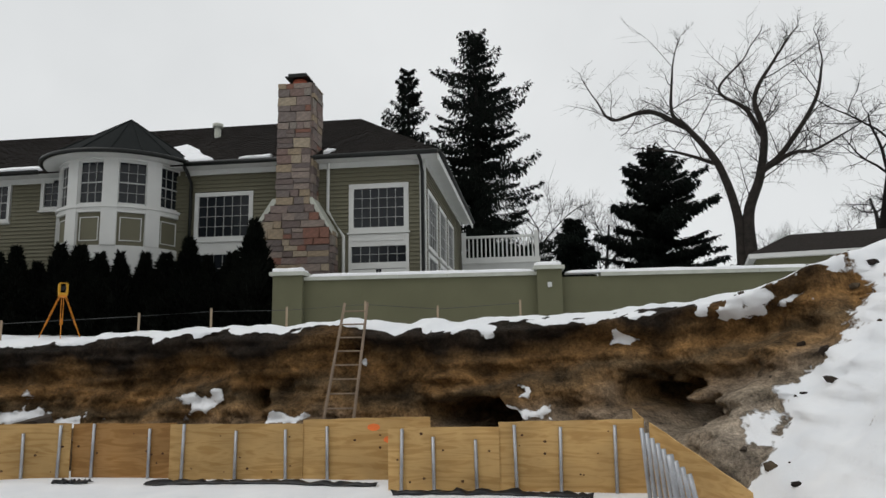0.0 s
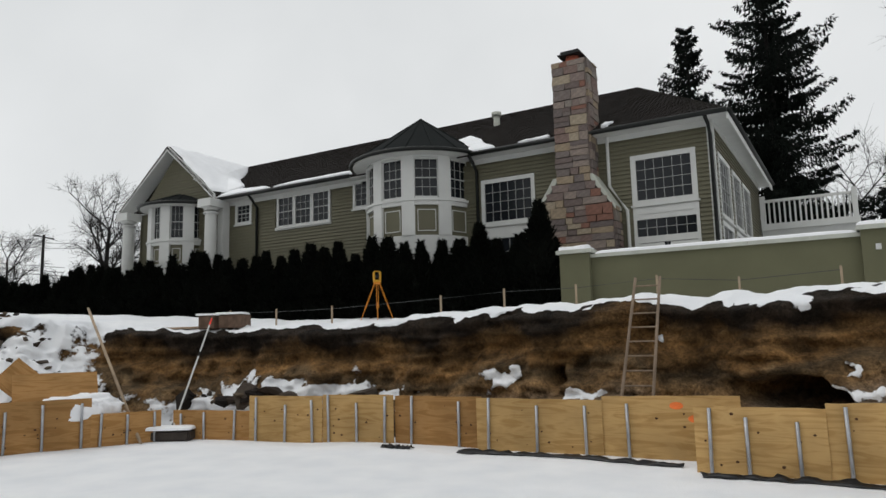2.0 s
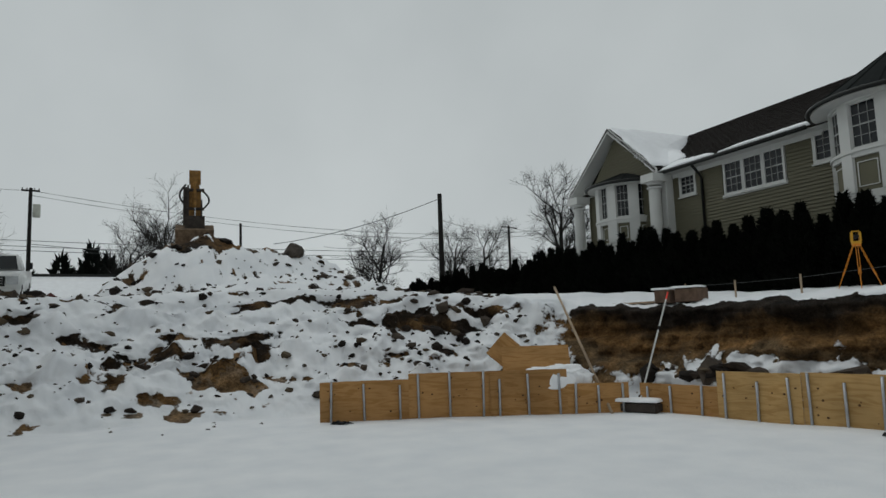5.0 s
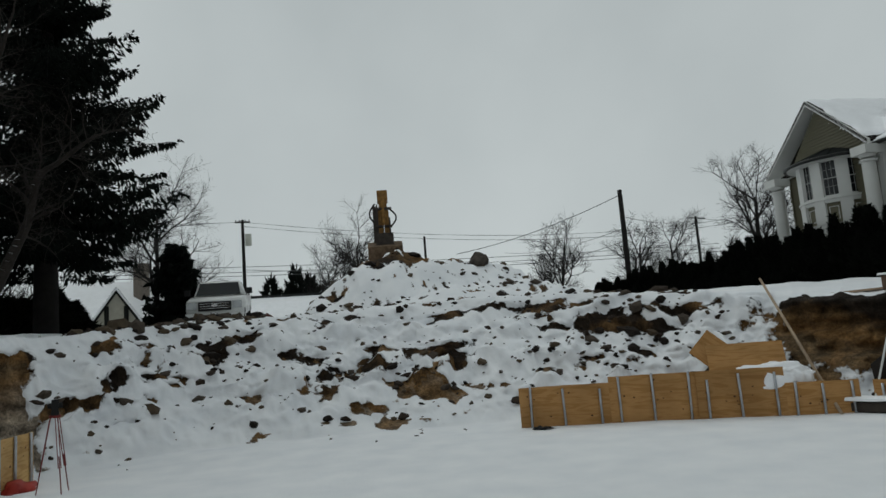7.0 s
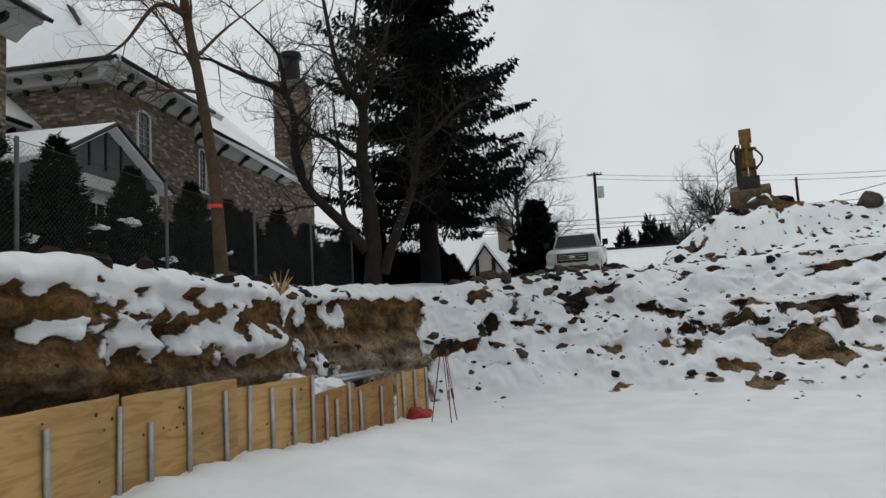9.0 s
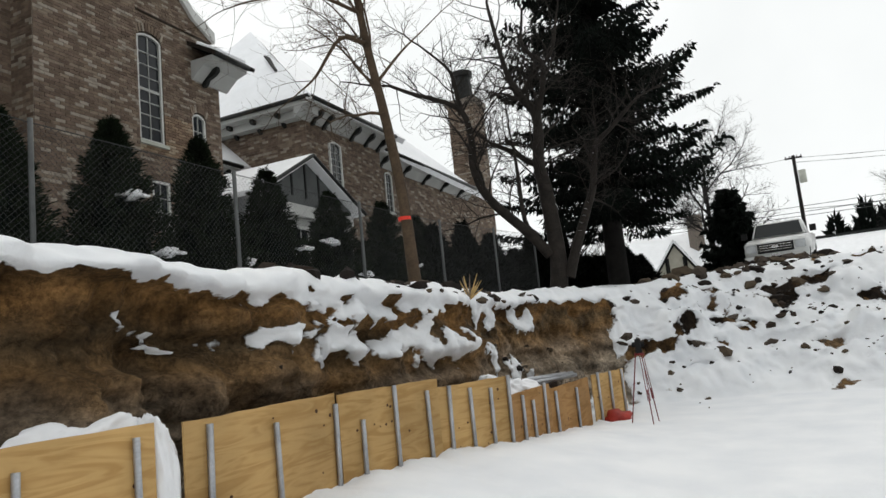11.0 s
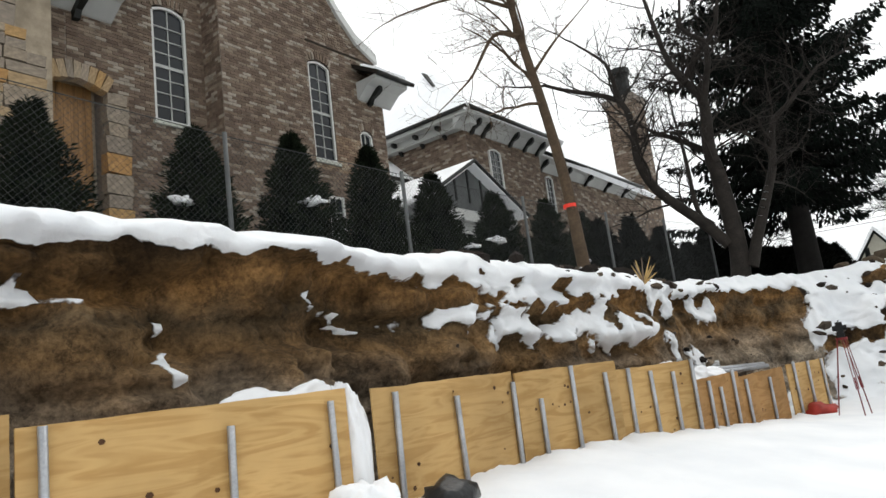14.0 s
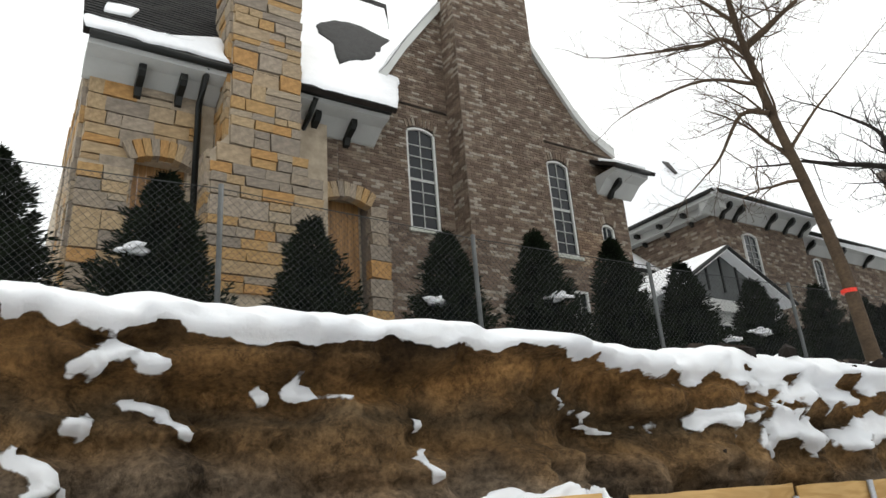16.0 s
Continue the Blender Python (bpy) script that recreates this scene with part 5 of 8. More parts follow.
def bracket(parent, m):
    bm = bmesh.new()
    prism(bm, [(-0.50, 0.04), (0.0, 0.04), (0.0, -0.46), (-0.10, -0.44), (-0.18, -0.30), (-0.42, -0.22), (-0.50, -0.14)], -0.06, 0.06, m @ Matrix.Rotation(math.pi / 2, 4, "Z"))
    return part("bracket", bm, M_GUTTER, parent, "dark scrolled eave bracket")


def eave(parent, u0, u1, w0, z, depth=0.75, brackets=(), drop=0.52):
    """White coved soffit, shade put into its colour, with a dark gutter."""
    bm = bmesh.new()
    pts = [(w0, z - drop), (w0 - 0.06, z - drop + 0.02), (w0 - depth * 0.55, z - 0.22 if drop > 0.45 else z - 0.19), (w0 - depth + 0.03, z - 0.14), (w0 - depth, z - 0.02), (w0, z - 0.02)]
    a = [bm.verts.new((u0, y, q)) for y, q in pts]
    b = [bm.verts.new((u1, y, q)) for y, q in pts]
    bm.faces.new(a)
    bm.faces.new(b[::-1])
    for i in range(len(pts)):
        j = (i + 1) % len(pts)
        bm.faces.new((a[j], a[i], b[i], b[j]))
    part("cove_soffit", bm, M_SHADEWHITE, parent, "white coved soffit with its shade put into the colour")
    bm = bmesh.new()
    tube(bm, (u0, w0 - depth - 0.05, z), (u1, w0 - depth - 0.05, z), 0.075, None, 10)
    part("gutter", bm, M_GUTTER, parent, "dark half-round gutter", smooth=True)
    for u in brackets:
        bracket(parent, Matrix.Translation((u, w0 - 0.04, z - 0.16)))


def brick_house():
    H = thing("brick_house", pose(0.654, -12.483, 0, 0, 0, 183), "large brown brick house with a sandstone entrance and snowy roofs", "house")
    I = Matrix.Identity(4)
    zb = 3.0
    prof = [(6.55, 10.28), (6.95, 10.42), (7.35, 10.95), (7.9, 11.85), (8.96, 13.35), (10.5, 15.6), (12.01, 12.95), (12.6, 12.15), (13.2, 11.35), (13.8, 10.75), (14.55, 10.38)]

    def span(z):
        if z < 10.3:
            return (6.1, 14.68)
        l = r = None
        for (a, za), (b, zb_) in zip(prof, prof[1:]):
            if zb_ > za and za <= z <= zb_:
                l = a + (b - a) * (z - za) / (zb_ - za)
            if zb_ < za and zb_ <= z <= za:
                r = a + (b - a) * (z - za) / (zb_ - za)
        return (l, r) if l is not None and r is not None else (10.5, 10.5)

    A, B, C, E = (7.80, 8.58, 7.20, 9.66), (12.00, 12.74, 7.14, 9.70), (13.66, 14.14, 6.3, 8.12), (12.30, 12.85, 5.1, 6.25)
    core = bmesh.new()
    prism(core, [(6.75, zb), (14.66, zb), (14.66, 10.3)] + prof[::-1] + [(6.75, 10.28)], 0.165, 0.35)
    part("gable_wall", core, M_BRICKM, H)
    holes = [A, B, C, E, (8.98, 11.42, zb, 16), (5.6, 6.72, zb, 7.7)]
    holes += [(h[0] + 0.04, h[1] - 0.04, h[3], h[3] + 0.13) for h in (A, B, C)]
    brick_face(H, I, 6.1, 14.68, 4.6, 15.4, holes, span, near=(11.45, 14.0, 6.9, 7.9), seed=1)
    # side wall facing the far wing is unseen; the projecting flue has two seen faces
    bm = bmesh.new()
    box(bm, 8.99, -0.60, zb, 11.41, 0.0, 16.6)
    fl = part("brick_flue", bm, M_BRICKM, H, "broad brick chimney breast rising through the gable")
    brick_face(fl, Matrix.Translation((0, -0.612, 0)), 8.98, 11.42, 4.6, 16.6, seed=2)
    brick_face(fl, Matrix.Translation((8.978, 0, 0)) @ Matrix.Rotation(-math.pi / 2, 4, "Z"), -0.01, 0.61, 4.6, 16.6, seed=3)
    for w in (A, B, C):
        window(H, I, w[0], w[1], w[2], w[3], 2, 8 if w is not C else 6, 0.055, mid=True, y=0.05, arch=0.12, bar=0.02)
        bm = bmesh.new()
        c, rad = (w[0] + w[1]) / 2, (w[1] - w[0]) / 2
        for k in range(9):
            f = -1 + 2 * (k + 0.5) / 9
            u, zz = c + f * (rad + 0.02), w[3] + 0.13 * (1 - f * f) + 0.02
            box(bm, -0.032, -0.028, 0, 0.032, 0.01, 0.2, Matrix.Translation((u, 0, zz)) @ Matrix.Rotation(f * 0.35, 4, "Y"))
        part("brick_arch", bm, M_BRICK, H, "arch of standing bricks over the window")
        boxpart("stone_sill", w[0] - 0.06, -0.08, w[2] - 0.09, w[1] + 0.06, 0.05, w[2] - 0.01, M_CAP, H)
    window(H, I, *E, 2, 3, 0.06, y=0.05)
    # bell-cast white verges and roof
    for pts in (prof[:6], prof[5:]):
        bm = bmesh.new()
        prism(bm, [(u, z - 0.02) for u, z in pts] + [(u, z + 0.27) for u, z in pts[::-1]], -0.10, 0.10)
        part("verge_board", bm, M_TRIM, H, "curved white verge board")
        bm = bmesh.new()
        prism(bm, [(u, z + 0.20) for u, z in pts] + [(u, z + 0.29) for u, z in pts[::-1]], -0.07, 9.0)
        part("gable_roof", bm, M_SHINGLE, H)
        bm = bmesh.new()
        prism(bm, [(u, z + 0.295) for u, z in pts] + [(u, z + 0.35) for u, z in pts[::-1]], -0.02, 9.0)
        part("roof_snow", bm, M_SNOW, H, "snow lying on the roof")
    # right eave return and the wall beyond
    eave(H, 13.7, 14.98, 0.0, 9.62, 0.75, (14.1,))
    roof_slab("eave_roof", [(13.6, -0.85, 9.66), (15.2, -0.85, 9.66), (15.2, 0.6, 10.45), (13.6, 0.6, 10.45)], M_SHINGLE, H)
    snow_sheet("roof_snow", H, [(13.9, -0.7, 9.76), (15.1, -0.7, 9.76), (15.1, 0.5, 10.40), (13.9, 0.5, 10.40)], (0, -0.5, 0.85), 0.10, 3)
    bm = bmesh.new()
    box(bm, 14.33, 0.35, zb, 14.68, 9.0, 10.3)
    part("return_wall", bm, M_BRICKM, H)
    brick_face(H, Matrix.Translation((14.69, 0, 0)) @ Matrix.Rotation(math.pi / 2, 4, "Z"), 0.0, 3.0, 5.5, 9.6, seed=8)
    # left part: stone front, eaves, snowy roof
    W0 = -0.25
    bm = bmesh.new()
    box(bm, 1.27, W0, zb, 2.11, 0.35, 9.5)
    box(bm, 3.02, W0, zb, 5.74, 0.35, 9.5)
    box(bm, 2.11, W0, 7.55, 3.02, 0.35, 9.5)
    box(bm, 5.74, 0.165, 7.75, 6.75, 0.35, 9.5)
    box(bm, 1.27, 0.35, zb, 1.6, 9.0, 9.5)
    box(bm, 5.70, 0.34, zb, 6.82, 0.42, 7.9)
    stone = part("stone_front", bm, M_SANDM, H, "honey-coloured coursed sandstone front")
    stone_wall(stone, Matrix.Translation((0, W0, 0)), lambda z: (1.27, 5.2 if z < 7.7 else 5.05), 5.0, 9.1, M_SAND, 21, 0.15, 0.40, 0.25, 0.75, holes=[(2.05, 3.08, zb, 7.62), (3.2, 5.32, zb, 9.2)])
    stone_wall(stone, Matrix.Translation((1.27, 0, 0)) @ Matrix.Rotation(-math.pi / 2, 4, "Z"), lambda z: (-3.5, 0.25), 5.0, 9.4, M_SAND, 22, 0.25, 0.4, 0.3, 0.7)
    brick_face(H, I, 5.0, 6.1, 7.7, 9.3, seed=5)
    # buttress pillar with a sloped top
    bm = bmesh.new()
    prism(bm, [(1.22, zb), (1.98, zb), (1.98, 6.75), (1.80, 7.0), (1.22, 7.05)], -0.85, -0.2)
    but = part("buttress", bm, M_SANDM, H, "stepped stone buttress")
    stone_wall(but, Matrix.Translation((0, -0.85, 0)), lambda z: (1.22, 1.98), 4.9, 6.98, M_SAND, 23, 0.2, 0.4, 0.3, 0.5)
    stone_wall(but, Matrix.Translation((1.22, 0, 0)) @ Matrix.Rotation(-math.pi / 2, 4, "Z"), lambda z: (0.2, 0.85), 4.9, 6.98, M_SAND, 26, 0.25, 0.4, 0.3, 0.5)
    # stone chimney
    bm = bmesh.new()
    prism(bm, [(3.22, zb), (5.30, zb), (5.30, 7.35), (4.86, 7.62), (4.86, 15.5), (3.52, 15.5), (3.52, 7.95), (3.22, 7.55)], -1.0, 0.3)
    ch = part("stone_chimney", bm, M_SANDM, H, "tall honey-coloured sandstone chimney")

    def cspan(z):
        return (3.22, 5.30) if z < 7.45 else (3.3, 5.0) if z < 7.75 else (3.52, 4.86)

    stone_wall(ch, Matrix.Translation((0, -1.0, 0)), cspan, 5.0, 12.6, M_SAND, 24, 0.13, 0.38, 0.22, 0.70)
    stone_wall(ch, Matrix.Translation((3.52, 0, 0)) @ Matrix.Rotation(-math.pi / 2, 4, "Z"), lambda z: (0.0, 1.0), 7.7, 12.6, M_SAND, 25, 0.2, 0.36, 0.25, 0.5)
    stone_wall(ch, Matrix.Translation((3.22, 0, 0)) @ Matrix.Rotation(-math.pi / 2, 4, "Z"), lambda z: (0.2, 1.0), 5.0, 7.6, M_SAND, 27, 0.2, 0.36, 0.25, 0.5)
    # arched doorways with oak doors
    for u0, u1, w, sd in ((2.11, 3.02, W0, 31), (5.74, 6.65, -0.02, 32)):
        d = thing("oak_door")
        d.parent = H
        for k in range(7):
            a = u0 + (u1 - u0) * k / 7
            boxpart("plank", a + 0.004, w + 0.26, 4.9, a + (u1 - u0) / 7 - 0.004, w + 0.31, 7.62, M_DOOR, d)
        rng = random.Random(sd)
        c, r = (u0 + u1) / 2, (u1 - u0) / 2 + 0.16
        for k in range(9):
            f = -1 + 2 * (k + 0.5) / 9
            o = new("voussoir", stone_data(M_SAND, rng.randrange(6)))
            o.parent = stone
            o.matrix_basis = Matrix.Translation((c + f * r, w - 0.05, 7.55 + 0.18 * (1 - f * f))) @ Matrix.Rotation(f * 0.5, 4, "Y") @ Matrix.Diagonal((r * 2 / 9 - 0.01, 0.2, 0.34, 1))
        for side in (u0 - 0.2, u1 + 0.2):
            z = 4.9
            while z < 7.4:
                h = rng.uniform(0.22, 0.42)
                o = new("jamb_stone", stone_data(M_SAND, rng.randrange(6)))
                o.parent = stone
                ww = rng.uniform(0.36, 0.56)
                o.matrix_basis = Matrix.Translation((side + (0.08 if side > c else -0.08), w - 0.03, z + h / 2)) @ Matrix.Diagonal((ww, 0.2, h - 0.015, 1))
                z += h
    eave(H, 1.15, 3.52, W0, 9.29, 0.75, (2.05, 2.75), 0.40)
    eave(H, 4.86, 6.95, 0.0, 9.40, 0.8, (5.45, 6.25), 0.44)
    rl = [(1.05, -1.05, 9.36), (7.0, -1.05, 9.36), (10.0, 4.5, 17.3), (1.05, 4.5, 17.3)]
    roof_slab("main_roof", rl, M_SHINGLE, H, "dark shingle roof under snow")
    shingles(H, rl, M_SLATE, 0.28, 0.15, 7)
    n = (0, -0.82, 0.57)
    sn = lambda u, f: (u, -1.05 + 5.55 * f, 9.39 + 7.94 * f)
    for pts, s, th in (([sn(1.1, 0.0), sn(3.5, 0.0), sn(3.5, 0.12), sn(3.15, 0.10), sn(2.95, 0.045), sn(2.3, 0.05), sn(1.7, 0.035), sn(1.1, 0.05)], 1, 0.07), ([sn(1.35, 0.10), sn(1.8, 0.11), sn(1.95, 0.16), sn(1.4, 0.15)], 2, 0.05), ([sn(1.2, 0.2), sn(1.7, 0.22), sn(2.0, 0.30), sn(1.2, 0.26)], 5, 0.05),
                       ([sn(4.86, 0.0), sn(7.0, 0.0), sn(8.1, 0.30), sn(9.6, 0.9), sn(4.86, 0.9)], 3, 0.08)):
        snow_sheet("roof_snow", H, pts, n, th, s + 40)
    off = Vector(n) * 0.075
    snow_sheet("bare_patch", H, [tuple(Vector(sn(*q)) + off) for q in ((6.12, 0.43), (6.0, 0.36), (6.3, 0.30), (6.1, 0.17), (6.45, 0.21), (6.84, 0.23), (7.7, 0.36), (8.4, 0.50), (7.79, 0.56), (6.92, 0.54))], n, 0.03, 47, M_SLATE, "bare patch of dark slates melted free of snow")
    for pts in ([(3.12, -0.95, 9.25), (3.10, -0.75, 8.98), (3.10, -0.47, 8.75), (3.10, -0.47, zb)], [(5.28, -0.8, 9.32), (5.25, -0.5, 9.05), (5.22, -0.12, 8.8), (5.22, -0.12, 7.7)]):
        gutter_pipe(H, pts, 0.06)
    return H


M_SLATE = palette("dark_slate", [(0.022, 0.022, 0.022), (0.030, 0.029, 0.028), (0.018, 0.018, 0.018), (0.026, 0.025, 0.025)], 0.8, island=True)
brick_house()


def far_wing():
    """The long wing further along the same front."""
    H = thing("brick_wing", pose(0.654, -12.483, 0, 0, 0, 183), "brown brick wing with bracketed eaves and snowy hipped roof", "house")
    y0, zb = 0.4, 3.0
    bm = bmesh.new()
    box(bm, 19.24, y0 + 0.012, zb, 24.1, 8.0, 9.9)
    box(bm, 24.1, y0 + 0.6, zb, 38.0, 8.0, 9.6)
    box(bm, 14.7, 3.4, zb, 19.3, 8.0, 8.2)
    core = part("wing_wall", bm, M_BRICKM, H)
    T = Matrix.Translation
    whole = [(20.45, 21.2, 7.55, 9.05), (25.4, 26.0, 7.4, 9.0)]
    brick_face(H, T((0, y0, 0)), 19.24, 24.1, 4.6, 9.6, whole, bw=0.24, bh=0.08, seed=41)
    brick_face(H, T((0, y0 + 0.588, 0)), 24.1, 38.0, 4.6, 9.6, whole, bw=0.3, bh=0.10, seed=42)
    brick_face(H, T((19.23, 0, 0)) @ Matrix.Rotation(-math.pi / 2, 4, "Z"), -4.0, -0.4, 6.0, 9.6, bw=0.24, bh=0.08, seed=43)
    brick_face(H, T((0, 3.39, 0)), 14.7, 19.2, 5.0, 8.2, [(15.3, 18.6, 5.6, 7.2)], bw=0.24, bh=0.08, seed=44)
    window(H, T((0, y0, 0)), *whole[0], 2, 6, 0.06, y=-0.03, arch=0.12, sill=True)
    window(H, T((0, y0 + 0.6, 0)), *whole[1], 2, 6, 0.06, y=-0.03, arch=0.12, sill=True)
    for k in range(4):
        window(H, T((0, 3.39, 0)), 15.35 + 0.8 * k, 16.1 + 0.8 * k, 5.6, 7.2, 2, 3, 0.06, y=-0.03, frame_mat=M_GUTTER)
    eave(H, 18.6, 24.3, y0, 10.05, 0.65, (19.5, 20.15, 21.9, 22.9, 23.8))
    eave(H, 24.3, 34.5, y0 + 0.6, 9.75, 0.6, (25, 27, 29, 31, 33))
    eave(H, 14.7, 18.8, 3.4, 8.35, 0.6, (15.6, 17.0, 18.3))
    # left eave of the pavilion
    bm = bmesh.new()
    box(bm, 18.55, -0.25, 9.86, 19.24, 5.0, 10.03)
    box(bm, 18.9, -0.1, 9.6, 19.24, 5.0, 9.86)
    # white soffit whose shade is painted in
    part("side_soffit", bm, M_SHADEWHITE, H)
    bm = bmesh.new()
    tube(bm, (18.5, -0.3, 10.05), (18.5, 5.2, 10.05), 0.075, None, 8)
    part("side_gutter", bm, M_GUTTER, H, smooth=True)
    for w in (1.2, 2.2, 3.2):
        bm = bmesh.new()
        prism(bm, [(-0.5, 0), (0, 0), (0, -0.4), (-0.1, -0.35), (-0.2, -0.15), (-0.5, -0.12)], -0.06, 0.06, T((19.2, w, 9.85)))
        part("bracket", bm, M_GUTTER, H)
    e = 10.08
    for q in ([(18.45, -0.35, e), (25.0, -0.35, e), (25.0, 4.2, 14.6), (21.5, 4.2, 14.6)], [(18.45, 8.5, e), (18.45, -0.35, e), (21.5, 4.2, 14.6)], [(24.3, 0.3, 9.8), (36.0, 0.3, 9.5), (34.0, 5.5, 14.4), (24.3, 4.2, 14.6)], [(14.5, 2.7, 8.4), (19.3, 2.7, 8.4), (19.3, 6.0, 11.5), (14.5, 6.0, 11.5)]):
        roof_slab("roof_plane", q, M_SNOW, H, "snow-covered roof slope", 0.22)
    roof_slab("bare_patch", [(19.4, 1.6, 11.65), (20.2, 1.6, 11.9), (20.4, 2.2, 12.5), (19.9, 2.4, 12.6)], M_SLATE, H, "bare dark patch of slates", 0.05)
    # tall far chimney with a pot
    bm = bmesh.new()
    box(bm, 37.0, 1.0, zb, 38.6, 2.6, 15.4)
    box(bm, 36.85, 0.85, 15.4, 38.75, 2.75, 15.75)
    cc = part("far_chimney", bm, M_BRICKM, H, "tall brick chimney with a dark pot")
    brick_face(cc, T((0, 0.99, 0)), 37.0, 38.6, 8.0, 15.4, bw=0.3, bh=0.11, seed=45)
    brick_face(cc, T((36.99, 0, 0)) @ Matrix.Rotation(-math.pi / 2, 4, "Z"), -2.6, -1.0, 8.0, 15.4, bw=0.3, bh=0.11, seed=46)
    bm = bmesh.new()
    tube(bm, (37.8, 1.8, 15.75), (37.8, 1.8, 17.3), 0.55, 0.48, 12)
    tube(bm, (37.8, 1.8, 17.3), (37.8, 1.8, 17.6), 0.62, 0.62, 12)
    part("chimney_pot", bm, M_GUTTER, cc)
    # glazed porch gable
    p0, p1, pp, pw = 13.7, 17.8, 15.6, -1.9
    P = thing("porch")
    P.parent = H
    bm = bmesh.new()
    prism(bm, [(p0, 5.72), (p1, 5.72), (p1, 5.95), (pp, 7.0), (p0, 5.95)], pw, pw + 0.05)
    part("porch_gable", bm, plain("grey_porch_boarding", (0.09, 0.095, 0.095), 0.6), P, "dark boarded porch gable")
    for u in (14.3, 15.0, 15.6, 16.2, 17.0):
        boxpart("batten", u - 0.03, pw - 0.03, 5.95, u + 0.03, pw, 6.95 - abs(u - pp) * 0.42, M_GUTTER, P)
    boxpart("porch_beam", p0, pw - 0.06, 5.45, p1, pw + 0.25, 5.74, M_TRIM, P, "white porch beam")
    for u in (p0 + 0.1, p1 - 0.25):
        boxpart("porch_post", u, pw - 0.02, zb, u + 0.2, pw + 0.18, 5.45, M_TRIM, P)
    bm = bmesh.new()
    box(bm, p0 + 0.2, pw + 0.1, zb, p1 - 0.2, pw + 0.15, 5.45)
    # white wall, sharing the soffits' darkened colour
    part("porch_wall", bm, M_SHADEWHITE, P, "white boarded porch wall in the soffits' darkened white")
    for u in (15.0, 16.1):
        window(P, T((0, pw + 0.1, 0)), u, u + 0.75, 4.0, 5.2, 2, 3, 0.07, y=-0.03)
    for x in (p0 - 0.3, p1 + 0.3):
        roof_slab("porch_roof", [(x, pw - 0.3, 5.85), (pp, pw - 0.3, 7.12), (pp, 3.3, 7.12), (x, 3.3, 5.85)], M_SNOW, P, "snowy porch roof", 0.12)
        bm = bmesh.new()
        tube(bm, (x, pw - 0.32, 5.80), (pp, pw - 0.32, 7.07), 0.05, None, 6)
        part("porch_verge", bm, M_GUTTER, P)
    return H


far_wing()


# ---- retaining wall of the green house ----
def retaining_wall():
    H = thing("retaining_wall", pose(2.13 - 0.4, 17.37, 0, 0, 0, -4.2), "sage-green rendered garden wall with pale capstones under snow", "garden wall")
    u0, u1, zb = -6.05, 8.6, 2.2
    bm = bmesh.new()
    box(bm, u0 + 0.5, -0.15, zb, 1.05, 0.15, 3.98)
    box(bm, 1.05, -0.15, zb, u1, 0.15, 3.92)
    part("wall", bm, M_REND, H)
    x = u0 + 0.55
    while x < u1 - 0.1:
        w = min(1.25, u1 - x)
        h = 3.98 if x < 0.4 else 3.92
        if not 0.2 < x < 1.0:
            boxpart("capstone", x + 0.004, -0.22, h, x + w - 0.004, 0.22, h + 0.085, M_CAP, H, "")
        x += w
    for c, hw, top in ((u0 + 0.28, 0.38, 4.10), (0.75, 0.30, 4.10), (u1 - 0.1, 0.35, 4.02)):
        boxpart("pier", c - hw, -0.34, zb, c + hw, 0.32, top, M_REND, H)
        boxpart("pier_cap", c - hw - 0.07, -0.42, top, c + hw + 0.07, 0.40, top + 0.09, M_CAP, H)
        snow_sheet("snow_cap", H, [(c - hw - 0.04, -0.40, top + 0.09), (c + hw + 0.04, -0.40, top + 0.09), (c + hw + 0.04, 0.38, top + 0.09), (c - hw - 0.04, 0.38, top + 0.09)], (0, 0, 1), 0.10, c)
    for a, b, h in ((u0 + 0.7, 0.4, 4.065), (1.1, u1 - 0.5, 4.005)):
        snow_sheet("snow_ridge", H, [(a, -0.20, h), (b, -0.20, h), (b, 0.2, h), (a, 0.2, h)], (0, 0, 1), 0.075, a)
    bm = bmesh.new()
    box(bm, 0.70, -0.37, 3.66, 0.80, -0.34, 3.78)
    part("wall_light", bm, M_TRIM, H, "small white fitting on the pier")


retaining_wall()


# ---- vegetation ----
def leaf_mesh(name, verts, faces, mat):
    me = bpy.data.meshes.new(name)
    me.from_pydata(verts, [], faces)
    me.materials.append(mat)
    return me


def blade(verts, faces, p, d, w, l, up):
    """One small pointed spray of foliage."""
    s = d.cross(up)
    s = s.normalized() * w if s.length > 1e-4 else Vector((w, 0, 0))
    k = len(verts)
    verts += [tuple(p - s * 0.5), tuple(p + d * l * 0.5 - s), tuple(p + d * l), tuple(p + d * l * 0.5 + s)]
    faces.append((k, k + 1, k + 2, k + 3))


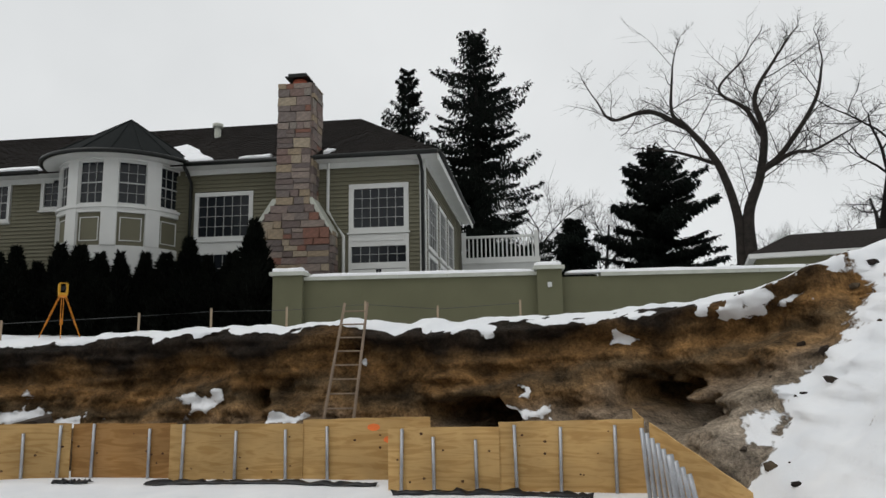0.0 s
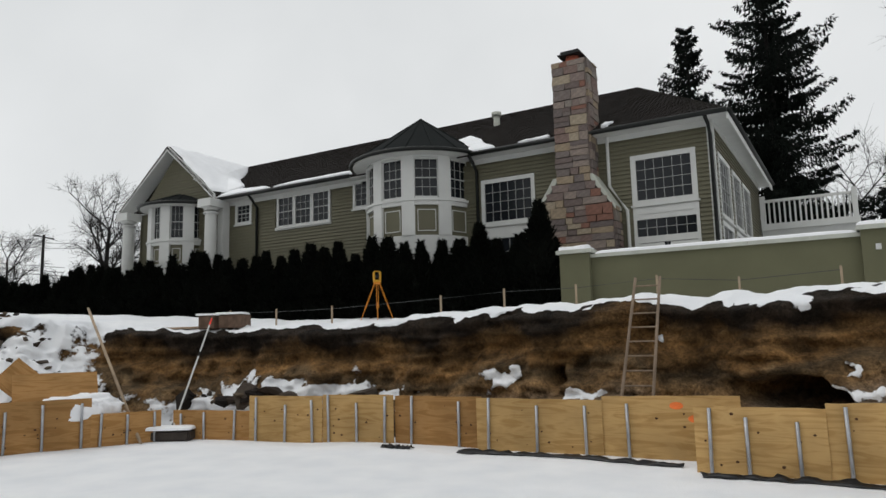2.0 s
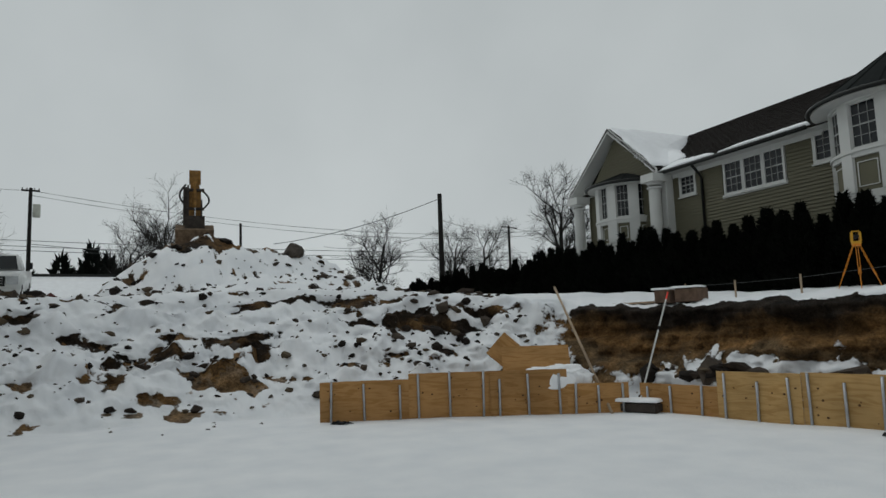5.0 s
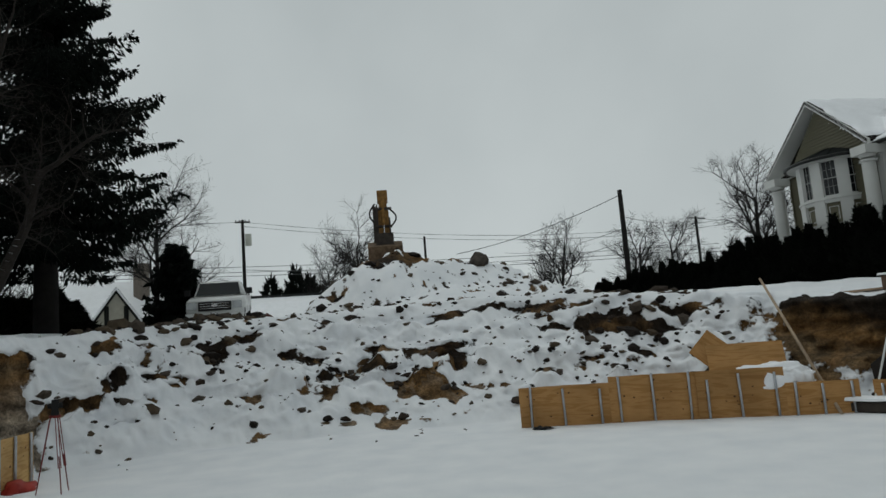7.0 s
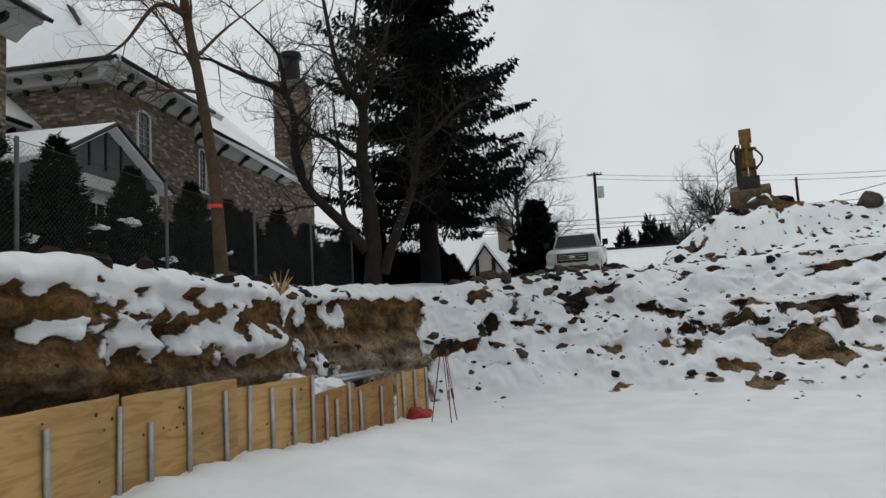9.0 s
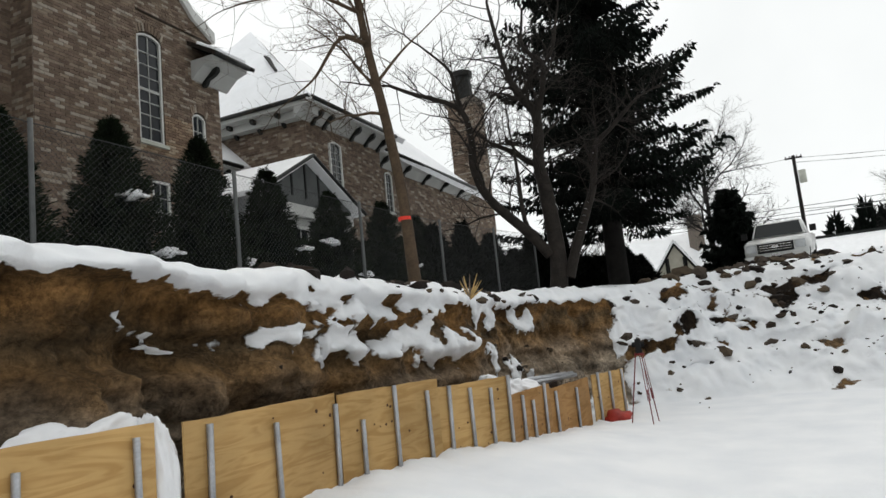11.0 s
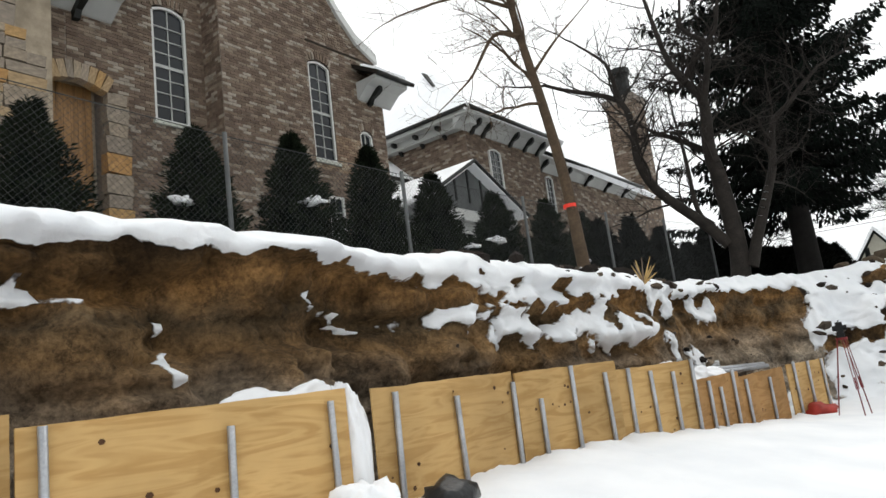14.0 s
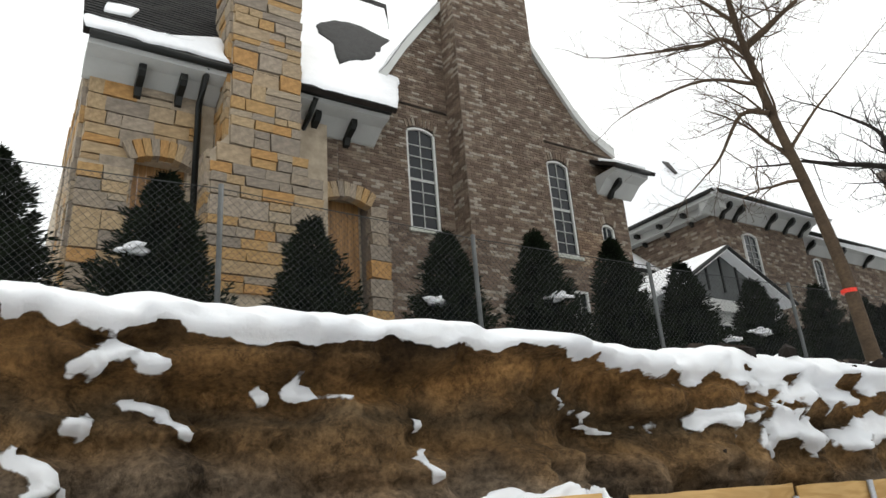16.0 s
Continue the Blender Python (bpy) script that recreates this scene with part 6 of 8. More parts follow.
def columnar(name, h, r, n, mat, seed, tip=0.5, size=0.10):
    """A dense columnar evergreen: short upward sprays all round an uneven core."""
    rng = random.Random(seed)
    verts, faces = [], []
    prof = lambda f: (1 - f ** 1.6) * (0.75 + 0.25 * math.sin(min(1, f * 3) * 1.57)) * (1 if f < tip else 1 - 0.35 * (f - tip) / (1 - tip))
    lobes = [(rng.uniform(0, 6.28), rng.uniform(0.1, 0.25), rng.uniform(0, 6)) for _ in range(4)]
    for i in range(n):
        f = 1 - rng.random() ** 0.75
        a = rng.uniform(0, 2 * math.pi)
        tuft = 1 + 0.55 * fbm(1.7 * math.cos(a) + seed, 1.7 * math.sin(a), f * h * 2.2, 3)
        q = r * prof(f) * (1 + sum(k * math.sin(2 * a + b + c * f) for b, k, c in lobes) * 0.5) * tuft * rng.uniform(0.5, 1.06)
        p = Vector((q * math.cos(a), q * math.sin(a), h * f))
        d = Vector((math.cos(a) * 0.8, math.sin(a) * 0.8, rng.uniform(0.1, 1.4))).normalized()
        blade(verts, faces, p, d, size * rng.uniform(0.18, 0.42), size * rng.uniform(1.2, 2.8), Vector((rng.uniform(-1, 1), rng.uniform(-1, 1), 0.3)))
    return leaf_mesh(name, verts, faces, mat)


# solid filler body that stands inside the sprays of a crown
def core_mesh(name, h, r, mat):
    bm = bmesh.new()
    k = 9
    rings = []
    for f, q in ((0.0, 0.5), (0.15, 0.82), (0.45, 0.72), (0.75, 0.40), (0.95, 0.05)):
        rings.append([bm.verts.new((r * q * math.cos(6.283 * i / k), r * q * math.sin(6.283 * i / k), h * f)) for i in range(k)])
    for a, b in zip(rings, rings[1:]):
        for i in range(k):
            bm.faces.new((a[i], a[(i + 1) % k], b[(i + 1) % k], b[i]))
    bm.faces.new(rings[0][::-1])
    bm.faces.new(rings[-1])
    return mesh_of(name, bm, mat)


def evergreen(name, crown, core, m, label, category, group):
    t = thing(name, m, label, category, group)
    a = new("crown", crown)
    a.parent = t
    b = new("crown_core", core)
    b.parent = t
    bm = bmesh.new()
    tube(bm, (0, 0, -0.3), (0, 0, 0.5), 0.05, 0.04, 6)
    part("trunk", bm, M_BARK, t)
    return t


HEDGE = [(columnar("crown", 2.4, 0.62, 4600, M_HEDGE, 50 + k, tip=0.6, size=0.085), core_mesh("crown_core", 2.36, 0.52, M_HEDGE)) for k in range(3)]
rng = random.Random(5)


def hedge_row():
    """Arborvitae screening the green house, standing along its front."""
    n = 0
    for i in range(66):
        u = -4.3 - i * 0.64
        w = -2.55 + 0.1 * rng.uniform(-1, 1)
        z = 2.55
        tall = 4.95 + rng.uniform(-0.38, 0.22)
        if u > -4.9:
            tall = 5.2
        elif u > -7.9:
            tall = 5.55 + rng.uniform(-0.05, 0.1)
        elif u < -20:
            tall += 0.15
        crown, core = HEDGE[i % 3]
        c, s = math.cos(radians(-7)), math.sin(radians(-7))
        x, y = 2.498 + u * c - w * s, 20.347 + u * s + w * c
        if u > -7.0:
            continue
        k = (tall + 0.22 - z) / 2.4
        t = evergreen("arborvitae", crown, core, pose(x, y, z, 0, 0, rng.uniform(0, 360)) @ Matrix.Diagonal((rng.uniform(0.85, 1.2), rng.uniform(0.9, 1.15), k, 1)), "dark columnar arborvitae in a screening hedge", "hedge tree", "arborvitae hedge")


hedge_row()


def limb_tree(name, m, height, trunk_r, seed, mat, label, levels=5, spread=0.55, first=0.35, forks=3, up=0.25, lean=(0, 0), group="", curl=0.22, minr=0.006, limbs=(), snowy=()):
    """A bare deciduous tree: tapering limbs that fork down to fine twigs. limbs: main limbs, each a run of (along, up) with its two radii."""
    r0 = random.Random(seed)
    t = thing(name, m, label, "tree", group)
    V, F = [[], []], [[], []]

    def seg(k, a, b, ra, rb, sides):
        vs, fs = V[k], F[k]
        d = (b - a)
        if d.length < 1e-5:
            return
        d.normalize()
        s = d.cross(Vector((0, 0, 1)) if abs(d.z) < 0.9 else Vector((1, 0, 0))).normalized()
        q = d.cross(s)
        o = len(vs)
        for c, r in ((a, ra), (b, rb)):
            for i in range(sides):
                an = 6.2832 * i / sides
                vs.append(tuple(c + (s * math.cos(an) + q * math.sin(an)) * r))
        for i in range(sides):
            j = (i + 1) % sides
            fs.append((o + i, o + j, o + sides + j, o + sides + i))

    def grow(p, d, length, r, level):
        n = 6 if level == 0 else 5 if level < 3 else 3
        sides = 9 if level == 0 else 6 if level < 3 else 3
        step = length / n
        start = first if level == 0 else 0.25
        for i in range(n):
            f = (i + 1) / n
            wob = Vector((r0.gauss(0, 1), r0.gauss(0, 1), r0.gauss(0, 0.6))) * curl * (0.35 if level == 0 else 1.0)
            d = (d + wob * 0.55 + Vector((0, 0, up * (0.3 if level < 2 else 0.12)))).normalized()
            q = p + d * step
            ra, rb = r * (1 - 0.62 * i / n), r * (1 - 0.62 * f)
            seg(0 if level < 2 else 1, p, q, ra, rb, sides)
            p = q
            if level < levels and f > start and r > minr:
                for _ in range(forks if level > 0 else forks - 1):
                    if r0.random() < (0.75 if level < 3 else 0.62):
                        a = r0.uniform(0, 6.2832)
                        s = d.cross(Vector((0, 0, 1)) if abs(d.z) < 0.95 else Vector((1, 0, 0))).normalized()
                        o = (s * math.cos(a) + d.cross(s) * math.sin(a))
                        nd = (d * (1 - spread) + o * spread + Vector((0, 0, 0.12))).normalized()
                        grow(p, nd, length * r0.uniform(0.42, 0.68) * (1.05 - 0.35 * f), max(minr * 0.7, rb * r0.uniform(0.45, 0.7)), level + 1)

    for no, (pts, ra, rb) in enumerate(limbs):
        if no:
            V.append([])
            F.append([])
        own = len(V) - 1 if no else 0
        lean_y = r0.uniform(-0.45, 0.45) if no else 0.0
        ctl = [Vector((u, lean_y * abs(u - pts[0][0]) + 0.12 * r0.gauss(0, 1) * (0 if k == 0 else min(1.0, ra * 4)), w)) for k, (u, w) in enumerate(pts)]
        ctl = [ctl[0] * 2 - ctl[1]] + ctl + [ctl[-1] * 2 - ctl[-2]]
        line = []
        for k in range(1, len(ctl) - 2):
            p0, p1, p2, p3 = ctl[k - 1:k + 3]
            for j in range(5):
                x = j / 5
                line.append(0.5 * (p1 * 2 + (p2 - p0) * x + (p0 * 2 - p1 * 5 + p2 * 4 - p3) * x * x + (p1 * 3 - p0 - p2 * 3 + p3) * x ** 3))
        line.append(ctl[-2])
        total = sum((b - a).length for a, b in zip(line, line[1:]))
        for k, (a, b) in enumerate(zip(line, line[1:])):
            f, g = k / (len(line) - 1), (k + 1) / (len(line) - 1)
            r1, r2 = ra + (rb - ra) * f, ra + (rb - ra) * g
            seg(own, a, b, r1, r2, 9)
            if b.z > first * height and (g > 0.3 or no) and r0.random() < 0.8:
                d = (b - a).normalized()
                o = Vector((r0.gauss(0, 1), r0.gauss(0, 1), r0.gauss(0, 0.6))).normalized()
                grow(b, (d * 0.45 + o * 0.75 + Vector((0, 0, 0.25))).normalized(), (0.08 * height + 0.09 * total) * r0.uniform(0.6, 1.15), max(minr, min(r2 * 0.36, 0.035)), 2)
        grow(line[-1], (line[-1] - line[-2]).normalized(), 0.09 * height, rb, 2)
        if no in snowy:
            bm = bmesh.new()
            k0, k1 = int(len(line) * 0.12), int(len(line) * 0.62)
            pipe(bm, [q + Vector((0, 0, (ra + (rb - ra) * k / len(line)) * 0.80)) for k, q in enumerate(line) if k0 <= k <= k1], 0.055, 6)
            part("limb_snow", bm, M_SNOW, t, "snow lying along the limb", smooth=True)
    if not limbs:
        grow(Vector((0, 0, -0.3)), Vector((lean[0], lean[1], 1)).normalized(), height * 0.62, trunk_r, 0)
    for nm, k in [("trunk", 0), ("twig_growth", 1)] + [("limb", k) for k in range(2, len(V))]:
        me = bpy.data.meshes.new(nm)
        me.from_pydata(V[k], [], F[k])
        me.materials.append(mat)
        me.polygons.foreach_set("use_smooth", [True] * len(me.polygons))
        o = new(nm, me)
        o.parent = t
        if k == 1:
            o["kind"] = "stuff"
    return t


def spruce(name, m, h, r, seed, label, droop=0.55, dens=1.0, low=0.08, power=0.75, leaf=1.0):
    """A spruce: whorls of boughs that sag and turn up at the tip, hung with curtains of needle sprays."""
    r0 = random.Random(seed)
    t = thing(name, m, label, "tree")
    bm = bmesh.new()
    tube(bm, (0, 0, -0.4), (0, 0, h * 0.6), 0.02 * h, 0.011 * h, 9)
    tube(bm, (0, 0, h * 0.6), (0, 0, h * 0.98), 0.011 * h, 0.02, 7)
    part("trunk", bm, M_BARK, t, smooth=True)
    verts, faces, bv, bf = [], [], [], []
    whorls = max(14, int(h / 0.46))
    for w in range(whorls):
        f = low + (0.99 - low) * w / (whorls - 1)
        reach = r * (1 - f) ** power
        for i in range(int((5 + 5 * (1 - f)) * dens)):
            a = r0.uniform(0, 6.2832)
            z = h * f + r0.gauss(0, 0.10)
            L = (reach * r0.uniform(0.55, 1.12) + 0.25) * (1 + 0.45 * fbm(1.6 * math.cos(a) + seed, 1.6 * math.sin(a), f * 9, 2))
            out, side = Vector((math.cos(a), math.sin(a), 0)), Vector((-math.sin(a), math.cos(a), 0))
            sag, lift = droop * (1.05 - f) + r0.uniform(-0.08, 0.08), 0.55 * droop + 0.25 * f
            n = max(5, int(L / 0.20))
            p = Vector((0, 0, z))
            for k in range(n):
                u = (k + 1) / n
                q = Vector((0, 0, z)) + out * L * u + Vector((0, 0, L * (lift * u * u - sag * u + 0.12 * f * u)))
                o = len(bv)
                g = side * 0.022 * (1.2 - u)
                bv += [tuple(p - g), tuple(p + g), tuple(q + g), tuple(q - g)]
                bf.append((o, o + 1, o + 2, o + 3))
                wide = min(0.75, 0.26 * L) * math.sin(0.5 + 2.3 * u) + 0.05
                for _ in range(17):
                    e = r0.choice((-1, 1))
                    st = p.lerp(q, r0.random()) + side * e * r0.uniform(0, wide) + Vector((0, 0, -0.10 * r0.random()))
                    sd = (side * e * r0.uniform(0.2, 1.0) + out * r0.uniform(0.1, 0.9) + Vector((0, 0, r0.uniform(-2.2, 0.1)))).normalized()
                    blade(verts, faces, st, sd, leaf * r0.uniform(0.035, 0.065), leaf * r0.uniform(0.16, 0.36), Vector((r0.uniform(-1, 1), r0.uniform(-1, 1), 0.6)))
                p = q
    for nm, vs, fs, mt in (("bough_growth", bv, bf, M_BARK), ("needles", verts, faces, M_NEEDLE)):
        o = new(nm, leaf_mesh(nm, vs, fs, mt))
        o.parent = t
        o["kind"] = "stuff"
    return t


def at(az, dist, z=None):
    """A place by its bearing from the middle of the walk: degrees left of north and metres."""
    x, y = -math.sin(radians(az)) * dist, math.cos(radians(az)) * dist
    return x, y, (drop_to(x, y) if z is None else z)


x, y, z = at(-2.6, 42, 2.8)
spruce("spruce", pose(x, y, z), 19.6, 6.0, 61, "tall dark spruce standing behind the green house", 0.36, 0.75, 0.16, 0.60, 1.0)
x, y, z = at(3.2, 43, 2.8)
spruce("spruce", pose(x, y, z), 17.6, 3.2, 62, "slim dark spruce standing behind the green house", 0.30, 0.75, 0.2, 0.7, 1.0)
x, y, z = at(-17.2, 46, 2.6)
spruce("pine_tree", pose(x, y, z), 12.2, 4.6, 63, "broad dark evergreen behind the garden wall", 0.12, 1.2, 0.05, 0.42, 1.3)
x, y, z = at(-10.2, 44, 2.4)
spruce("pine_tree", pose(x, y, z), 8.0, 2.6, 64, "small conical evergreen behind the garden wall", 0.2, 1.0, 0.03, 0.7, 1.6)
x, y, z = at(103.2, 26.5, 2.9)
spruce("spruce", pose(x, y, z), 20.0, 4.0, 65, "huge dark spruce with hanging boughs beside the brick house", 0.66, 1.15, 0.17, 0.60, 0.95)
x, y, z = at(94.6, 30, 2.9)
spruce("spruce", pose(x, y, z), 3.7, 1.3, 66, "young dark spruce behind the parked pickup", 0.3, 1.2, 0.03, 0.8, 1.2)
TREES = [(-31.5, 42, 2.6, 17.0, 0.32, 72, 5), (-7.6, 55, 2.6, 16.0, 0.2, 73, 5), (-12.2, 58, 2.6, 16.5, 0.2, 74, 5), (-24.5, 62, 2.6, 12, 0.2, 75, 4),
         (49.6, 58, 2.8, 14.0, 0.3, 76, 5), (55.5, 75, 2.8, 13.0, 0.2, 77, 4), (57.8, 72, 2.8, 12.5, 0.2, 78, 5), (64.5, 75, 2.8, 14.0, 0.25, 79, 5), (80.5, 75, 2.8, 16.0, 0.25, 80, 5), (82.5, 82, 2.8, 14, 0.25, 81, 4), (96.2, 45, 2.9, 13, 0.2, 82, 5), (-29, 60, 2.6, 12, 0.2, 83, 4), (106, 60, 2.9, 14, 0.2, 84, 4)]
for az, d, z, h, r, s, lv in TREES:
    x, y, _ = at(az, d, z)
    limb_tree("bare_tree", pose(x, y, z), h, r, s, M_BARK, "leafless winter tree with fine spreading twigs" if d > 45 else "tall leafless tree with forked spreading limbs", lv, 0.60 if d < 45 else 0.56, 0.22 if d < 45 else 0.10, 3 if d < 45 else 4, 0.16, minr=0.014 if d > 45 else 0.009, curl=0.26)
# the old spreading tree behind the garden wall
limb_tree("bare_tree", pose(15.89, 36.71, 2.6, 0, 0, -23.4), 20.0, 0.4, 171, M_GREYBARK, "tall leafless tree with forked spreading limbs", 5, 0.60, 0.33, 3, 0.16, minr=0.011, curl=0.26, limbs=[
    ([(0.1, -0.3), (0.1, 4.0), (0.12, 6.7), (0.83, 8.7), (1.2, 11.0), (0.9, 13.1), (2.2, 15.3)], 0.40, 0.07), ([(0.85, 8.9), (2.0, 9.8), (3.7, 12.3), (4.25, 14.4)], 0.20, 0.05), ([(1.1, 10.9), (0.4, 12.6), (-0.9, 14.1), (0.5, 15.4)], 0.15, 0.04),
    ([(-0.25, -0.3), (-0.35, 4.0), (-0.43, 6.7), (-1.2, 9.6), (-2.7, 11.9), (-3.4, 12.9), (-3.2, 15.5)], 0.34, 0.05), ([(-2.7, 11.9), (-4.6, 12.9), (-6.5, 12.5), (-7.3, 13.7)], 0.16, 0.04), ([(-1.2, 9.6), (-3.2, 10.7), (-5.0, 11.3)], 0.12, 0.03), ([(0.85, 8.9), (2.4, 9.6), (3.4, 9.6), (5.0, 10.3)], 0.15, 0.04)])
# trees on the south bank
limb_tree("bare_tree", pose(-10.2, -5.75, drop_to(-10.2, -5.75), 0, 0, 119), 12.0, 0.125, 91, M_BARKW, "slender brown leafless tree tied with a red band", 5, 0.6, 0.2, 3, 0.10, minr=0.0045, curl=0.30, limbs=[
    ([(0.10, -0.3), (0.06, 0.4), (0.0, 1.5), (-0.17, 2.85), (-0.36, 4.1), (-0.49, 5.3), (-0.56, 6.4), (-0.50, 8.0)], 0.112, 0.035), ([(-0.42, 5.1), (-0.77, 5.7), (-1.2, 5.8), (-1.9, 6.05), (-2.8, 6.4)], 0.05, 0.012), ([(-0.38, 4.1), (-0.8, 4.25), (-1.26, 3.7), (-1.6, 3.45)], 0.045, 0.012),
    ([(-0.25, 3.4), (0.2, 3.9), (0.6, 4.25)], 0.03, 0.010), ([(-0.5, 5.4), (0.05, 5.8), (0.6, 6.3), (0.9, 7.4)], 0.055, 0.016), ([(-0.43, 4.65), (-1.25, 5.15), (-2.3, 5.3), (-2.85, 5.25)], 0.035, 0.010), ([(-0.55, 5.9), (-1.0, 6.5), (-1.5, 7.1)], 0.04, 0.012)])
limb_tree("bare_tree", pose(-20.07, -6.5, 2.9, 0, 0, 107.6), 16.0, 0.36, 92, M_GREYBARK, "old dark leafless tree with low twisted limbs dusted by snow", 5, 0.66, 0.14, 3, 0.10, curl=0.34, minr=0.009, snowy=(1, 3), limbs=[
    ([(-0.03, -0.2), (0.1, 1.15), (-0.02, 3.0), (-0.13, 3.95), (-0.04, 5.4), (-0.48, 6.05), (-0.8, 7.0), (-1.1, 8.9)], 0.28, 0.05), ([(-0.1, 1.2), (-0.65, 1.9), (-1.67, 3.0), (-2.02, 3.95), (-2.0, 4.9), (-2.3, 5.8), (-3.6, 6.3), (-4.1, 6.5)], 0.17, 0.04), ([(-0.2, 3.9), (-1.0, 4.55), (-1.6, 5.0), (-2.4, 5.9)], 0.09, 0.03),
    ([(0.35, 0.5), (0.6, 1.2), (1.0, 2.2), (1.35, 3.1), (1.58, 4.3), (2.1, 4.8), (2.8, 5.5)], 0.17, 0.045), ([(-0.05, 5.2), (0.33, 6.8), (-0.2, 7.6), (-0.1, 8.8)], 0.10, 0.03), ([(-0.4, 1.8), (-0.73, 2.3), (-0.8, 4.0), (-0.9, 5.2)], 0.09, 0.03), ([(-0.48, 6.0), (0.06, 6.75), (0.63, 7.2), (0.9, 8.3)], 0.09, 0.03), ([(-2.3, 5.8), (-2.4, 6.8), (-2.6, 7.4), (-3.4, 8.3)], 0.08, 0.03)])
bm = bmesh.new()
tube(bm, (0, 0, 0), (0, 0, 0.055), 0.109, 0.108, 14)
tagged(part("marker_band", bm, M_RED, None, m=pose(-10.20, -5.74, 3.86)), "bright red plastic band tied round the trunk", "tape")

# ---- chain-link fence and young thujas on the south bank ----
def chain_fence():
    H = thing("chain_link_fence", None, "chain-link fence with steel posts along the snowy bank", "fence")
    posts = [4.3, 1.2, -2.0, -5.2, -8.3, -11.6, -14.9, -18.1, -21.3]
    zs = {x: drop_to(x, -7.5) - 0.03 for x in posts}
    for x in posts:
        bm = bmesh.new()
        tube(bm, (x, -7.5, zs[x] - 0.4), (x + 0.02, -7.5, zs[x] + 1.90), 0.03, None, 8)
        part("post", bm, M_POST, H, "dull steel fence post", smooth=True)
    verts, faces = [], []

    def wire(p, q, r=0.0016):
        k = len(verts)
        d = (q - p).normalized()
        s = Vector((-d.z, 0, d.x)) * r
        for c in (p, q):
            verts.extend((tuple(c + s), tuple(c - s), tuple(c + Vector((0, r * 1.6, 0)))))
        faces.extend(((k, k + 1, k + 4, k + 3), (k + 1, k + 2, k + 5, k + 4), (k + 2, k, k + 3, k + 5)))

    for x0, x1 in zip(posts[1:], posts):
        a, b = zs[x0], zs[x1]
        h, step = 1.86, 0.08
        n = int((x1 - x0 + h) / step)
        for i in range(n):
            s = i * step
            for sgn in (1, -1):
                # diagonal across the bay, clipped to its edges
                xa, xb = max(0.0, s - h), min(s, x1 - x0)
                if xb - xa < 0.03:
                    continue
                za, zb = s - xa, s - xb
                if sgn < 0:
                    pa, pb = (x1 - xa, za), (x1 - xb, zb)
                else:
                    pa, pb = (x0 + xa, za), (x0 + xb, zb)
                f = lambda x: a + (b - a) * (x - x0) / (x1 - x0) - 0.02
                wire(Vector((pa[0], -7.5, f(pa[0]) + pa[1])), Vector((pb[0], -7.5, f(pb[0]) + pb[1])))
        bm = bmesh.new()
        tube(bm, (x0, -7.5, a + 1.85), (x1, -7.5, b + 1.85), 0.006, None, 5)
        part("top_wire", bm, M_FENCE, H)
    me = bpy.data.meshes.new("wire_mesh")
    me.from_pydata(verts, [], faces)
    me.materials.append(M_CHAIN)
    o = new("wire_mesh", me)
    o.parent = H
    o["kind"] = "stuff"
    o["label"] = "diamond mesh of thin dark wire"


chain_fence()

def feathery(name, h, r, mat, seed, boughs=520):
    """A young conical evergreen: upswept boughs, each a tuft of fine sprays."""
    r0 = random.Random(seed)
    verts, faces = [], []
    for i in range(boughs):
        f = 0.02 + 0.97 * (i + r0.random()) / boughs
        f = f ** 1.15
        a = r0.uniform(0, 6.2832)
        wide = r * (1 - f) ** 0.82 * (0.72 + 0.28 * smoothstep(0.0, 0.12, f)) + 0.03
        L = wide * r0.uniform(0.72, 1.10) * (1 + 0.30 * fbm(1.5 * math.cos(a) + seed, 1.5 * math.sin(a), f * 5, 2))
        d = Vector((math.cos(a), math.sin(a), r0.uniform(0.25, 0.75))).normalized()
        tip = Vector((0, 0, h * f - 0.25 * L)) + d * L
        side = Vector((-math.sin(a), math.cos(a), 0))
        for k in range(34):
            u = r0.random() ** 0.6
            p = tip - d * (0.42 * L + 0.05) * (1 - u)
            p += side * r0.gauss(0, 0.055) * (1.15 - u) + Vector((0, 0, r0.gauss(0, 0.035)))
            q = (d + side * r0.uniform(-0.9, 0.9) + Vector((0, 0, r0.uniform(-0.35, 0.45)))).normalized()
            blade(verts, faces, p, q, r0.uniform(0.006, 0.013), r0.uniform(0.05, 0.12), Vector((r0.uniform(-1, 1), r0.uniform(-1, 1), 0.4)))
    for k in range(14):
        blade(verts, faces, Vector((0, 0, h * (0.95 + 0.003 * k))), Vector((r0.uniform(-0.4, 0.4), r0.uniform(-0.4, 0.4), 1)).normalized(), 0.012, 0.16, Vector((1, 0.3, 0)))
    return leaf_mesh(name, verts, faces, mat)


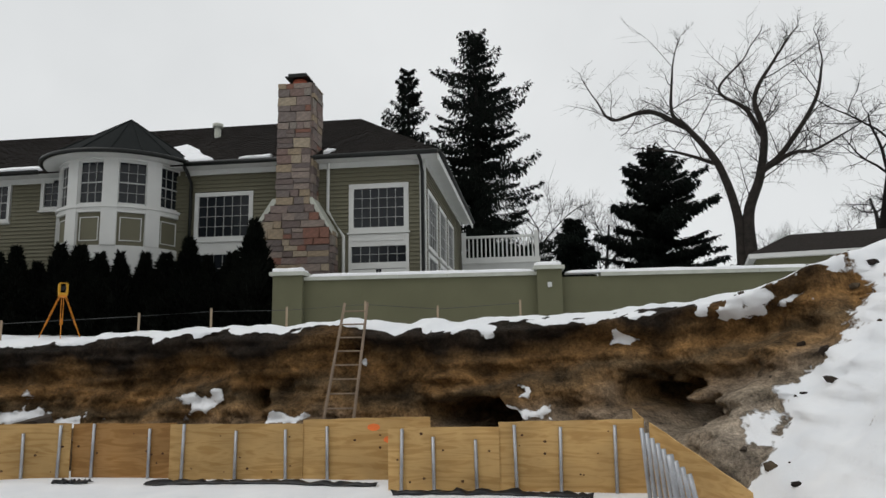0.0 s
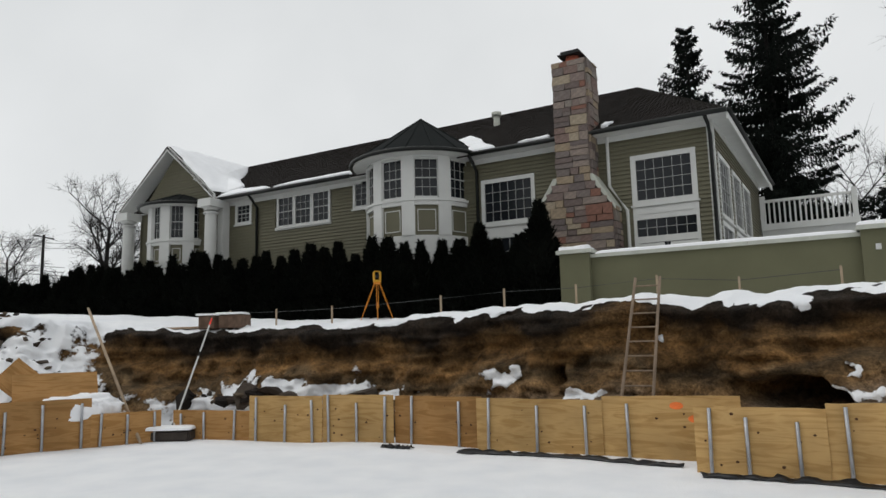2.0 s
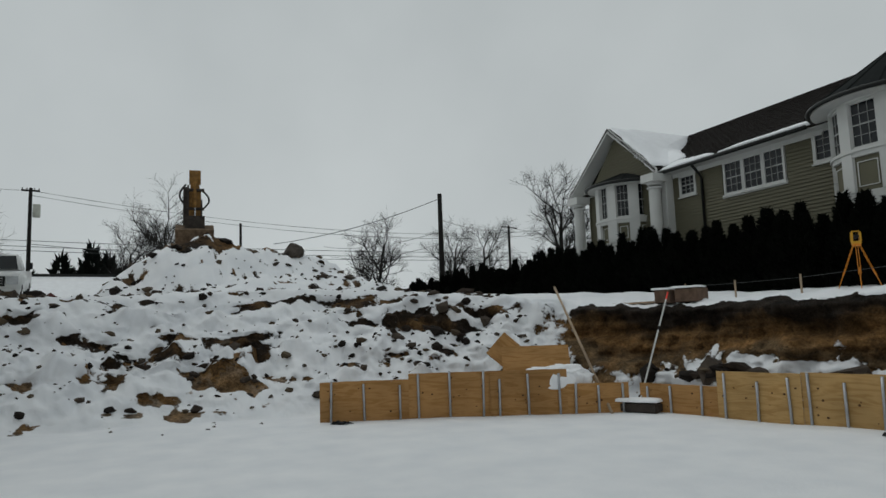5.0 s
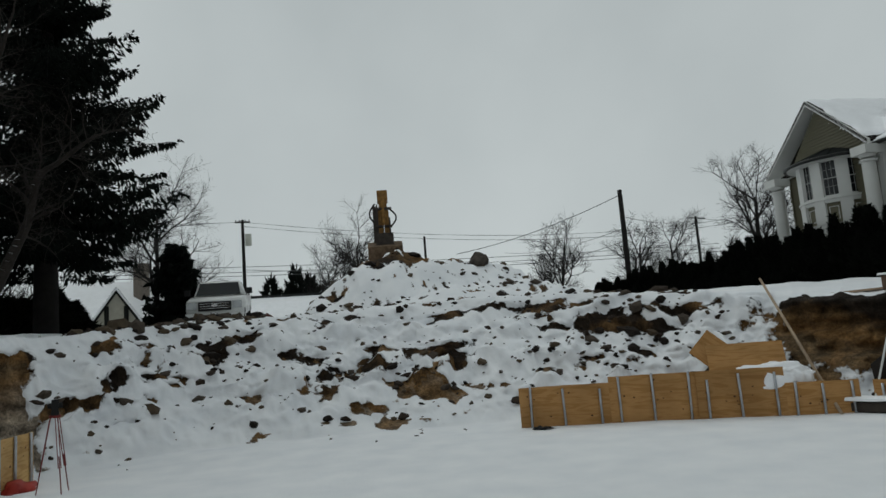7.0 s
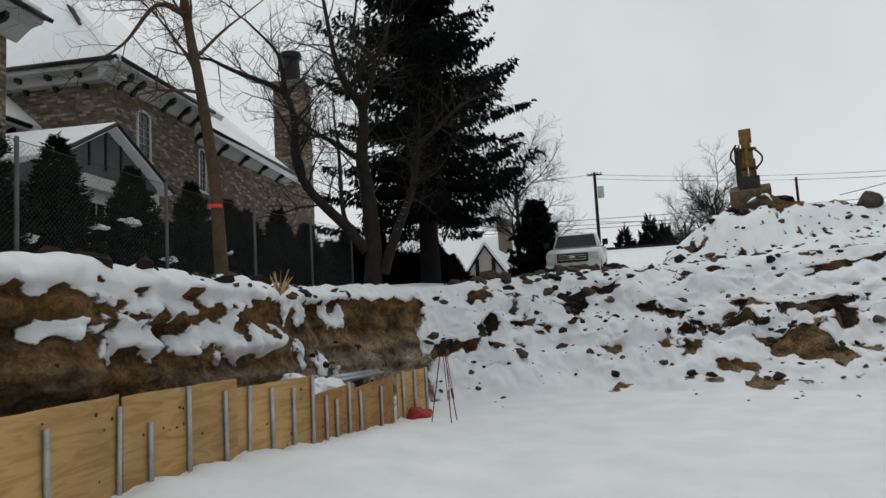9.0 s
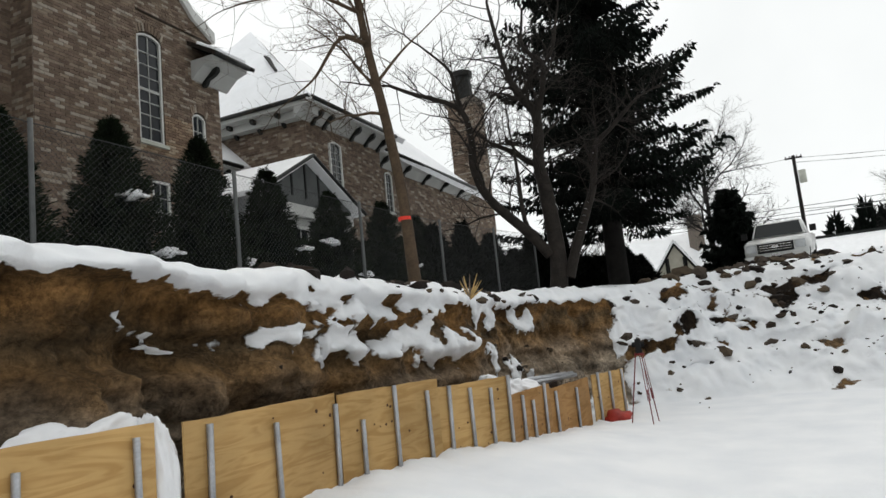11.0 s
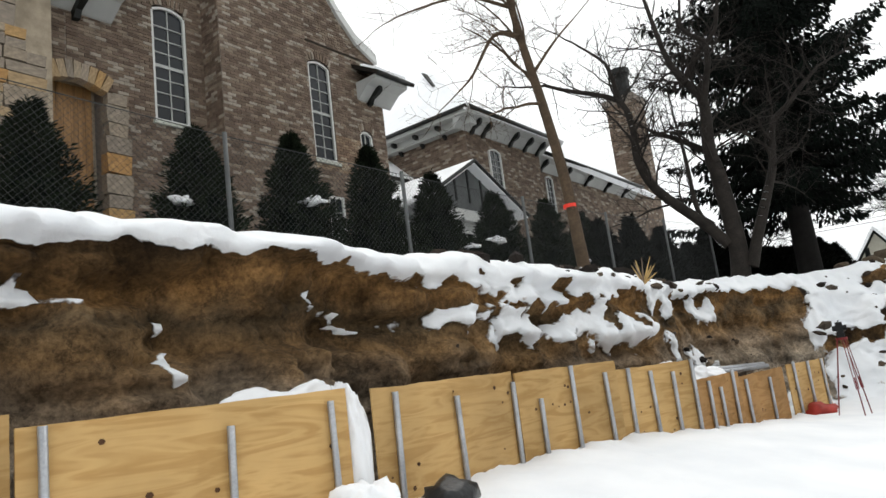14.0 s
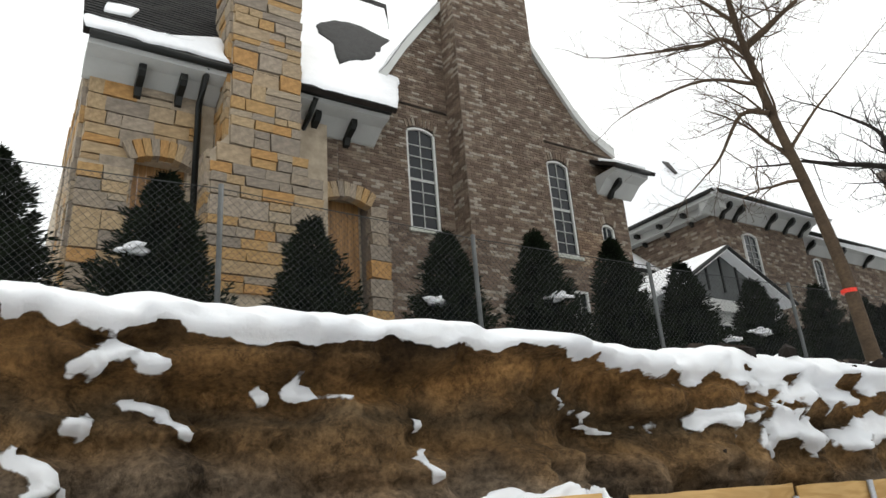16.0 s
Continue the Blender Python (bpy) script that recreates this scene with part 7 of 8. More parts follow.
# near-black core paints in the shade between the greener boughs
THUJA = [(feathery("crown", 2.35, 0.80, M_THUJA, 150 + k), core_mesh("crown_core", 2.05, 0.52, M_NEEDLE)) for k in range(3)]
rng = random.Random(8)
for i, (x, top, w) in enumerate([(0.25, 5.62, 1.5), (-1.60, 5.62, 1.36), (-3.52, 5.30, 1.22), (-5.65, 5.36, 1.25), (-7.35, 5.58, 1.25), (-9.05, 5.66, 1.2), (-10.7, 5.42, 1.2), (-12.7, 5.28, 1.2), (-14.8, 5.36, 1.15), (-16.4, 5.2, 1.15)]):
    crown, core = THUJA[i % 3]
    z = 3.15
    k = (top - z) / 2.35
    t = evergreen("young_thuja", crown, core, pose(x, -9.0, z, 0, 0, 77 * i) @ Matrix.Diagonal((w, w, k, 1)), "young dark green thuja with snow on its branches", "tree", "young thujas behind the fence")
    for _ in range(rng.choice((1, 2, 3))):
        bm = bmesh.new()
        bmesh.ops.create_icosphere(bm, subdivisions=3, radius=0.085)
        sx = rng.uniform(0.8, 1.8)
        for v in bm.verts:
            v.co = Vector((v.co.x * sx, v.co.y * 1.1, v.co.z * 0.6)) * (1 + 1.1 * fbm(v.co.x * 16 + i, v.co.y * 16, v.co.z * 16, 3))
        a, f = rng.uniform(0.1, 3.04), rng.uniform(0.12, 0.55)
        r = 0.80 * (1 - f) ** 0.82 * 0.92
        part("snow_clump", bm, M_SNOW, t, "clump of snow on the foliage", smooth=True, m=pose(math.cos(a - radians(77 * i)) * r, math.sin(a - radians(77 * i)) * r, 2.3 * f))
# clipped dark shrubs behind the far fence
for i in range(9):
    crown, core = HEDGE[i % 3]
    evergreen("dark_shrub", crown, core, pose(-16.5 - i * 0.95, -8.6 - 0.25 * (i % 2), 2.85, 0, 0, 40 * i) @ Matrix.Diagonal((1.2, 1.2, rng.uniform(0.7, 1.0), 1)), "dark evergreen shrub behind the fence", "shrub", "shrubs along the far fence")
for i in range(19):
    x, y = -24.5 - 0.55 * i, -9.0 + 0.12 * i + rng.uniform(-0.5, 0.5)
    crown, core = HEDGE[i % 3]
    evergreen("dark_shrub", crown, core, pose(x, y, 2.9, 0, 0, 40 * i) @ Matrix.Diagonal((1.5, 1.5, rng.uniform(0.6, 1.15), 1)), "dark evergreen shrub under the trees", "shrub", "shrubs under the trees")

# splintered root on the rim
H = thing("splintered_stump", pose(-10.75, -5.0, drop_to(-10.75, -5.35) - 0.25), "pale splintered root stump on the edge of the bank", "stump")
rng = random.Random(12)
for k in range(16):
    bm = bmesh.new()
    a = rng.uniform(0, 6.28)
    tube(bm, (0, 0, 0), (0.28 * math.cos(a) * rng.uniform(0.3, 1), 0.28 * math.sin(a) * rng.uniform(0.3, 1), rng.uniform(0.15, 0.42)), 0.02, 0.004, 4)
    part("splinter", bm, M_STRAW if k % 3 else M_WOOD, H)

# ---- ladder against the north bank ----
H = thing("ladder", None, "weathered wooden ladder leaning on the bank", "ladder")
b0, b1, t0, t1 = Vector((-2.42, 13.0, 0.30)), Vector((-1.84, 13.0, 0.30)), Vector((-2.11, 14.15, 3.12)), Vector((-1.65, 14.15, 3.12))
for a, b in ((b0, t0), (b1, t1)):
    bm = bmesh.new()
    tube(bm, a, b, 0.032, 0.028, 6)
    part("rail", bm, M_WOOD, H)
for k in range(1, 11):
    f = k * 0.094
    bm = bmesh.new()
    tube(bm, b0.lerp(t0, f), b1.lerp(t1, f), 0.017, None, 6)
    part("rung", bm, M_WOOD, H)


# ---- survey kit ----
def tripod(m, h, leg_mat, head_mat, label, splay=0.42, yellow=True):
    H = thing("survey_tripod", m, label, "survey tripod")
    for k in range(3):
        a = radians(20 + 120 * k)
        c, s = math.cos(a), math.sin(a)
        foot = Vector((c * splay, s * splay, 0))
        top = Vector((c * 0.07, s * 0.07, h - 0.28))
        side = Vector((-s, c, 0)) * 0.022
        leg = bmesh.new()
        tube(leg, foot.lerp(top, 0.35) + side, top + side, 0.007, None, 6)
        tube(leg, foot.lerp(top, 0.35) - side, top - side, 0.007, None, 6)
        tube(leg, foot, foot.lerp(top, 0.5), 0.010, None, 6)
        part("leg", leg, leg_mat, H)
    bm = bmesh.new()
    tube(bm, (0, 0, h - 0.30), (0, 0, h - 0.26), 0.09, None, 12)
    part("tripod_head", bm, leg_mat, H)
    bm = bmesh.new()
    box(bm, -0.09, -0.06, h - 0.26, 0.09, 0.06, h - 0.20)
    box(bm, -0.10, -0.05, h - 0.20, -0.06, 0.05, h)
    box(bm, 0.06, -0.05, h - 0.20, 0.10, 0.05, h)
    inst = part("instrument", bm, head_mat, H, "survey instrument")
    bm = bmesh.new()
    tube(bm, (0, -0.11, h - 0.10), (0, 0.11, h - 0.10), 0.045, None, 12)
    part("telescope", bm, M_TYRE, inst)
    bm = bmesh.new()
    tube(bm, (-0.08, 0, h + 0.02), (0.08, 0, h + 0.02), 0.014, None, 6)
    part("carry_handle", bm, head_mat, inst)
    return H


tripod(pose(-8.75, 15.75, drop_to(-8.75, 15.75) - 0.04, 0, 0, 40), 1.30, M_ORANGE, M_YELLOW, "orange survey tripod with a yellow instrument on the snowy rim", 0.52)
tripod(pose(-14.0, -3.15, 0.0, 0, 0, 10), 1.58, M_TRIPOD2, M_TYRE, "dark survey tripod with red legs standing in the pit", 0.30)

# wooden line stakes with string along the north rim
H = None
pts = []
for i, x in enumerate((-13.6, -12.0, -10.2, -7.05, -5.4, -3.68, -1.9, -0.26, 1.6)):
    y = 15.95 - 0.02 * i
    z = drop_to(x, y)
    bm = bmesh.new()
    box(bm, -0.022, -0.012, -0.2, 0.022, 0.012, 0.46)
    tagged(part("line_stake", bm, M_STAKE, None, m=pose(x, y, z)), "short pale wooden line stake pushed into the snow", "stake", "line stakes along the rim")
    pts.append((x, y, z + 0.38))
bm = bmesh.new()
pipe(bm, pts, 0.006, 4)
tagged(part("string_line", bm, M_FENCE, None), "dark string line tied between the stakes", "string")
# blocks, props and stump in the north-west corner
for (x, y), sx in (((-13.38, 14.95), 0.46), ((-12.72, 15.1), 0.66)):
    H = thing("earth_block", pose(x, y, drop_to(x, y) - 0.02, 0, 0, 8), "square brown concrete block capped with snow", "block", "blocks on the rim")
    bm = bmesh.new()
    box(bm, -sx / 2, -0.28, 0, sx / 2, 0.28, 0.36)
    bmesh.ops.bevel(bm, geom=bm.edges[:], offset=0.03, segments=1, affect="EDGES")
    part("block", bm, M_BLOCK, H)
    snow_sheet("snow_cap", H, [(-sx / 2, -0.27, 0.36), (sx / 2, -0.27, 0.36), (sx / 2, 0.27, 0.36), (-sx / 2, 0.27, 0.36)], (0, 0, 1), 0.06, sx)
bm = bmesh.new()
box(bm, -1.1, -0.1, 0, 1.1, 0.1, 0.05)
tagged(part("plank", bm, M_STRAWP, None, m=pose(-14.6, 14.9, drop_to(-14.6, 14.9) + 0.0, 0, 0, 6)), "pale scaffold plank lying on the rim", "plank")
bm = bmesh.new()
tube(bm, (-12.1, 11.45, 0.0), (-14.85, 12.3, 3.0), 0.035, 0.03, 8)
tagged(part("timber_prop", bm, M_STAKE, None, smooth=True), "long pale timber pole leaning from the floor to the rim", "pole")
H = thing("survey_rod", None, "white survey rod with red tip leaning on the bank", "survey rod")
a, b = Vector((-11.95, 12.2, 0.25)), Vector((-12.75, 14.25, 2.72))
for f0, f1, mt in ((0, 0.62, M_TRIM), (0.62, 0.66, M_TYRE), (0.66, 0.93, M_TRIM), (0.93, 1.0, M_RED)):
    bm = bmesh.new()
    tube(bm, a.lerp(b, f0), a.lerp(b, f1), 0.022, None, 8)
    part("rod_section", bm, mt, H)
H = thing("stump_block", pose(-12.0, 12.0, -0.02, 0, 0, 20), "dark frozen earth block topped with snow on the pit floor", "block")
bm = bmesh.new()
box(bm, -0.65, -0.22, 0, 0.65, 0.22, 0.26)
bmesh.ops.bevel(bm, geom=bm.edges[:], offset=0.05, segments=2, affect="EDGES")
part("block", bm, M_MACHDARK, H)
snow_sheet("snow_cap", H, [(-0.68, -0.25, 0.25), (0.68, -0.25, 0.25), (0.68, 0.25, 0.25), (-0.68, 0.25, 0.25)], (0, 0, 1), 0.07, 2)
# pipes and a red cloth by the south-west boards
for k in range(4):
    bm = bmesh.new()
    tube(bm, (-12.4 - 0.1 * k, -4.75 - 0.07 * k, 1.0 + 0.05 * (k % 2)), (-14.9, -4.7 - 0.07 * k, 0.95 + 0.04 * (k % 2)), 0.04, None, 8)
    tagged(part("lying_pipe", bm, M_PIPE, None, smooth=True), "grey steel pipe lying behind the boards", "pipe", "pipes lying behind the boards")
bm = bmesh.new()
bmesh.ops.create_icosphere(bm, subdivisions=3, radius=0.3)
for v in bm.verts:
    v.co = Vector((v.co.x * 1.3, v.co.y * 0.8, max(-0.02, v.co.z * 0.6))) * (1 + 0.4 * fbm(v.co.x * 5, v.co.y * 5, v.co.z * 5, 3))
tagged(part("red_tarp", bm, M_TARP, None, smooth=True, m=pose(-14.9, -3.95, 0.02)), "crumpled dark red tarpaulin on the snow", "tarpaulin")
bm = bmesh.new()
bmesh.ops.create_icosphere(bm, subdivisions=3, radius=0.22)
for v in bm.verts:
    v.co = Vector((v.co.x * 1.2, v.co.y, max(-0.02, v.co.z * 0.8))) * (1 + 0.35 * fbm(v.co.x * 5, v.co.y * 5, v.co.z * 5, 3))
tagged(part("black_bag", bm, M_BLACK, None, smooth=True, m=pose(-4.75, -4.15, drop_to(-4.75, -4.15))), "crumpled black plastic bag by the boards", "bag")
# orange paint marks on one sheet
for k, (x, z) in enumerate(((-1.30, 0.86), (-1.02, 0.66), (-0.95, 0.70))):
    bm = bmesh.new()
    vs = [bm.verts.new((0.11 * (1 + 0.4 * fbm(i, k, 0, 2)) * math.cos(i * 0.524), 0, 0.06 * (1 + 0.5 * fbm(i, k, 4, 2)) * math.sin(i * 0.524))) for i in range(12)]
    bm.faces.new(vs)
    part("paint_mark", bm, M_SPRAY, bpy.data.objects["plywood_sheet.005"], "orange spray mark", m=Matrix.Translation((x + 2.52, -0.006, z)))


# ---- clods and stones lying on the slopes ----
def clods(name, n, area, size, seed, mat, label, sink=0.35):
    r0 = random.Random(seed)
    ico = bmesh.new()
    bmesh.ops.create_icosphere(ico, subdivisions=1, radius=1.0)
    base = [v.co.copy() for v in ico.verts]
    tris = [[v.index for v in f.verts] for f in ico.faces]
    ico.free()
    verts, faces = [], []
    made = 0
    while made < n:
        x, y = area(r0)
        hit, loc, nrm, _ = GROUND.ray_cast(Vector((x, y, 20)), Vector((0, 0, -1)))
        if not hit or (loc.z < 0.22 and r0.random() < 0.93):
            continue
        s = size[0] * (size[1] / size[0]) ** (r0.random() ** 2.2)
        sc = Vector((s * r0.uniform(0.7, 1.5), s * r0.uniform(0.7, 1.4), s * r0.uniform(0.45, 0.9)))
        rot = Euler((r0.uniform(-0.4, 0.4), r0.uniform(-0.4, 0.4), r0.uniform(0, 6.28))).to_matrix()
        o = len(verts)
        for b in base:
            q = rot @ Vector((b.x * sc.x, b.y * sc.y, b.z * sc.z)) * r0.uniform(0.6, 1.35)
            verts.append(tuple(loc + q + Vector((0, 0, s * (0.4 - sink)))))
        faces += [tuple(i + o for i in t) for t in tris]
        made += 1
    me = bpy.data.meshes.new(name)
    me.from_pydata(verts, [], faces)
    me.materials.append(mat)
    return tagged(new(name, me), label, "soil clods", kind="stuff")


def west(r0):
    y = r0.uniform(-4.5, 12.8)
    return (-14.6 - 9.5 * r0.random() - 1.5 * smoothstep(10, 2, y), y)


clods("soil_clods", 900, west, (0.025, 0.20), 201, M_CLOD, "dark frozen clods of soil scattered over the snowy slope")
clods("soil_clods", 120, lambda r: (-13.8 - 5.5 * r.random(), 7.0 + 6.0 * r.random()), (0.05, 0.30), 202, M_CLOD, "large dark frozen clods tumbled on the snowy slump")
clods("soil_clods", 300, lambda r: (-25.5 - 9 * r.random(), 2.5 + 12 * r.random()), (0.04, 0.32), 203, M_CLOD, "brown clods and lumps on the spoil heap")
clods("soil_clods", 150, lambda r: (-20.5 - 6 * r.random(), -5 + 6.0 * r.random()), (0.05, 0.34), 204, M_CLOD, "dark clods of soil along the top of the slope")
clods("soil_clods", 120, lambda r: (-6.0 - 10 * r.random(), -4.9 - 0.9 * r.random()), (0.03, 0.16), 205, M_CLOD, "small soil clods on the slumped south bank")
clods("soil_clods", 60, lambda r: (4.2 + 4.5 * r.random(), 6 + 8 * r.random()), (0.03, 0.16), 206, M_CLOD, "small dark clods poking through the snow slope")
clods("soil_clods", 90, lambda r: (-13 + 5.5 * r.random(), 13.0 + 0.8 * r.random()), (0.08, 0.38), 207, M_CLOD, "fallen clods at the foot of the north bank")
bm = bmesh.new()
bmesh.ops.create_icosphere(bm, subdivisions=3, radius=0.42)
for v in bm.verts:
    v.co *= 1 + 0.45 * fbm(v.co.x * 1.5, v.co.y * 1.5, v.co.z * 1.5, 4)
x, y, z = at(71.0, 33.0)
tagged(part("boulder", bm, M_BOULDER, None, m=pose(x, y, z + 0.18)), "rounded dark boulder on top of the spoil heap", "boulder")


# ---- excavator behind the heap, arm raised and seen end on ----
def excavator():
    x, y, _ = at(78.4, 37.0, 0)
    z = 5.9
    H = thing("excavator", pose(x, y, 0, 0, 0, -11.6), "muddy yellow excavator with its folded arm above the spoil heap", "excavator")
    ground_z = drop_to(x, y)
    bm = bmesh.new()
    box(bm, -1.7, -1.3, ground_z, 1.7, -0.7, ground_z + 0.8)
    part("track", bm, M_MACHDARK, H)
    bm = bmesh.new()
    box(bm, -1.7, 0.7, ground_z, 1.7, 1.3, ground_z + 0.8)
    part("track", bm, M_MACHDARK, H)
    bm = bmesh.new()
    box(bm, -1.9, -0.9, ground_z + 0.8, 1.0, 0.9, ground_z + 1.3)
    part("slew_deck", bm, M_MACHINE, H)
    bm = bmesh.new()
    box(bm, 1.1, -0.28, ground_z + 0.6, 1.6, 0.28, z + 3.2)
    part("boom", bm, M_MACHINE, H, "yellow boom")
    bm = bmesh.new()
    prism(bm, [(1.5, z + 0.9), (2.1, z + 0.9), (2.0, z + 3.65), (1.6, z + 4.05), (1.4, z + 3.5)], -0.30, 0.30)
    for q in bm.verts:
        q.co.y *= 1.0 - 0.14 * (q.co.z - z - 0.9)
    part("stick", bm, M_MACHINE, H, "yellow dipper arm")
    for y0, z0, z1 in ((-0.30, 1.2, 3.3), (0.30, 1.2, 2.6)):
        bm = bmesh.new()
        prism(bm, [(1.9, z + z0), (2.2, z + z0 + 0.1), (2.22, z + z1 - 0.3), (2.0, z + z1)], y0 - 0.04, y0 + 0.04)
        part("link_plate", bm, M_MACHDARK, H, "dark muddy link plate")
    for zz in (1.35, 2.15, 3.05):
        bm = bmesh.new()
        tube(bm, (2.05, -0.42, z + zz), (2.05, 0.42, z + zz), 0.075, None, 10)
        part("pivot_pin", bm, M_MACHDARK, H)
    bm = bmesh.new()
    box(bm, 1.35, -0.26, z + 3.45, 2.05, 0.26, z + 4.0)
    part("arm_head", bm, M_MACHINE, H)
    bm = bmesh.new()
    box(bm, 1.62, -0.52, z + 0.7, 2.0, -0.34, z + 3.2)
    part("side_plate", bm, M_MACHDARK, H, "dark muddy steel plate")
    bm = bmesh.new()
    tube(bm, (2.15, 0, z + 1.4), (2.1, 0, z + 2.2), 0.05, None, 8)
    part("ram_rod", bm, M_CHROME, H, "bright hydraulic ram")
    bm = bmesh.new()
    tube(bm, (2.1, 0, z + 2.2), (2.0, 0, z + 3.6), 0.10, None, 8)
    part("ram_barrel", bm, M_MACHINE, H)
    bm = bmesh.new()
    pipe(bm, [(1.9, -0.40 - 0.28 * math.sin(k / 8 * math.pi), z + 2.3 + 0.13 * k) for k in range(9)], 0.045, 6)
    part("hose", bm, M_TYRE, H, "black hydraulic hose")
    bm = bmesh.new()
    pipe(bm, [(2.0, 0.30 + 0.34 * math.sin(k / 8 * math.pi), z + 2.1 + 0.12 * k) for k in range(9)], 0.045, 6)
    part("hose", bm, M_TYRE, H, "black hydraulic hose")
    bm = bmesh.new()
    prism(bm, [(1.3, z - 0.2), (2.6, z - 0.2), (2.75, z + 1.05), (1.9, z + 1.4), (1.3, z + 1.1)], -0.85, 0.85)
    bk = part("bucket", bm, M_MUD, H, "mud-caked digging bucket")
    bm = bmesh.new()
    box(bm, 1.5, -0.44, z + 1.1, 2.5, 0.44, z + 1.75)
    part("bucket_link", bm, M_MACHDARK, H)
    for k in range(5):
        boxpart("tooth", 2.5, -0.75 + 0.34 * k, z - 0.55, 2.62, -0.6 + 0.34 * k, z - 0.35, M_MACHDARK, bk)


excavator()


# ---- white pickup parked on the bank ----
def pickup():
    x, y, _ = at(91.7, 27.5, 0)
    z = drop_to(x, y) - 0.10
    H = thing("pickup_truck", pose(x, y, z, 0, 5, -4), "white pickup truck parked on the snowy bank", "car")
    bm = bmesh.new()
    prism(bm, [(0.9, 0.45), (0.92, 0.78), (0.86, 1.02), (0.70, 1.12), (-0.55, 1.20), (-4.6, 1.20), (-4.6, 0.5)], -0.97, 0.97)
    bmesh.ops.bevel(bm, geom=[e for e in bm.edges], offset=0.06, segments=2, affect="EDGES")
    part("body", bm, M_CAR, H, "white painted body", smooth=True)
    bm = bmesh.new()
    v = box(bm, -2.6, -0.90, 1.18, -0.6, 0.90, 1.76)
    for q in v[4:]:
        q.co.y *= 0.82
        q.co.x += -0.55 if q.co.x > -1.5 else 0.1
    bmesh.ops.bevel(bm, geom=bm.edges[:], offset=0.05, segments=2, affect="EDGES")
    part("cab", bm, M_CAR, H, smooth=True)
    bm = bmesh.new()
    a = [bm.verts.new(c) for c in ((-0.62, -0.80, 1.24), (-0.62, 0.80, 1.24), (-1.08, 0.70, 1.70), (-1.08, -0.70, 1.70))]
    bm.faces.new(a)
    bmesh.ops.translate(bm, verts=bm.verts, vec=(0.035, 0, 0.012))
    part("windscreen", bm, M_CARGLASS, H, "dark windscreen")
    bm = bmesh.new()
    box(bm, 0.86, -0.56, 0.70, 0.95, 0.56, 1.02)
    g = part("grille", bm, M_TYRE, H, "black grille")
    for k in range(3):
        boxpart("grille_bar", 0.94, -0.50, 0.78 + 0.08 * k, 0.97, 0.50, 0.80 + 0.08 * k, M_CHROME, g)
    boxpart("grille_surround", 0.90, -0.56, 0.70, 0.93, 0.56, 0.74, M_CHROME, H)
    bm = bmesh.new()
    vs = [bm.verts.new((0.985, 0.11 * math.cos(k * 0.524), 0.885 + 0.05 * math.sin(k * 0.524))) for k in range(12)]
    bm.faces.new(vs)
    part("badge", bm, M_CHROME, g, "plain oval badge")
    for s in (-1, 1):
        boxpart("headlight", 0.84, s * 0.76 - 0.16, 0.76, 0.93, s * 0.76 + 0.16, 1.02, M_LAMP, H, "clear headlight")
        bm = bmesh.new()
        box(bm, -0.75, s * 1.12 - 0.10, 1.25, -0.63, s * 1.12 + 0.10, 1.48)
        part("wing_mirror", bm, M_TYRE, H, "black wing mirror")
        for wx in (0.0, -3.5):
            bm = bmesh.new()
            tube(bm, (wx, s * 0.98, 0.37), (wx, s * 0.72, 0.37), 0.38, None, 20)
            w = part("wheel", bm, M_TYRE, H)
            bm = bmesh.new()
            tube(bm, (wx, s * 0.99, 0.37), (wx, s * 0.9, 0.37), 0.22, None, 14)
            part("rim", bm, M_CHROME, w)
    boxpart("bumper", 0.84, -0.98, 0.42, 1.04, 0.98, 0.62, M_CAR, H, "painted front bumper")
    boxpart("air_intake", 1.035, -0.55, 0.45, 1.05, 0.55, 0.57, M_TYRE, H)
    boxpart("number_plate", 1.045, -0.16, 0.57, 1.06, 0.16, 0.66, M_CHROME, H)


pickup()


# ---- street poles and wires ----
def pole(m, h, r, arms, label, box_at=None):
    H = thing("utility_pole", m, label, "utility pole")
    bm = bmesh.new()
    tube(bm, (0, 0, -0.5), (0, 0, h), r, r * 0.7, 10)
    part("pole_shaft", bm, M_BARK, H, smooth=True)
    for z, w in arms:
        bm = bmesh.new()
        box(bm, -0.05, -w, z - 0.06, 0.05, w, z + 0.06)
        part("crossarm", bm, M_BARK, H)
        for k in (-0.9, -0.4, 0.4, 0.9):
            bm = bmesh.new()
            tube(bm, (0, w * k, z + 0.06), (0, w * k, z + 0.2), 0.035, None, 6)
            part("insulator", bm, M_MACHDARK, H)
    if box_at:
        bm = bmesh.new()
        tube(bm, (0.1, 0.42, box_at - 0.5), (0.1, 0.42, box_at + 0.45), 0.26, None, 12)
        part("transformer", bm, M_CAP, H, "grey drum transformer", smooth=True)
    return H


P1 = at(59.05, 46, 2.9)
P2 = at(89.5, 60, 2.9)
P3 = at(53.4, 95, 2.9)
z1, z2, z3 = 2 + 46 * math.tan(radians(11.0)), 2 + 60 * math.tan(radians(10.9)), 2 + 95 * math.tan(radians(8.3))
pole(pose(*P1, 0, 0, 20), z1 - 2.9, 0.21, (), "dark leaning wooden utility pole behind the bank")
pole(pose(*P2, 0, 0, 0), z2 - 2.9, 0.17, ((z2 - 3.1, 0.6),), "wooden utility pole with a drum transformer", z2 - 4.6)
pole(pose(*P3, 0, 0, 10), z3 - 2.9, 0.22, ((z3 - 3.2, 1.6),), "distant wooden utility pole with a crossarm")
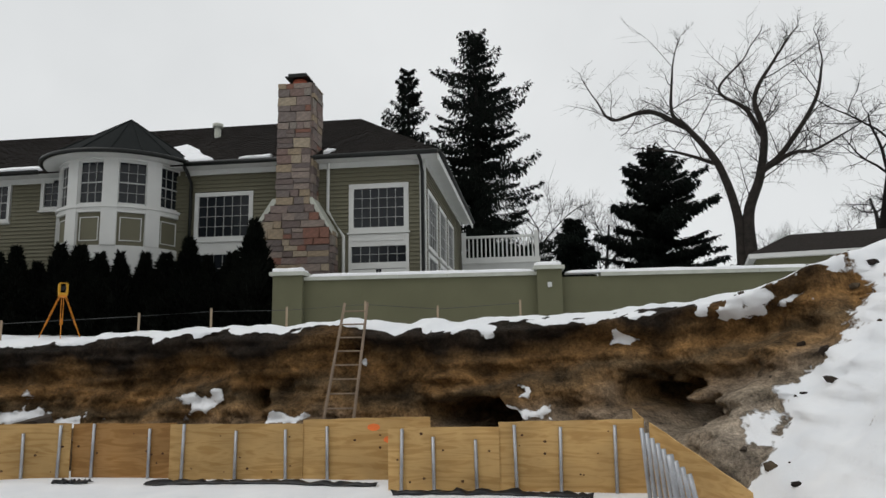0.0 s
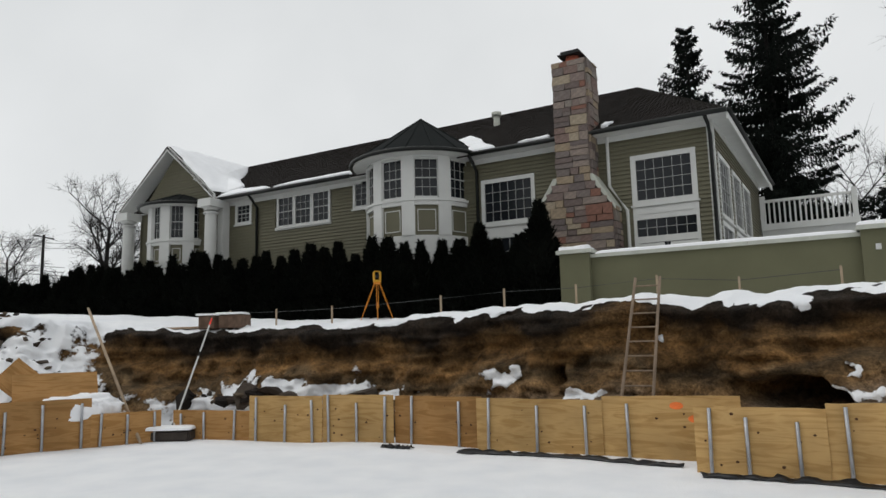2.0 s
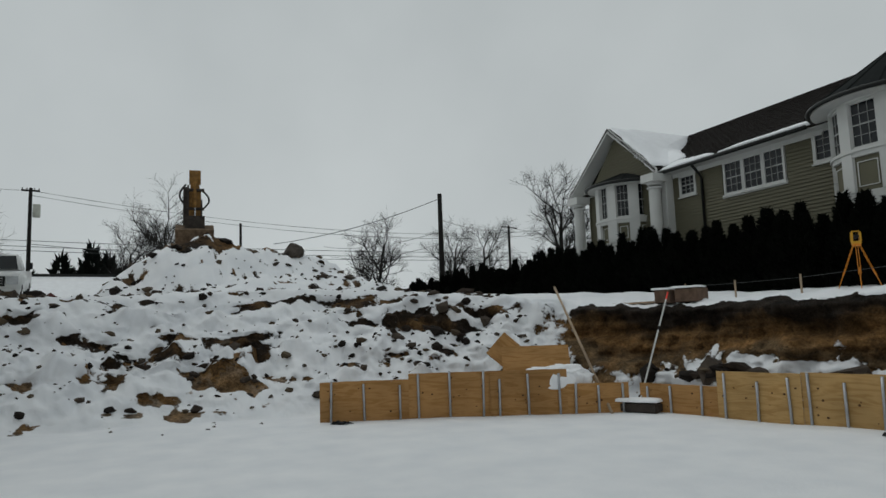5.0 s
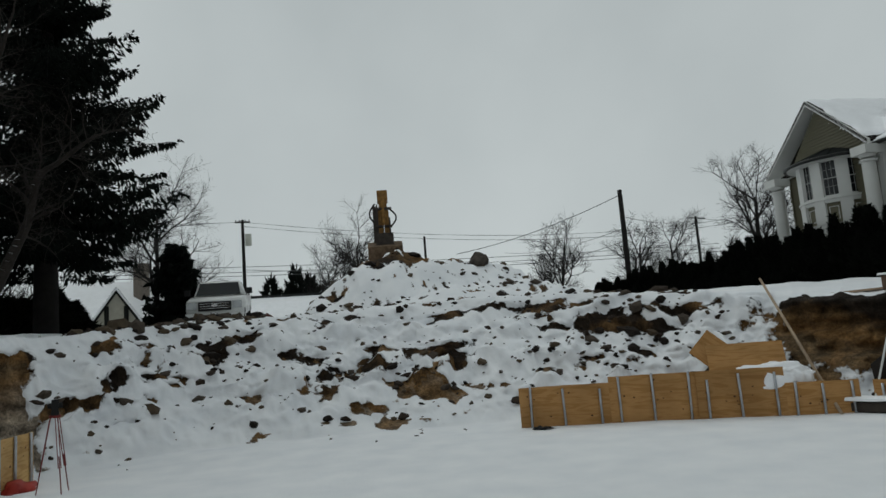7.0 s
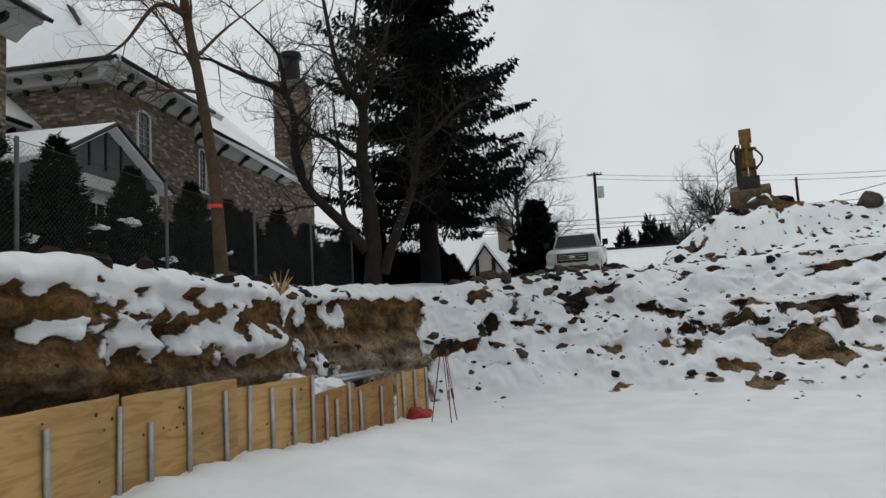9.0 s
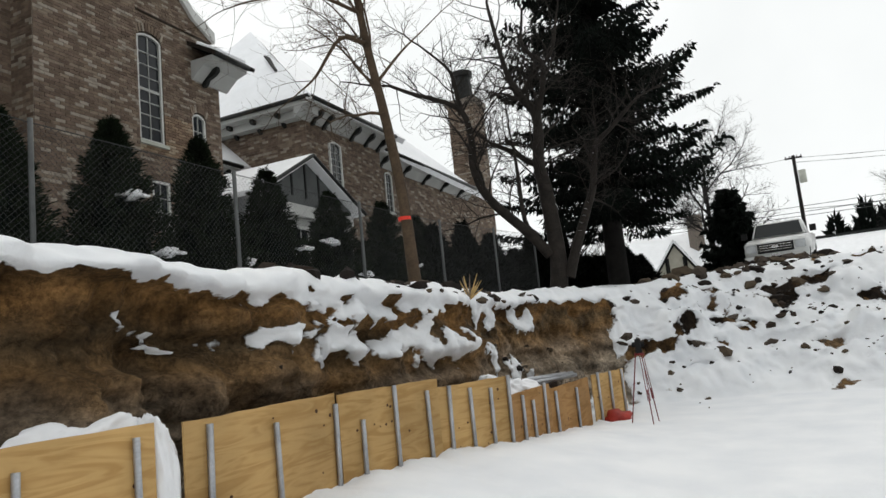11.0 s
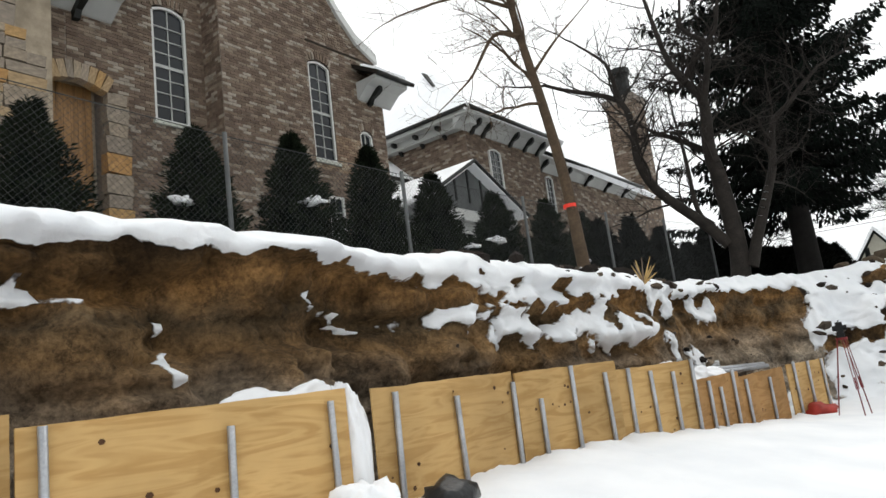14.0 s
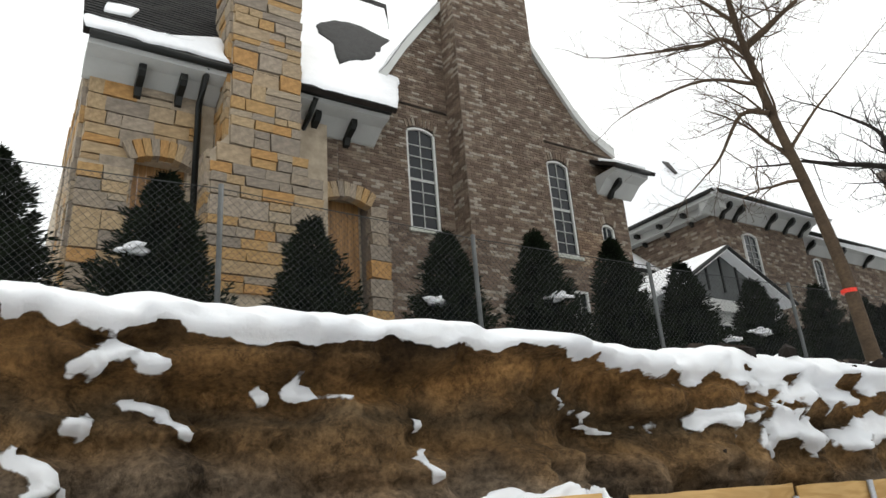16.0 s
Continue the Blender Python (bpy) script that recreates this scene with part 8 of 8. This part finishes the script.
P4 = at(75.0, 70, 2.9)
pole(pose(*P4, 0, 0, 0), 10.0, 0.16, (), "distant thin wooden pole behind the heap")


def wire(a, b, sag, r=0.02, label="thin dark overhead cable"):
    bm = bmesh.new()
    pts = [Vector(a).lerp(Vector(b), k / 16) - Vector((0, 0, sag * 4 * (k / 16) * (1 - k / 16))) for k in range(17)]
    pipe(bm, pts, r, 4)
    tagged(part("overhead_wire", bm, M_FENCE, None), label, "cable", "overhead cables")


def up(az, d, el):
    x, y, _ = at(az, d, 0)
    return (x, y, 2 + d * math.tan(radians(el)))


for k in (0.0, -0.35):
    wire((P2[0], P2[1], z2 - 0.2 + k), up(47.0, 100, 8.0 + k), 2.2, 0.022)
wire((P2[0], P2[1], z2 - 0.2), up(118, 90, 12.5), 1.5, 0.022)
wire((P2[0], P2[1], z2 - 4.2), up(70, 70, 6.6), 0.5, 0.02)
for k in (0.0, -0.35, -0.6):
    wire(up(116, 80, 7.2 + k), up(52, 85, 6.0 + k), 0.8, 0.025)
px, py = P1[0] + 0.2, P1[1]
wire((px, py, z1 - 0.3), up(72.5, 48, 7.2), 0.4, 0.022)
wire((px, py, z1 - 2.5), up(68.5, 80, 7.0), 0.6, 0.018)
wire((px, py, z1 - 3.3), up(68.0, 80, 6.2), 0.6, 0.018)
wire((px, py, z1 - 1.8), (P3[0], P3[1], z3 - 0.4), 0.5, 0.018)
wire((P3[0], P3[1], z3 - 0.3), up(44.5, 90, 7.0), 0.5, 0.018)


# ---- far houses and woods ----
def tudor():
    x, y, _ = at(98.7, 48, 0)
    H = thing("half_timbered_house", pose(x, y, 2.9, 0, 0, 8), "small half-timbered cream house with a snowy roof, far behind", "house")
    bm = bmesh.new()
    prism(bm, [(-1.6, 0), (1.6, 0), (1.6, 1.6), (0, 3.9), (-1.6, 1.6)], 0, 7, Matrix.Rotation(math.pi / 2, 4, "Z"))
    part("wall", bm, M_CREAM, H)
    m = Matrix.Rotation(math.pi / 2, 4, "Z")
    for a, b in (((-1.55, 0), (-1.55, 1.6)), ((1.55, 0), (1.55, 1.6)), ((-0.55, 0), (-0.55, 3.0)), ((0.55, 0), (0.55, 3.0)), ((-1.6, 1.6), (1.6, 1.6)), ((-1.7, 1.5), (0, 4.0)), ((1.7, 1.5), (0, 4.0))):
        bm = bmesh.new()
        tube(bm, m @ Vector((a[0], -0.05, a[1])), m @ Vector((b[0], -0.05, b[1])), 0.13, None, 4)
        part("timber", bm, M_GUTTER, H)
    bm = bmesh.new()
    box(bm, -0.35, -0.06, 1.0, 0.35, -0.02, 2.0, m)
    part("window", bm, M_GLASS, H)
    for s in (-1, 1):
        roof_slab("roof", [tuple(m @ Vector(c)) for c in ((s * 2.1, -0.5, 1.1), (0, -0.5, 4.15), (0, 7, 4.15), (s * 2.1, 7, 1.1))], M_SNOW, H, "snowy roof slope")
    bm = bmesh.new()
    box(bm, -7, -2.5, 0, -1.5, 6.5, 2.4)
    part("side_wing", bm, M_CREAM, H)
    roof_slab("wing_roof", [(-1.0, -3, 2.3), (-1.0, 7, 2.3), (-4.5, 7, 5.0), (-4.5, -3, 5.0)], M_SNOW, H)
    bm = bmesh.new()
    tube(bm, (-3.0, 1.5, 3.0), (-3.0, 1.5, 6.0), 0.5, None, 4)
    part("house_chimney", bm, M_BRICKM, H)


def low_hall():
    x, y, _ = at(86.2, 70, 0)
    H = thing("low_building", pose(x, y, 2.9, 0, 0, -2), "long low building under a snow-covered roof, far behind", "building")
    bm = bmesh.new()
    box(bm, -4, -4.2, 0, 4, 4.4, 2.2)
    part("wall", bm, M_CAP, H)
    roof_slab("roof", [(4.3, -4.6, 2.2), (4.3, 4.8, 2.2), (-1, 4.2, 5.0), (-1, -4.0, 5.0)], M_SNOW, H, "snowy roof slope")
    boxpart("ridge", -1.4, -4.0, 4.9, -0.9, 4.2, 5.2, M_GUTTER, H)
    x, y, z = at(88.0, 34, 0)
    K = thing("red_shed", pose(x, y, drop_to(x, y) - 0.2, 0, 0, 0), "small dark red gabled shed half hidden by the bank", "shed")
    bm = bmesh.new()
    prism(bm, [(-0.8, 0), (0.8, 0), (0.8, 0.5), (0, 1.05), (-0.8, 0.5)], 0, 1.5, Matrix.Rotation(math.pi / 2, 4, "Z"))
    part("shed_wall", bm, M_SHED, K)


def far_house():
    x, y, _ = at(-28.2, 34, 0)
    H = thing("garden_house", pose(x, y, 2.8, 0, 0, -20), "low sage-green outbuilding with a dark hipped roof", "house")
    bm = bmesh.new()
    box(bm, -2.6, 0, 0, 5.5, 4, 3.3)
    part("wall", bm, M_REND, H)
    boxpart("cornice", -2.9, -0.35, 3.3, 5.8, 4.3, 3.5, M_TRIM, H)
    for q in ([(-2.9, -0.35, 3.5), (5.8, -0.35, 3.5), (4.0, 2, 4.6), (-1.0, 2, 4.6)], [(-2.9, 4.3, 3.5), (-2.9, -0.35, 3.5), (-1.0, 2, 4.6)]):
        roof_slab("roof", q, M_SHINGLE, H)


tudor()
low_hall()
far_house()
rng = random.Random(77)
PINE = [(columnar("crown", 4.0, 1.5, 1300, M_NEEDLE, 250 + k, tip=0.5, size=0.28), core_mesh("crown_core", 3.6, 1.0, M_NEEDLE)) for k in range(2)]
for az, d, h in ((91.6, 95, 1.7), (89.4, 100, 1.9), (87.5, 95, 2.3), (86.5, 96, 1.9), (85.5, 92, 2.5), (84.4, 94, 2.3), (93.4, 80, 1.8), (95.2, 60, 1.3), (94.0, 62, 1.6), (101, 55, 1.2), (103, 58, 1.4), (105.5, 60, 1.2)):
    x, y, z = at(az, d, 2.6)
    crown, core = PINE[rng.randrange(2)]
    evergreen("far_pine", crown, core, pose(x, y, z, 0, 0, rng.uniform(0, 360)) @ Matrix.Diagonal((1.0 + 0.3 * h, 1.0 + 0.3 * h, h, 1)), "distant dark pine beyond the road", "tree", "distant pines")


def snow_heap(m, sx, sy, sz, seed, label, rug=0.30):
    bm = bmesh.new()
    bmesh.ops.create_icosphere(bm, subdivisions=5, radius=1.0)
    for v in bm.verts:
        k = 1 + rug * fbm(v.co.x * 1.3 + seed, v.co.y * 1.3, v.co.z * 1.3, 4) + 0.06 * fbm(v.co.x * 5, v.co.y * 5, v.co.z * 5 + seed, 3)
        q = math.copysign(abs(v.co.z) ** 0.6, v.co.z)
        v.co = Vector((v.co.x * sx * k, v.co.y * sy * k, q * sz * k))
    tagged(part("snow_drift", bm, M_SNOW, None, smooth=True, m=m), label, "snow", "snow heaps behind the boards")


snow_heap(pose(-4.33, -4.78, 0.78, 0, 0, 0), 0.14, 0.24, 0.74, 3, "snow spilling through the gap between the boards", 0.10)
snow_heap(pose(-4.12, -4.38, 0.42, 0, 0, 0), 0.30, 0.32, 0.34, 5, "snow spilling through the gap between the boards")
snow_heap(pose(-3.75, -5.0, 1.20, 0, 12, 0), 0.62, 0.28, 0.32, 7, "rounded snow drift lodged behind the boards")
snow_heap(pose(-11.6, -4.75, 0.75, 0, -14, 0), 1.1, 0.35, 0.40, 9, "snow drift lodged behind the boards")
snow_heap(pose(-13.3, 10.9, 0.70, 0, 0, 57), 0.8, 0.5, 0.35, 11, "snow drift lodged behind the boards")
